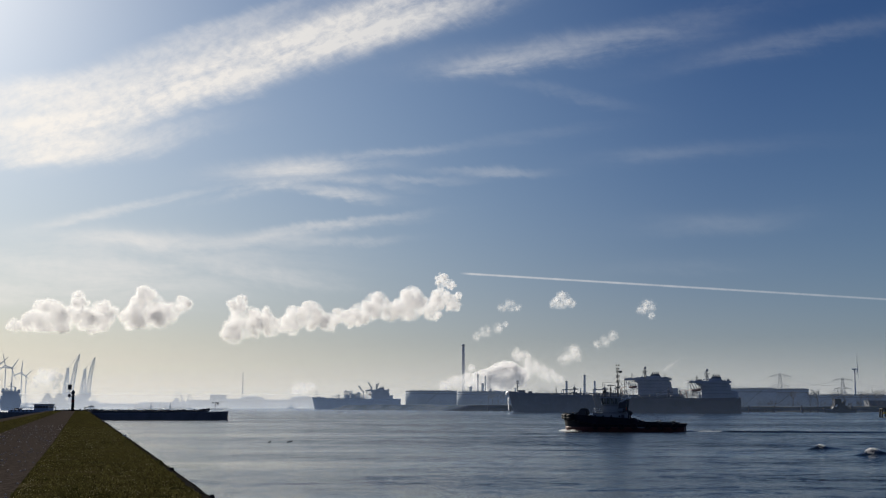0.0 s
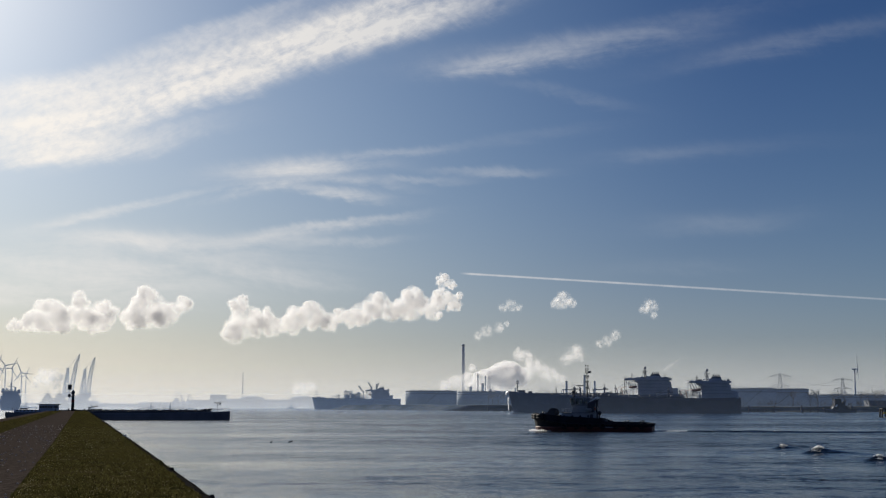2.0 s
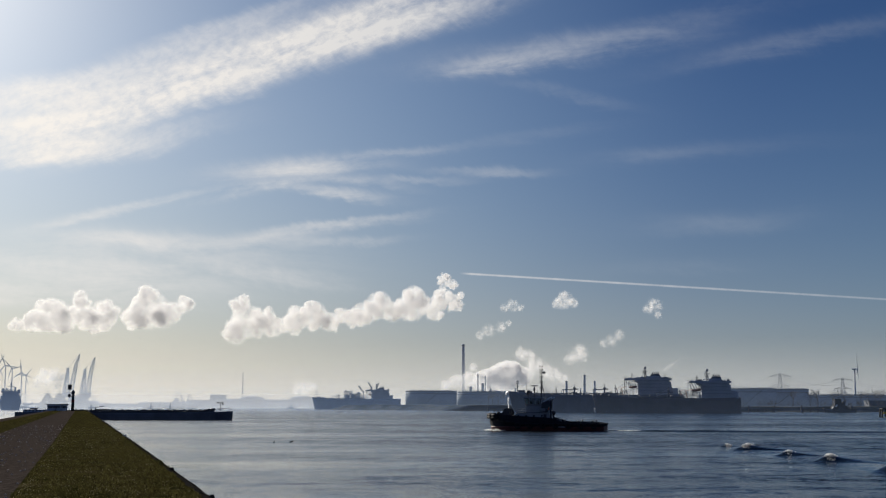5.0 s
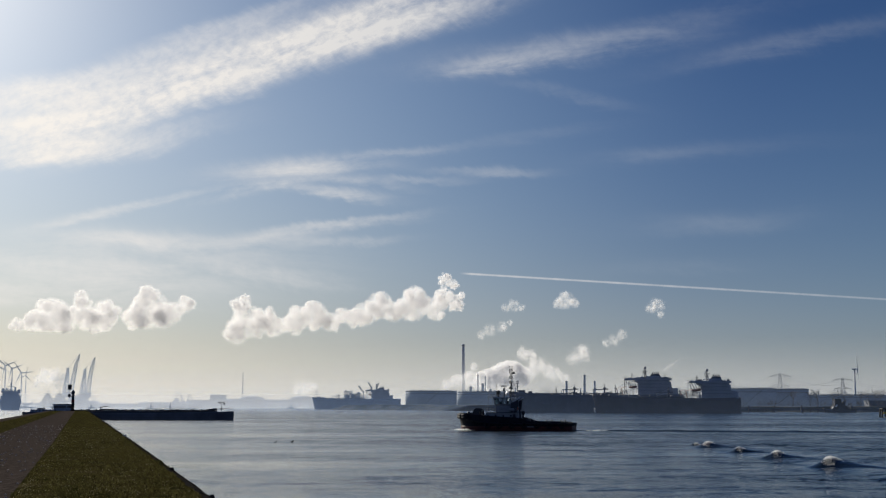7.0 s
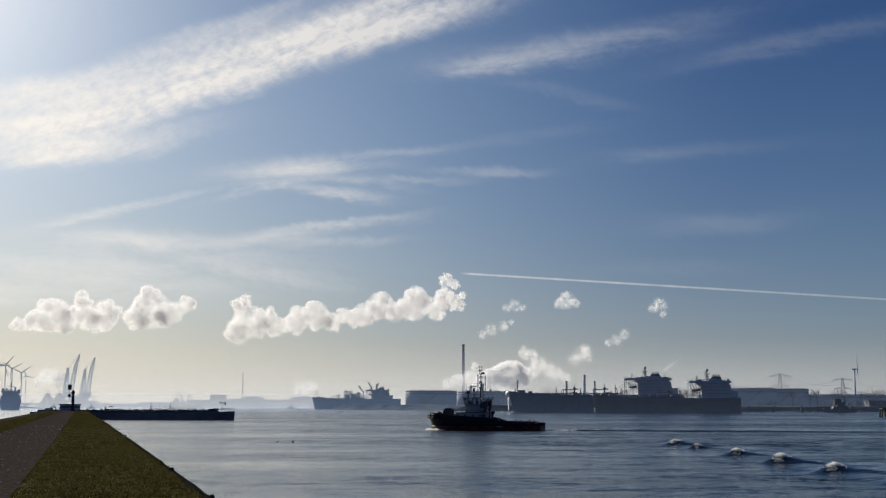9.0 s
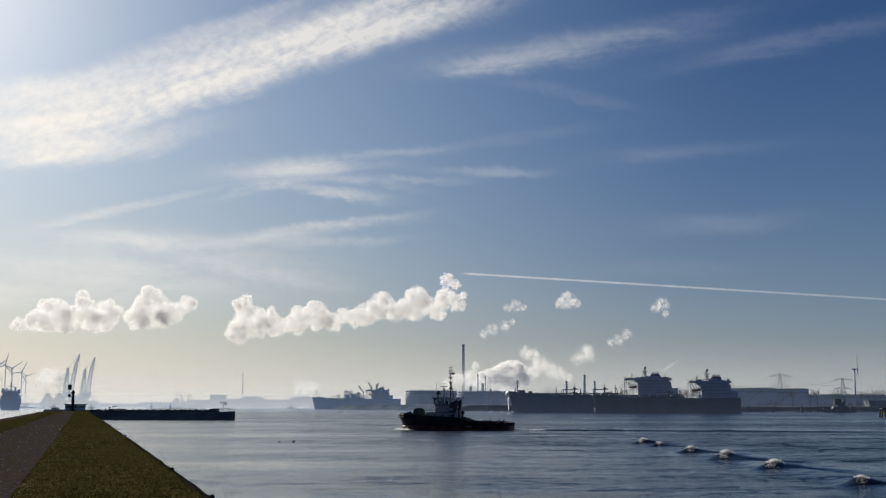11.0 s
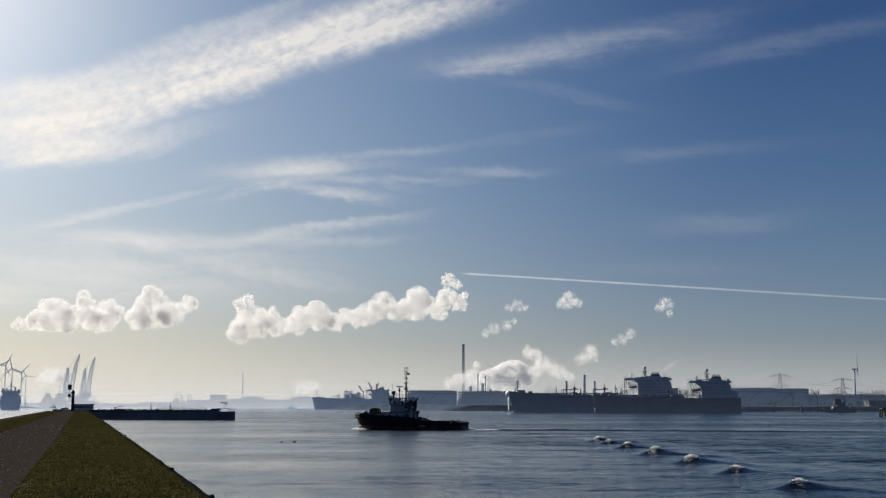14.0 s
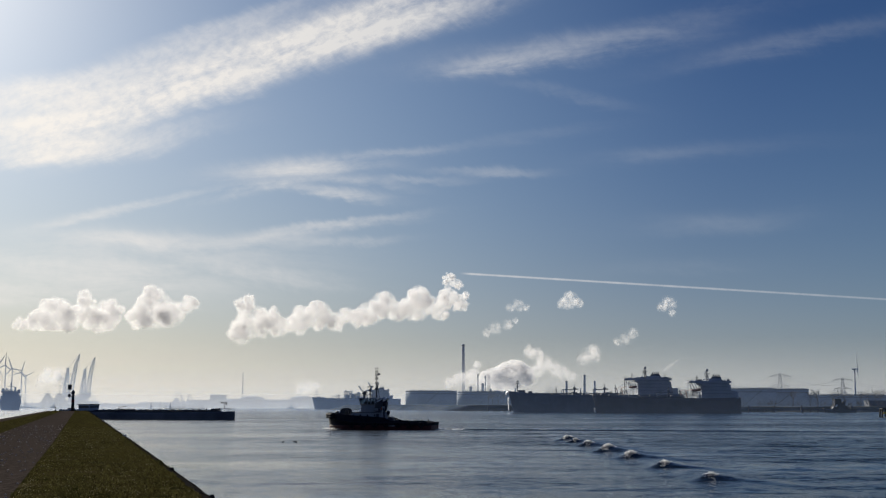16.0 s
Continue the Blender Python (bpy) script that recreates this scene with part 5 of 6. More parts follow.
def topsides():
    """Frames, masts and derricks before the far tanker's house."""
    for x, w, h in ((13, 12, 13), (3, 6, 9), (-4, 5, 11)):
        bm = B()
        for i in range(4):
            for y in (-5, 5):
                rod(bm, (x - w / 2 + w * i / 3, y, 16), (x - w / 2 + w * i / 3, y, 16 + h), 0.5, n=5)
        for k in range(3):
            box(bm, x, 0, 16 + h * (k + 1) / 3, w, 10, 0.8)
        box(bm, x + 1, 0, 16 + h * 0.3, w * 0.6, 8, h * 0.5)
        part("deck_module", bm, SHIP_FAR, SHIP_C, "open steel frame module on deck")
    for x, z, tip in ((-12, 30, (-4, 0, 38)), (-26, 36, (-20, 0, 44)), (-33, 36, (-38, 0, 43)), (8, 26, (18, 0, 31))):
        part("derrick", lattice(rods(((x, 0, 16), (x, 0, z), 0.8, 0.6, 6)), (x, 0, z - 2), tip, 2.0, 1.0, 5, 0.3), SHIP_FAR, SHIP_C)



def lattice(bm, a, b, w0, w1, bays, r):
    """A square lattice boom from a to b."""
    a, b = Vector(a), Vector(b)
    w = (b - a).normalized()
    u = Vector((0, 1, 0)).cross(w).normalized()
    v = w.cross(u)
    rings = []
    for i in range(bays + 1):
        c, half = a.lerp(b, i / bays), (w0 + (w1 - w0) * i / bays) / 2
        rings.append([c + u * half * p + v * half * q for p, q in ((-1, -1), (1, -1), (1, 1), (-1, 1))])
    for i in range(bays):
        for j in range(4):
            rod(bm, rings[i][j], rings[i + 1][j], r, n=4, caps=False)
            rod(bm, rings[i][j], rings[i + 1][(j + 1) % 4], r * 0.6, n=4, caps=False)
            rod(bm, rings[i + 1][j], rings[i + 1][(j + 1) % 4], r * 0.6, n=4, caps=False)
    return bm


topsides()


def stern_ship():
    """A ship seen end-on, far off beside the turbines."""
    t = thing("cargo_ship", "distant ship seen end-on with stacked grey upperworks", "ship", pose(*at(-766, 1690), 0, 0, 109.4))
    part("hull", hull(95, 28, -1, 13.5, 2, 1, transom=0.95, n=20), SHIP_FAR, t)
    h = B()
    for i, (w, z0, z1) in enumerate(((25, 13, 17), (22, 17, 20), (19, 20, 23), (24, 23, 25.5))):
        block(h, -40, -22 - i * 2, w, w, z0, z1)
        rail(h, [(-40, -w / 2, z1), (-40, w / 2, z1)], 1.2, 3, 0.2)
    part("accommodation", h, SHIP_FAR, t)
    m = B()
    rod(m, (-30, 0, 25), (-30, 0, 38), 0.8, 0.4, 8), rod(m, (-30, -4, 32), (-30, 4, 32), 0.4, n=6), rod(m, (-34, 6, 25), (-34, 6, 30), 0.6, n=6), rod(m, (-34, -6, 25), (-34, -6, 31), 0.7, n=6)
    box(m, -30, 0, 35, 3, 3.4, 1.0)
    part("signal_mast", m, SHIP_FAR, t)
    rad = B()
    for y, z, r in ((10, 27.5, 1.9), (-10.5, 26.5, 1.7), (4, 28, 1.2), (-5, 30, 1.1)):
        ball(rad, (-32, y, z), r, 2), rod(rad, (-32, y, 22), (-32, y, z), 0.5, n=6)
    part("radome", rad, SHIP_FAR, t)
    rng = random.Random(12)
    cl = B()
    for i in range(22):
        y, x, h = rng.uniform(-11, 11), rng.uniform(-38, -24), rng.uniform(1, 4)
        box(cl, x, y, 15 + (1 - abs(y) / 14) * 9 + h / 2, 2.0, 2.0, h), rod(cl, (x, y, 16), (x, y, 22 + h + (1 - abs(y) / 14) * 6), 0.16, n=4)
    part("upperworks", cl, SHIP_FAR, t)
    part("deck_cargo", boxes((5, 0, 17, 40, 26, 5), (20, 3, 20, 12, 14, 4)), SHIP_FAR, t)


stern_ship()


def crane_vessel():
    d = 2850
    s = d / UNIT
    t = thing("crane_vessel", "heavy-lift crane vessel with two tall lattice booms, hazy", "ship", pose(*at(-645, d), 0, 0, 0))
    # the booms rise above the haze sheets, so their colour carries the haze
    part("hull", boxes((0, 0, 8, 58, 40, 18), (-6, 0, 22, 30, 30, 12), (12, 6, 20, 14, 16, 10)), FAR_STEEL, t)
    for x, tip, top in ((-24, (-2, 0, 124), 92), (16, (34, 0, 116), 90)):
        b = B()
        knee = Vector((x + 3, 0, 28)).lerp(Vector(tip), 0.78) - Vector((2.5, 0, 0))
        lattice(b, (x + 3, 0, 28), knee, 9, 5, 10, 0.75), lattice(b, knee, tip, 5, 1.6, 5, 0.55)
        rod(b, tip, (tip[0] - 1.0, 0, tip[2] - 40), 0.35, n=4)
        part("crane_boom", b, FAR_STEEL, t, "lattice boom with the paleness of haze in its colour")
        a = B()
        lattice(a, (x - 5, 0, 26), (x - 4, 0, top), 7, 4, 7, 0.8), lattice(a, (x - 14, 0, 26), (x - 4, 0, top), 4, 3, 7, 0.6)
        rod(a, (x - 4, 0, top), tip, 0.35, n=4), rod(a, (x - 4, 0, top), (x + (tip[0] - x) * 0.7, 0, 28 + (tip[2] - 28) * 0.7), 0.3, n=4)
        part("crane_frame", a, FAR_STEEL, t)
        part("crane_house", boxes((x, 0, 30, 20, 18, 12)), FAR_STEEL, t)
    dk = B()
    for x, h in ((-44, 22), (-52, 14), (36, 16), (46, 10)):
        box(dk, x, 0, h / 2, 14, 20, h), rod(dk, (x, 0, h), (x, 0, h + 14), 0.6, n=5)
    part("deckhouse", dk, FAR_STEEL, t)


crane_vessel()


def low_ship(b, d, label, flip=1):
    t = thing("work_ship", label, "ship", pose(*at(b, d), 0, 0, 0 if flip > 0 else 180))
    part("hull", hull(52, 14, -1, 9, 3, 2, n=16), SHIP_FAR, t)
    part("deckhouse", boxes((-14, 0, 14, 12, 10, 10), (-14, 0, 21, 8, 9, 5), (8, 0, 11, 12, 8, 5)), SHIP_FAR, t)
    g = B()
    lattice(g, (6, 0, 10), (-6, 0, 36), 3, 1.5, 6, 0.4), lattice(g, (10, 0, 10), (18, 0, 32), 3, 1.5, 6, 0.4), lattice(g, (18, 0, 32), (28, 0, 12), 1.5, 1.2, 5, 0.4)
    rod(g, (-14, 0, 23), (-14, 0, 34), 0.5, n=5), rod(g, (-6, 0, 36), (-14, 0, 24), 0.3, n=4), rod(g, (-6, 0, 36), (-20, 0, 40), 0.35, n=4)
    rng = random.Random(int(d + b))
    for i in range(16):
        x, h = rng.uniform(-22, 22), rng.uniform(2, 7)
        box(g, x, 0, 9 + h / 2, rng.uniform(1.5, 5), 6, h)
        if i % 3 == 0:
            rod(g, (x, 0, 9), (x, 0, 12 + h * 1.7), 0.3, n=4)
    part("derrick", g, SHIP_FAR, t)


low_ship(-462, 2900, "distant dredger with raised derricks")


def stepped_ship(b, d, w):
    """A ship seen nearly end-on, its decks stepping up to a mast."""
    t = thing("work_ship", "distant work ship with upperworks stepping up to a mast", "ship", pose(*at(b, d), 0, 0, 100))
    part("hull", hull(3 * w, w, -1, 10, 3, 1, transom=0.9, n=16), HULL_A, t)
    up = B()
    for i in range(5):
        block(up, -w * 0.9 + i, -w * 0.1, w * (0.86 - 0.16 * i), w * (0.82 - 0.16 * i), 10 + 4.2 * i, 13.9 + 4.2 * i)
        rail(up, [(-w * 0.9 + i, -w * (0.4 - 0.08 * i), 14 + 4.2 * i), (-w * 0.9 + i, w * (0.4 - 0.08 * i), 14 + 4.2 * i)], 1.1, 4, 0.12)
    part("accommodation", up, HULL_A, t)
    part("mast", rods(((-w * 0.5, 0, 30), (-w * 0.5, 0, 44), 0.7, 0.3), ((-w * 0.5, -3, 36), (-w * 0.5, 3, 36), 0.3), ((-w * 0.7, 5, 22), (-w * 0.7, 5, 33), 0.4, 0.2), ((-w * 0.7, -8, 18), (-w * 0.7, -8, 27), 0.4, 0.2)), HULL_A, t)
    part("deck_crane", rods(((w * 0.1, -6, 10), (w * 0.1, -6, 22), 0.8, 0.6), ((w * 0.1, -6, 21), (w * 0.2, 9, 26), 0.5, 0.3)), HULL_A, t)


stepped_ship(-698, 2560, 32), stepped_ship(-677, 2590, 38)


def small_boat(b, d, k=1.0):
    t = thing("small_boat", "small distant boat on the water", "boat", pose(*at(b, d), 0, 0, 170))
    part("hull", hull(12 * k, 4 * k, -0.5, 1.8 * k, 0.8, n=10), SHIP_DARK, t)
    part("cabin", boxes((-1 * k, 0, 2.6 * k, 4 * k, 2.6 * k, 2.0 * k, 0.85)), SHIP_PAINT, t)
    part("mast", rods(((-1 * k, 0, 3.5 * k), (-1 * k, 0, 6.5 * k), 0.12 * k)), SHIP_DARK, t)


small_boat(-269, 2300, 1.2), small_boat(-205, 2500, 1.0), small_boat(-622, 2400, 1.2)


def buoy(b, d):
    t = thing("channel_buoy", "conical channel buoy afloat", "buoy", pose(*at(b, d)))
    bm = rod(B(), (0, 0, -0.4), (0, 0, 1.4), 2.0, 1.9, 12)
    rod(bm, (0, 0, 1.4), (0, 0, 9.5), 2.0, 0.4, 10)
    part("float", bm, SHIP_DARK, t)
    part("topmark", ball(B(), (0, 0, 10), 0.9, 1), SHIP_DARK, t)


buoy(-483, 2050), buoy(-517, 2250), buoy(-623, 2150)


def moored_tug():
    t = thing("workboat", "dark harbour workboat with a tall bridge moored at a timber jetty", "boat", pose(*at(701, 1120), 0, 0, 182))
    part("hull", hull(29, 8.5, -0.8, 3.0, 1.6, n=18), TUG_BLACK, t)
    part("deckhouse", block(B(), -7, 7, 6.4, 6.0, 2.8, 6.0, 0.4, -0.8), TUG_BLACK, t)
    house = part("wheelhouse", block(block(B(), -3, 4.6, 5, 4.8, 6, 9.0), -1.6, 4.2, 4.4, 4.8, 9.0, 12.4, 0, 0.4), TUG_BLACK, t)
    pieces("window", boxes(*((-0.8 + 1.3 * i, y, 11.2, 0.9, 0.14, 1.0) for i in range(4) for y in (-2.36, 2.36))), PANE, house)
    part("mast", rods(((0.5, 0, 12.4), (0.5, 0, 22), 0.28, 0.12), ((0.5, -1.6, 16), (0.5, 1.6, 16), 0.14), ((-1.2, 0, 12.4), (0.5, 0, 18), 0.12), ((-0.6, 0, 19), (1.6, 0, 19), 0.12)), TUG_BLACK, t)
    part("funnel", block(B(), -5.4, -3.2, 2.4, 2.0, 6, 10.2, -0.2, -0.2), TUG_BLACK, t)
    part("fender", rods(((14.2, -1.5, 3.6), (14.2, 1.5, 3.6), 0.6)), RUBBER, t)
    part("after_gear", rods(((-9, 0, 3), (-9, 0, 8.5), 0.25, 0.2), ((-9, 0, 8), (-12, 0, 5.5), 0.18), ((-12.5, 0, 3), (-12.5, 0, 6), 0.3)), TUG_BLACK, t)
    # two white plates added and canted to the sun, only to make glints
    for x, z, r in ((7.2, 4.6, 0.9), (3.6, 6.2, 1.2)):
        bm = B()
        box(bm, 0, 0, 0, r * 1.6, r * 2.2, 0.12)
        bmesh.ops.rotate(bm, verts=bm.verts, cent=(0, 0, 0), matrix=Vector((0.77, 0.30, 0.57)).to_track_quat("Z", "Y").to_matrix())
        bmesh.ops.translate(bm, verts=bm.verts, vec=(x, 3.6, z))
        part("glint_plate", bm, GLINT_WHITE, t, "added white plate canted to make a sun glint")


moored_tug()


# ---- banks, tanks, stacks, turbines and the distance ----
def bank(name, label, b0, b1, d0, d1, top, mat, seed, rough=1.0, depth=120.0, step=10.0):
    """A long mound of land from bearing b0 to b1, its foot at range d0 (at b0) to d1 (at b1)."""
    p0, p1 = at(b0, d0), at(b1, d1)
    n = max(4, int((p1 - p0).length / step))
    prof = ((-8, -1.0, 0), (0, 0.6, 0), (top * 1.1, top * 0.55, 0.3), (top * 1.9, top, 1), (depth * 0.5, top, 1), (depth, top, 1), (depth + 4, -1, 0))
    v, f = [], []
    out = Vector((-(p1 - p0).y, (p1 - p0).x, 0)).normalized()
    if out.y < 0:
        out = -out
    for i in range(n + 1):
        c = p0.lerp(p1, i / n)
        edge = min(1.0, i / 2, (n - i) / 2)
        for o, z, k in prof:
            z = z * (0.25 + 0.75 * edge) + k * rough * noise.noise(Vector((c.x * 0.03, o * 0.05, seed)))
            v.append(c + out * (o + 2.0 * noise.noise(Vector((c.x * 0.05, seed, o)))) + Vector((0, 0, z)))
    k = len(prof)
    f = [(j * k + i, (j + 1) * k + i, (j + 1) * k + i + 1, j * k + i + 1) for j in range(n) for i in range(k - 1)]
    ob = sheet_mesh(name, v, f, mat)
    return tagged(ob, label, "bank", kind="structure")


bank("bank_tanks", "low stone-faced bank before the tank farm", -205, 160, 1680, 1500, 7.0, BANK, 1)
bank("bank_tanks_front", "dark stone groyne before the tank farm", 6, 132, 1430, 1400, 6.5, BANK_STONE, 2, 0.5, 40)
bank("bank_east", "low bank with stone foot behind the moored ships", 150, 1000, 1230, 1170, 5.0, BANK, 3, 0.8, 300)
bank("bank_middle", "far low bank", -240, 30, 2850, 2500, 7.0, BANK, 4)
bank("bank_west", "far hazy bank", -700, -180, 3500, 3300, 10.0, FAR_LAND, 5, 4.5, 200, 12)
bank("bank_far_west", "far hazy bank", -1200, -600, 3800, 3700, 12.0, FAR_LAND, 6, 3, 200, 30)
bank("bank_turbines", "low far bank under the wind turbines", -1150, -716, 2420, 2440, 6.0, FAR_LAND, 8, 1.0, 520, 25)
bank("bank_far_east", "far bank under the pylons", 100, 1300, 2300, 2100, 8.0, BANK, 7, 2.5, 300, 25)


def oil_tank(b, d, R, h, z=5.0, mat=None, dome=0.0, label="large cylindrical oil storage tank, grey"):
    t = thing("oil_tank", label, "storage tank", pose(*at(b, d, z)), group="tank farm")
    bm = B()
    n = 48
    rod(bm, (0, 0, 0), (0, 0, h), R, R, n)
    part("shell", bm, mat or TANK_PAINT, t)
    rim = B()
    for zz in (0.97, 0.80):
        torus(rim, (0, 0, h * zz), (0, 0, 1), R + 0.3, 0.45, n, 4)
    torus(rim, (0, 0, h + 0.9), (0, 0, 1), R - 0.2, 0.14, n, 4)
    part("wind_girder", rim, TANK_TOP, t, "dark stiffening ring")
    if dome:
        dm = B()
        rings = [[dm.verts.new((R * math.cos(a) * math.cos(e), R * math.sin(a) * math.cos(e), h + dome * math.sin(e))) for a in (2 * math.pi * i / 32 for i in range(32))] for e in (0, 0.3, 0.6, 0.9, 1.2)]
        for p, q in zip(rings, rings[1:]):
            for i in range(32):
                dm.faces.new((p[i], p[(i + 1) % 32], q[(i + 1) % 32], q[i])).smooth = True
        dm.faces.new(rings[-1])
        part("dome_roof", dm, mat or TANK_PAINT, t)
    st = B()
    for i in range(14):
        a0, a1 = -1.9 + i * 0.05, -1.9 + (i + 1) * 0.05
        rod(st, ((R + 0.6) * math.cos(a0), (R + 0.6) * math.sin(a0), h * i / 14), ((R + 0.6) * math.cos(a1), (R + 0.6) * math.sin(a1), h * (i + 1) / 14), 0.35, n=4)
    part("stair", st, TANK_TOP, t)
    return t


oil_tank(-21, 1720, 36, 21.5), oil_tank(73, 1760, 39, 21.0), oil_tank(128, 1900, 30, 18)
for b, d, R, h in ((535, 1520, 38, 22.0), (590, 1560, 40, 22.0), (655, 1600, 38, 14.5), (712, 1620, 38, 14.5), (765, 1600, 36, 14.5), (820, 1640, 36, 14.5)):
    oil_tank(b, d, R, h)
for b in (-338, -250, -108 - 40):
    oil_tank(b, 3450, 36, 15, 8, FAR_LAND, 9, "distant domed storage tank, pale with haze")


def sheds():
    for b, d, w, dep, h in ((-398, 3400, 40, 30, 30), (-430, 3420, 60, 40, 16), (-300, 3450, 260, 60, 17), (-205, 3380, 110, 60, 17), (-372, 3400, 60, 40, 19), (-508, 3450, 90, 40, 10), (778, 1320, 34, 16, 7)):
        far = d > 2000
        t = thing("warehouse", "low flat-roofed harbour shed" if not far else "distant harbour building coloured pale like haze", "building", pose(*at(b, d, 4.0)))
        part("wall", boxes((0, 0, h / 2, w, dep, h)), FAR_LAND if far else SHIP_DARK, t)
        part("roof", boxes((0, 0, h + 0.3, w + 1, dep + 1, 0.6)), FAR_LAND if far else TANK_TOP, t)
        if not far:
            dr = B()
            for i in range(int(w / 9)):
                box(dr, -w / 2 + 5 + i * 9, -dep / 2 - 0.05, 2.2, 4, 0.2, 4.4)
            pieces("door", dr, TANK_TOP, t)


sheds()


def stack(b, d, h, r, label, mat=STACK):
    t = thing("chimney_stack", label, "chimney", pose(*at(b, d, 4.0)))
    part("shaft", rods(((0, 0, 0), (0, 0, h), r * 1.25, r * 0.9, 20)), mat, t)
    rg = B()
    for z in (0.35, 0.7, 0.985):
        torus(rg, (0, 0, h * z), (0, 0, 1), r * 1.12, r * 0.12, 20, 4)
    part("platform", rg, TANK_TOP, t)
    part("ladder", rods(((0, -r * 1.3, 0), (0, -r * 1.0, h), 0.18, 0.18, 4)), TANK_TOP, t)


stack(36, 2700, 136, 3.3, "tall slender grey concrete chimney")
stack(219, 1500, 32, 1.4, "steel flare stack on the tank terminal"), stack(251, 1520, 40, 1.5, "steel stack on the tank terminal"), stack(269, 1540, 33, 1.3, "thin steel stack on the terminal"), stack(244, 1560, 24, 0.8, "thin vent pipe on the terminal")
stack(-355, 3300, 90, 1.1, "very thin pale mast far off", FAR_STEEL)
stack(665, 1540, 18, 0.9, "short white pipe stack by the tanks", FAR_STEEL)


def refinery():
    t = thing("refinery_columns", "cluster of slim distillation columns", "refinery", pose(*at(62, 2350, 4)))
    for x, h, r in ((0, 62, 1.0), (9, 44, 2.6), (-14, 38, 3.0), (24, 34, 2.0), (14, 58, 0.9), (-26, 30, 3.4), (36, 30, 2.6), (60, 28, 3.0), (72, 36, 1.4)):
        c = part("column", rods(((x, 0, 0), (x, 0, h), r, r, 12)), TANK_PAINT, t)
        pl = B()
        for z in (0.4, 0.7, 0.95):
            torus(pl, (x, 0, h * z), (0, 0, 1), r + 0.7, 0.4, 12, 4)
        part("platform", pl, TANK_TOP, c)
    part("pipe_rack", boxes((10, 4, 9, 110, 8, 3), (10, 4, 15, 90, 6, 2)), TANK_TOP, t)


refinery()


def turbine(b, d, hub, blade, phase, label, mat, yaw=0):
    t = thing("wind_turbine", label, "wind turbine", pose(*at(b, d, 6.0), 0, 0, yaw))
    part("tower", rods(((0, 0, 0), (0, 0, hub), blade * 0.06, blade * 0.035, 16)), mat, t)
    nb = box(B(), 0, 0.5, hub + 0.4, blade * 0.08, blade * 0.26, blade * 0.09, 1, 0, blade * 0.015)
    part("nacelle", nb, mat, t)
    rotor = new("rotor")
    rotor.parent = t
    rotor.matrix_basis = pose(0, -blade * 0.16, hub + 0.4, 0, phase, 0)
    for i in range(3):
        bm = B()
        rows = []
        for j in range(9):
            s = j / 8
            c = blade * (0.055 + 0.05 * min(1, s * 5) * (1 - s) ** 0.7 - 0.045 * s)
            th = c * 0.28
            z = blade * s + 0.02
            rows.append([bm.verts.new(p) for p in ((-c * 0.4, -th * 0.3, z), (0, -th, z), (c * 0.75, 0, z), (0, th, z))])
        for p, q in zip(rows, rows[1:]):
            for k in range(4):
                bm.faces.new((p[k], p[(k + 1) % 4], q[(k + 1) % 4], q[k])).smooth = True
        bm.faces.new(rows[0][::-1]), bm.faces.new(rows[-1])
        bmesh.ops.rotate(bm, verts=bm.verts, cent=(0, 0, 0), matrix=Matrix.Rotation(radians(120 * i), 3, "Y"))
        part("blade", bm, mat, rotor)
    part("rotor_hub", ball(B(), (0, 0, 0), blade * 0.055, 2, (1, 1.4, 1)), mat, rotor)
    return t, rotor


TURBINES = []
for b, d, hub, blade, phase, rate in ((-777, 2600, 84, 28, -12, 46.0), (-765, 2650, 79, 28, 35, 56.6), (-748, 2700, 71, 29, 6, 45.6), (-740, 2900, 69, 23, 49, 46.0), (-790, 2500, 80, 28, 50, 44.0)):
    TURBINES.append((*turbine(b, d, hub, blade, phase, "hazy pale wind turbine with turning blades", FAR_STEEL), hub, blade, phase, rate))
TURBINES.append((*turbine(731, 1950, 57, 26, 8, "pale wind turbine behind the tanks, barely turning", TURBINE, 66), 57, 26, 8, -0.6))


def pylon(b, d, h):
    t = thing("power_pylon", "lattice steel power pylon with two crossarms", "pylon", pose(*at(b, d, 6.0)), group="power line pylons")
    bm = B()
    lattice(bm, (0, 0, 0), (0, 0, h), h * 0.22, h * 0.05, 9, 0.28)
    part("tower", bm, SHIP_DARK, t)
    for z, hw in ((0.62, 0.30), (0.93, 0.34)):
        a = B()
        for sgn in (1, -1):
            rod(a, (0, 0, h * z), (sgn * h * hw, 0, h * (z - 0.02)), 0.3, n=4), rod(a, (0, 0, h * (z + 0.07)), (sgn * h * hw, 0, h * (z - 0.02)), 0.25, n=4)
            for i in range(1, 5):
                rod(a, (sgn * h * hw * i / 5, 0, h * (z - 0.004 * i)), (sgn * h * hw * (i - 0.5) / 5, 0, h * (z + 0.07 - 0.08 * i / 5)), 0.16, n=4)
            for q in (0.45, 1.0):
                rod(a, (sgn * h * hw * q, 0, h * z), (sgn * h * hw * q, 0, h * (z - 0.07)), 0.22, n=4)
        part("crossarm", a, SHIP_DARK, t)
    return t


PYLONS = [(598, 2000, 52), (709, 1900, 43), (480, 2250, 46), (880, 1850, 42), (330, 2500, 46)]
for b, d, h in PYLONS:
    pylon(b, d, h)


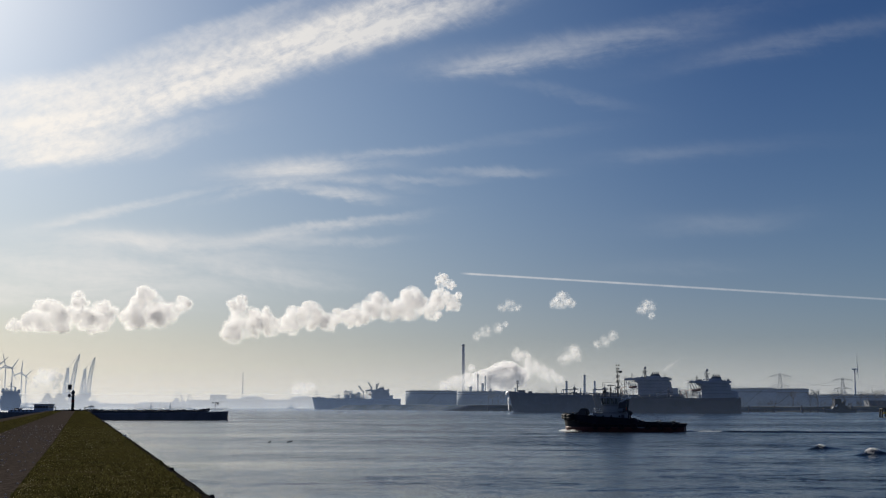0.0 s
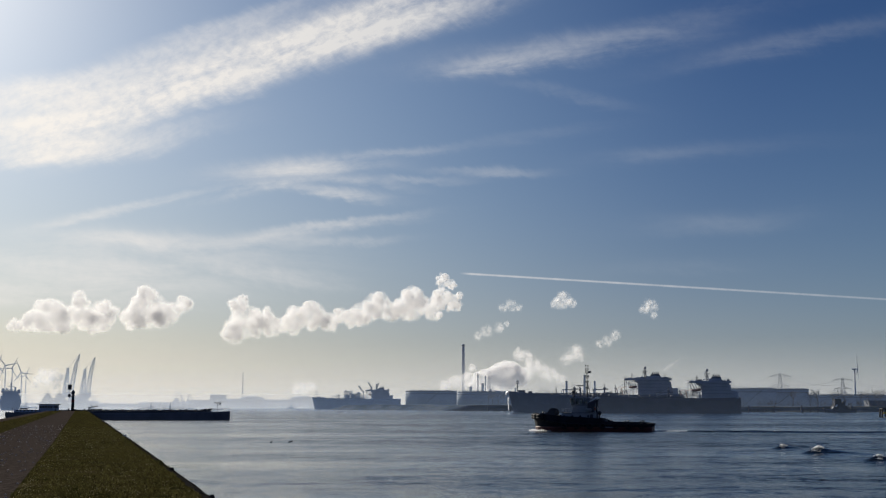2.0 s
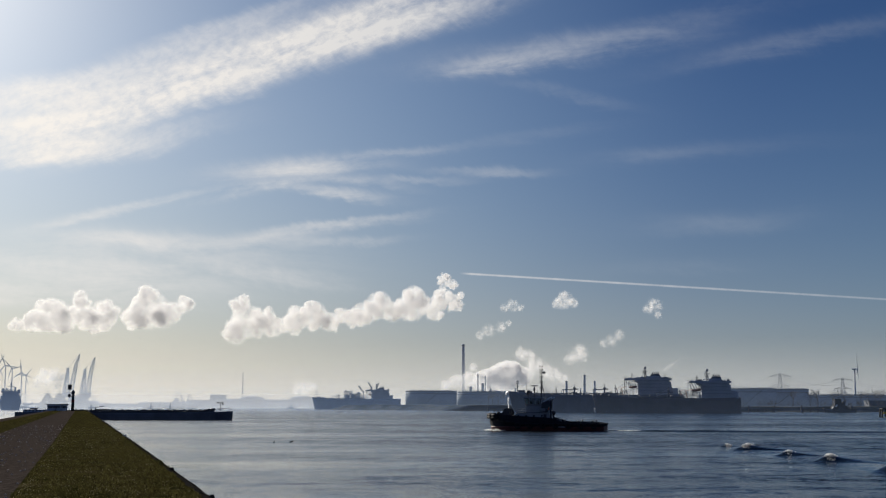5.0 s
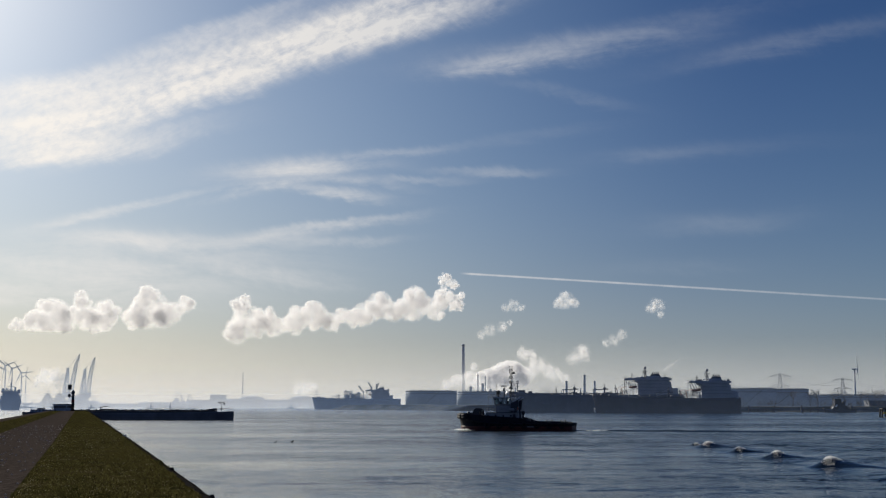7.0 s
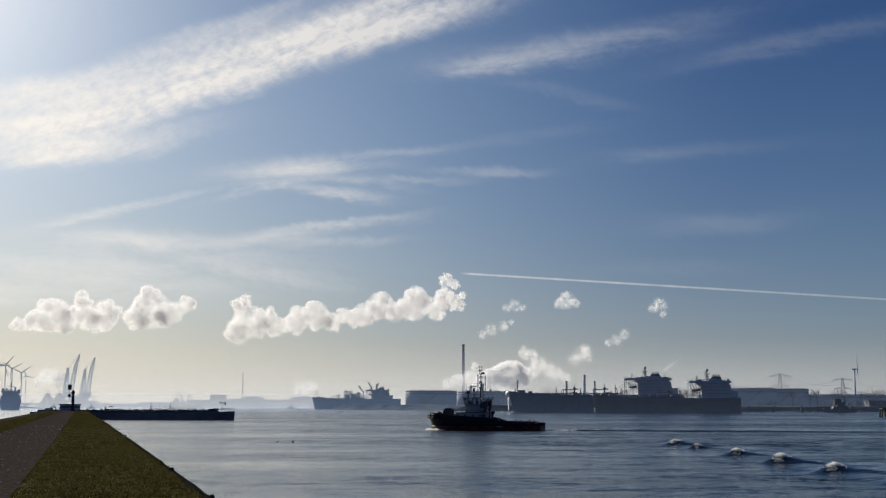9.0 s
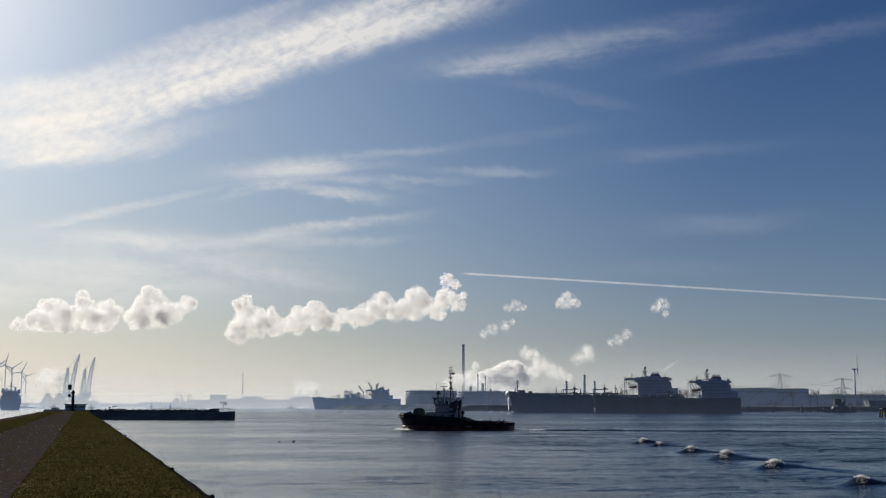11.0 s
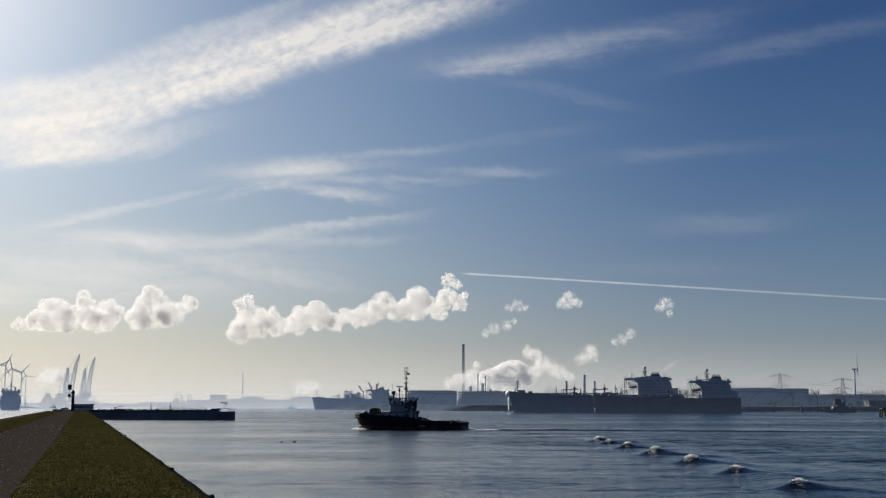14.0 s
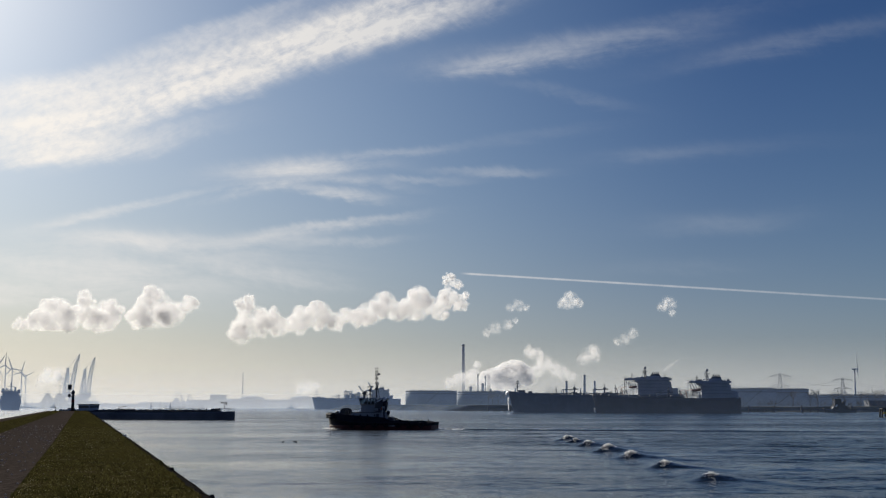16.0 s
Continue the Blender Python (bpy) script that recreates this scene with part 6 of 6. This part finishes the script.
def cables():
    order = sorted(PYLONS)
    for (b0, d0, h0), (b1, d1, h1) in zip(order, order[1:]):
        for z, hw in ((0.55, 0.30), (0.86, 0.34)):
            for sgn in (1, -1):
                bm = B()
                p, q = at(b0, d0, 6 + h0 * z) + Vector((sgn * h0 * hw, 0, 0)), at(b1, d1, 6 + h1 * z) + Vector((sgn * h1 * hw, 0, 0))
                prev = p
                for i in range(1, 15):
                    s = i / 14
                    c = p.lerp(q, s) - Vector((0, 0, 9.0 * 4 * s * (1 - s)))
                    rod(bm, prev, c, 0.13, n=4, caps=False)
                    prev = c
                ob = part("power_cable", bm, SHIP_DARK, None)
                tagged(ob, "sagging overhead power cable between pylons", "cable", group="power cables")


cables()


def bare_tree(seed, h):
    rng = random.Random(seed)
    bm = B()

    def limb(p, w, length, r, depth):
        q = p + w * length
        rod(bm, p, q, r, r * 0.6, 5 if depth < 2 else 3, caps=False)
        if depth >= 4:
            return
        for i in range(4 if depth < 3 else 3):
            ww = (w + Vector((rng.gauss(0, 0.5), rng.gauss(0, 0.5), rng.gauss(0.1, 0.25)))).normalized()
            limb(p.lerp(q, rng.uniform(0.55, 1.0)), ww, length * rng.uniform(0.5, 0.78), r * 0.55, depth + 1)

    limb(Vector((0, 0, 0)), Vector((0, 0, 1)), h * 0.36, h * 0.017, 0)
    return bm


def trees():
    rng = random.Random(5)
    kinds = []
    for i in range(3):
        t = thing("tree", "leafless winter tree on the bank", "tree", group="bare trees")
        part("trunk", bare_tree(20 + i, 27), BARK, t)
        kinds.append(t)
    spots = [(424, 1400), (434, 1410), (444, 1390), (415, 1420), (452, 1430), (620, 1380), (650, 1380), (664, 1390), (740, 1390), (752, 1400), (765, 1395), (690, 1410), (712, 1400), (775, 1390), (88, 1580), (98, 1590), (106, 1575), (80, 1600), (230, 1350), (320, 1380), (300, 1400)]
    for i, (b, d) in enumerate(spots):
        m = pose(*at(b, d, 4.4), 0, 0, rng.uniform(0, 360))
        if i < 3:
            kinds[i].matrix_basis = m
        else:
            copy_thing(kinds[i % 3], m)
    # low scrub along the banks
    for i in range(46):
        b, d = (rng.uniform(545, 790), rng.uniform(1215, 1330)) if i < 32 else (rng.uniform(60, 135), rng.uniform(1545, 1600))
        copy_thing(kinds[i % 3], pose(*at(b, d, 3.6), 0, 0, rng.uniform(0, 360)) @ Matrix.Scale(rng.uniform(0.22, 0.42), 4))


trees()


def jetty(b0, b1, d, z=3.0):
    t = thing("timber_jetty", "dark low timber jetty on piles", "jetty", pose(*at((b0 + b1) / 2, d)))
    L = (b1 - b0) * d / UNIT
    part("deck", boxes((0, 0, z, L, 4, 0.7)), TIMBER, t)
    for i in range(int(L / 7)):
        x = -L / 2 + 2 + i * 7
        pieces("pile", rods(((x, -1.7, -1), (x, -1.7, z + 0.8), 0.4, 0.4, 8), ((x, 1.7, -1), (x, 1.7, z + 0.8), 0.4, 0.4, 8)), TIMBER, t)
    for x in (-L / 2, L / 4):
        part("mooring_post", rods(((x, -2.6, -1), (x, -2.6, 6.6), 0.7, 0.6, 10)), TIMBER, t)


jetty(633, 750, 1130), jetty(80, 132, 1350, 2.5), jetty(540, 600, 1150, 2.6)


def dolphin():
    d = 715.0
    t = thing("mooring_dolphin", "cluster of timber mooring piles with yellow band", "mooring dolphin", pose(*at(783, d)))
    for i in range(7):
        a = i * 0.9
        x, y = 2.6 * math.cos(a) + (2 if i > 3 else -1), 2.0 * math.sin(a)
        part("pile", rods(((x, y, -1), (x * 0.85, y * 0.85, 4.6), 0.5, 0.45, 10)), TIMBER, t)
    part("cap", boxes((0.5, 0, 4.7, 6.5, 5.0, 0.7)), TIMBER, t)
    part("band", boxes((-1.2, -2.6, 2.3, 2.4, 0.3, 1.1)), YELLOW, t, "yellow painted band")
    part("post", rods(((1.2, 0, 5), (1.2, 0, 14.2), 0.28, 0.2, 8)), TIMBER, t)
    part("signboard", boxes((1.6, 0, 13.0, 1.6, 0.2, 1.8)), TIMBER, t)


dolphin()


# ---- added see-through sheets that stand in for far haze: tinted shells, denser low down ----
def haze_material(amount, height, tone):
    mat = bpy.data.materials.new("haze_sheet")
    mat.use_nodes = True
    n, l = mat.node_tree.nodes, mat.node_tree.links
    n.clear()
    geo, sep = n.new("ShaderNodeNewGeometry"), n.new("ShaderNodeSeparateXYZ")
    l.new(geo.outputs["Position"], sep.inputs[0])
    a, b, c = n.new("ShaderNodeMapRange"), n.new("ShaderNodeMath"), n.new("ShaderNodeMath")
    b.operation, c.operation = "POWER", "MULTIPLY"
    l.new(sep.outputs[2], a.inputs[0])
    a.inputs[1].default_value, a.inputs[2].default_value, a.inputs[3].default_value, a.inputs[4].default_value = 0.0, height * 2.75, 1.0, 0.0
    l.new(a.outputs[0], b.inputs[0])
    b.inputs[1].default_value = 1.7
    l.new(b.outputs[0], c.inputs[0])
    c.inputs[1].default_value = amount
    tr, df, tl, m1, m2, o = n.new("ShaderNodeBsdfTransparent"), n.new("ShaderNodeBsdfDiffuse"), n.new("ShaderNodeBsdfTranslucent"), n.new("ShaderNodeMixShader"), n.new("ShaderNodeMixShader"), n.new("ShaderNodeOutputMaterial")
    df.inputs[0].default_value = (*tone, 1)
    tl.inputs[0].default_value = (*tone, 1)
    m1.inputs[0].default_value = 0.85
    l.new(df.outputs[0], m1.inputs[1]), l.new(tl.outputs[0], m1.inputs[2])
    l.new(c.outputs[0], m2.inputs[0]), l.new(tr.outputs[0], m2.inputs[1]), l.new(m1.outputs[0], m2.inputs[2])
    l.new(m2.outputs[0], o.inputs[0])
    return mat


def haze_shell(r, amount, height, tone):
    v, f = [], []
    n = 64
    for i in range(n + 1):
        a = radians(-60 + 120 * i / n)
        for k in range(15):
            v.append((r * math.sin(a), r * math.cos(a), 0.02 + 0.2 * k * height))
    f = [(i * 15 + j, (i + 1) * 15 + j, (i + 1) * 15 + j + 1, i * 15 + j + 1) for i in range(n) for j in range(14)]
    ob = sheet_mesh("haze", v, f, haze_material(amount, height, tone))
    tagged(ob, "added see-through sheet standing in for haze over the far water", "haze", kind="stuff")


# haze tint set by hand: bluer on near sheets, greyer on far ones
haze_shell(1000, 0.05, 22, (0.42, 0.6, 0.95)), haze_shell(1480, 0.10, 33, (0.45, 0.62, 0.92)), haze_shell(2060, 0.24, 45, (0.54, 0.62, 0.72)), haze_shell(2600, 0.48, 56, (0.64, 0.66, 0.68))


# ---- small things on the dike ----
def light_mast():
    p = dike_point(-1.82, 352, DIKE_Z - 0.06)
    t = thing("signal_post", "dark navigation light post with square boards at the dike's end", "signal post", Matrix.Translation(p))
    part("column", rods(((0, 0, 0), (0, 0, 4.7), 0.42, 0.36, 14)), STEEL_DARK, t)
    part("lantern", rod(rod(B(), (0, 0, 4.7), (0, 0, 5.3), 0.52, 0.46, 14), (0, 0, 5.3), (0, 0, 5.8), 0.46, 0.05, 14), STEEL_DARK, t)
    part("band", rods(((0, 0, 2.4), (0, 0, 3.1), 0.43, 0.43, 14)), LAMP_RED, t, "dull red band")
    part("board", boxes((-0.95, -0.1, 6.55, 1.0, 0.14, 1.35)), STEEL_DARK, t, "dark square signal board")
    part("board", boxes((-1.0, -0.1, 4.2, 0.75, 0.14, 0.7)), STEEL_DARK, t)
    part("bracket", rods(((-0.95, 0, 3.6), (-0.95, 0, 6.0), 0.07, 0.07, 6), ((-0.95, 0, 4.0), (0, 0, 4.0), 0.07, 0.07, 6), ((-0.95, 0, 5.0), (0, 0, 5.0), 0.06, 0.06, 6)), STEEL_DARK, t)
    part("plinth", boxes((0, 0, 0.15, 1.3, 1.3, 0.3, 0.92)), ROCK, t)


light_mast()


def bent_post():
    p = dike_point(-6.06, 338, DIKE_Z - 0.05)
    t = thing("bent_post", "bent dark post beside the path's end", "post", Matrix.Translation(p))
    part("shaft", rods(((0, 0, 0), (0.1, 0, 0.8), 0.12, 0.1, 8), ((0.1, 0, 0.75), (-0.25, 0, 1.5), 0.1, 0.07, 8)), STEEL_DARK, t)
    part("foot", boxes((0, 0, 0.1, 0.6, 0.6, 0.25, 0.8)), ROCK, t)


bent_post()


def path_rubble():
    rng = random.Random(8)
    bm = B()
    for i in range(520):
        o, s = rng.uniform(-4.4, -1.25), 16 + 90 * rng.random() ** 1.6
        p = dike_point(o, s, 5.265 + dike_relief(o, s) * 0.05)
        ball(bm, p, rng.uniform(0.012, 0.034), 1, (1.3, 1, 0.7), 0.3)
    ob = part("gravel", bm, material("pale_gravel", (0.62, 0.58, 0.52), 0.9, vary=0.4, scale=4), None)
    tagged(ob, "scattered pale gravel on the worn path", "gravel", kind="stuff")


path_rubble()


def edge_stones():
    """Rubble stones along the water edge of the crest."""
    rng = random.Random(3)
    shapes = []
    for i in range(8):
        bm = ball(B(), (0, 0, 0), 1.0, 1, (1.2, 0.9, 0.7), 0.55)
        for f in bm.faces:
            f.smooth = False
        me = bpy.data.meshes.new("edge_stone")
        bm.to_mesh(me), bm.free()
        me.materials.append(ROCK)
        shapes.append(me)
    parent = bpy.data.objects["ground"]
    for i in range(280):
        s = 17 + 75 * (i / 280) ** 1.25
        o = 2.24 + rng.gauss(0.03, 0.06)
        ob = new("edge_stone", shapes[i % 8])
        ob.parent = parent
        k = rng.uniform(0.02, 0.055) * (1.8 if rng.random() < 0.1 else 1)
        ob.matrix_basis = Matrix.LocRotScale(dike_point(o, s, 5.22 - 0.55 * max(0, o - 2.15) + k * 0.2), Euler((rng.uniform(0, 6), rng.uniform(0, 6), rng.uniform(0, 6))), (k * 1.3, k, k))
    bm = B()
    for i in range(420):
        s = 92 + 262 * (i / 420)
        o = 2.3 + rng.gauss(0.05, 0.07)
        ball(bm, dike_point(o, s, 5.2), rng.uniform(0.02, 0.05), 1, (1.2, 1, 0.8), 0.5)
    tagged(part("rubble_edge", bm, ROCK, parent), kind="stuff")


edge_stones()


def grass():
    rng = np.random.default_rng(4)
    rows = []
    for o0, o1, s0, s1, n in ((-1.12, 2.06, 17, 45, 80000), (-1.12, 2.06, 45, 110, 50000), (-1.12, 2.06, 110, 352, 20000), (-7.25, -4.55, 34, 110, 20000), (-7.25, -4.55, 110, 350, 14000)):
        o, s = rng.uniform(o0, o1, n), s0 + (s1 - s0) * rng.random(n) ** 1.3
        rows.append(np.stack([o, s, np.full(n, 1.0 + max(0, s0 - 40) / 90)], 1))
    r = np.concatenate(rows)
    clump = np.array([noise.noise(Vector((a * 1.4, b * 0.7, 3))) for a, b, _ in r])
    ragged = np.array([noise.noise(Vector((3.3, b * 0.9, 9))) for _, b, _ in r])
    fine = np.array([noise.noise(Vector((a * 5.0, b * 3.0, 8))) for a, b, _ in r])
    keep = (clump > -0.38) & (fine > -0.3) & ~((np.abs(r[:, 0] + 1.15) < 0.22 + 0.2 * ragged) & (rng.random(len(r)) < 0.6))
    r, clump = r[keep], clump[keep]
    n = len(r)
    base = np.array([dike_point(a, b, 5.28 + dike_relief(a, b)) for a, b, _ in r])
    h = (0.02 + 0.05 * rng.random(n) + 0.06 * np.clip(clump, 0, 1)) * r[:, 2] ** 0.7
    w = 0.011 * r[:, 2] * rng.uniform(0.6, 1.8, n)
    a = rng.uniform(0, 2 * np.pi, n)
    side = np.stack([np.cos(a), np.sin(a), np.zeros(n)], 1) * w[:, None]
    lean = rng.normal(0, 0.035, (n, 3)) * np.array([1, 1, 0]) * r[:, 2][:, None]
    up = np.array([0, 0, 1]) * h[:, None]
    v = np.stack([base - side, base + side, base + up + lean], 1).reshape(-1, 3)
    me = bpy.data.meshes.new("grass")
    me.vertices.add(3 * n)
    me.vertices.foreach_set("co", v.astype(np.float32).ravel())
    me.loops.add(3 * n)
    me.loops.foreach_set("vertex_index", np.arange(3 * n, dtype=np.int32))
    me.polygons.add(n)
    me.polygons.foreach_set("loop_start", np.arange(0, 3 * n, 3, dtype=np.int32))
    me.update(calc_edges=True)
    me.materials.append(BLADE)
    tagged(new("grass", me), "short winter grass with mossy clumps on the dike", "grass", kind="stuff")


grass()


def flecks():
    """Dry leaves and straws that catch the light, and darker tufts of weed."""
    rng = np.random.default_rng(14)
    n = 7500
    o, s = rng.uniform(-1.1, 2.0, n), 17 + 75 * rng.random(n) ** 1.7
    base = np.array([dike_point(a, b, 5.315 + dike_relief(a, b)) for a, b in zip(o, s)])
    r = rng.uniform(0.006, 0.017, n)[:, None]
    a = rng.normal(size=(n, 3)) * np.array([1, 1, 0.5])
    b = np.cross(a, rng.normal(size=(n, 3)))
    a, b = a / np.linalg.norm(a, axis=1)[:, None] * r * 1.5, b / np.linalg.norm(b, axis=1)[:, None] * r * 0.7
    v = np.stack([base - a, base + b, base + a], 1).reshape(-1, 3)
    ob = sheet_mesh("dry_straw", v.tolist(), [(3 * i, 3 * i + 1, 3 * i + 2) for i in range(n)], vapour("dry_straw", (0.42, 0.38, 0.24), 0.5, 1.0, 0.6))
    tagged(ob, "pale dry straws and leaf scraps in the grass", "litter", kind="stuff")
    v, f = [], []
    for i in range(260):
        o, s = rng.uniform(-1.2, 2.1), 17 + 70 * rng.random() ** 1.5
        if rng.random() < 0.35:
            o = rng.normal(2.0, 0.12)
        for k in range(18):
            p = dike_point(o + rng.normal(0, 0.05), s + rng.normal(0, 0.07), 5.28 + dike_relief(o, s))
            a, h, w = rng.uniform(0, 6.283), rng.uniform(0.03, 0.10), 0.008
            q = Vector((math.cos(a) * w, math.sin(a) * w, 0))
            v += [p - q, p + q, p + Vector((rng.normal(0, 0.03), rng.normal(0, 0.03), h))]
            f.append((len(v) - 3, len(v) - 2, len(v) - 1))
    ob = sheet_mesh("weed_tufts", v, f, vapour("weed", (0.05, 0.055, 0.018), 0.4, 1.0, 0.6))
    tagged(ob, "dark tufts of weed in the short grass", "weeds", kind="stuff")


flecks()


def bird(m, afloat=True):
    t = thing("waterbird", "small dark bird resting on the water" if afloat else "small white bird on the stone edge", "bird", m)
    mat = FEATHER if afloat else WHITE_FEATHER
    part("body", ball(B(), (0, 0, 0.09), 0.2, 2, (1.5, 0.8, 0.75)), mat, t)
    part("head", ball(ball(B(), (0.24, 0, 0.36), 0.085, 2), (0.2, 0, 0.24), 0.07, 2, (1, 1, 1.6)), mat, t)
    part("tail", block(B(), -0.46, -0.2, 0.16, 0.1, 0.12, 0.18, 0.05, 0), mat, t)
    part("beak", rods(((0.3, 0, 0.35), (0.4, 0, 0.34), 0.025, 0.008, 6)), STEEL_DARK, t)
    return t


BIRDS = [bird(pose(*at(-306, 229), 0, 0, 20)), bird(pose(*at(-273, 229), 0, 0, -10)), bird(pose(*at(-268, 232), 0, 0, 0))]
for b in BIRDS:
    b.scale = (0.75, 0.75, 0.75)
bird(Matrix.Translation(dike_point(2.2, 67, 5.27)) @ Matrix.Scale(0.3, 4), False)


# ---- what moves ----
def motions():
    way = [(t, pose(b * d / UNIT, d, 0, 0, 0, 180 - 15)) for t, b, d in ((0, 319, 325), (4, 210, 331.5), (8, 102, 338), (12, -5, 344.5), (16, -110, 351))]
    walk(TUG, way)
    walk(WAKE, way)
    # the barge: its bow creeps ahead while the stern swings away
    rows = []
    for t, b, turn in ((0, -380, 2.0), (3.5, -374, 6.5), (7.5, -369.5, 13.0), (9, -368.5, 15.5), (12, -367.5, 19.5), (16, -368, 25.0)):
        a = radians(turn)
        bow = at(b, 566)
        rows.append((t, pose(bow.x - 52.5 * math.cos(a), bow.y + 52.5 * math.sin(a), 0.3, 0, 0, -turn)))
    walk(BARGE, rows)
    # the wash: one long line of crests, moving left and slowly away
    line = ((0, 58.8), (3.5, 50.3), (7, 43.1), (9, 40.0), (12.5, 32.6), (14.5, 28.3), (16, 24.3))
    ys = ((192, 199, 210, 217, 226, 231, 235), (169, 183, 200, 212, 226, 234, 240), (142, 160, 179, 194, 211, 220, 226), (124, 142, 159, 168, 187, 199, 206),
          (104, 120, 137, 146, 164, 173, 181), (82, 98, 115, 126, 139, 149, 159), (58, 74, 90, 98, 114, 127, 135), (36, 52, 68, 76, 94, 105, 112))
    for c, y in zip(CRESTS, ys):
        # the foremost crest sinks back into the water as it runs out
        walk(c, [(t, pose(x, yy, -0.045 * t if c is CRESTS[0] else 0, 0, 0, 50)) for (t, x), yy in zip(line, y)])
    walk(SWELL, [(t, pose(x + 1.5, 62 + 2.2 * t, 0, 0, 0, -90)) for t, x in line])
    for c, drift, lift in ((cloud_far_left, 11, 2), (cloud_left, 12, 1), (cloud_long, 13, 0.5), (cloud_small, 14, 0), (cloud_wisp, 15, 0), (cloud_torn, 37, 5), (cloud_puff, 36, 4), (cloud_streak, 18, 6),
                           (steam_dark, 14, 2), (steam_low, 10, 6), (steam_tall, 22, 5), (steam_thin, 34, 0), (steam_left, 10, 2), (steam_mid, 8, 1), (funnel_smoke, 0, 0.3)):
        p = c.location.copy()
        s = p.y / UNIT
        walk(c, [(0, Matrix.Translation(p)), (16, Matrix.Translation(p + Vector((drift * s, 0, lift * s))))])
    for t, rotor, hub, blade, phase, rate in TURBINES:
        walk(rotor, [(i, pose(0, -blade * 0.16, hub + 0.4, 0, phase + rate * i, 0)) for i in range(17)])
    for b, (b0, b1) in zip(BIRDS, ((-306, -282), (-273, -259), (-268, -262))):
        p = b.matrix_basis.copy()
        q = Matrix.Translation(((b1 - b0) * 229 / UNIT, 0, 0)) @ p
        walk(b, [(0, p), (16, q)])


motions()
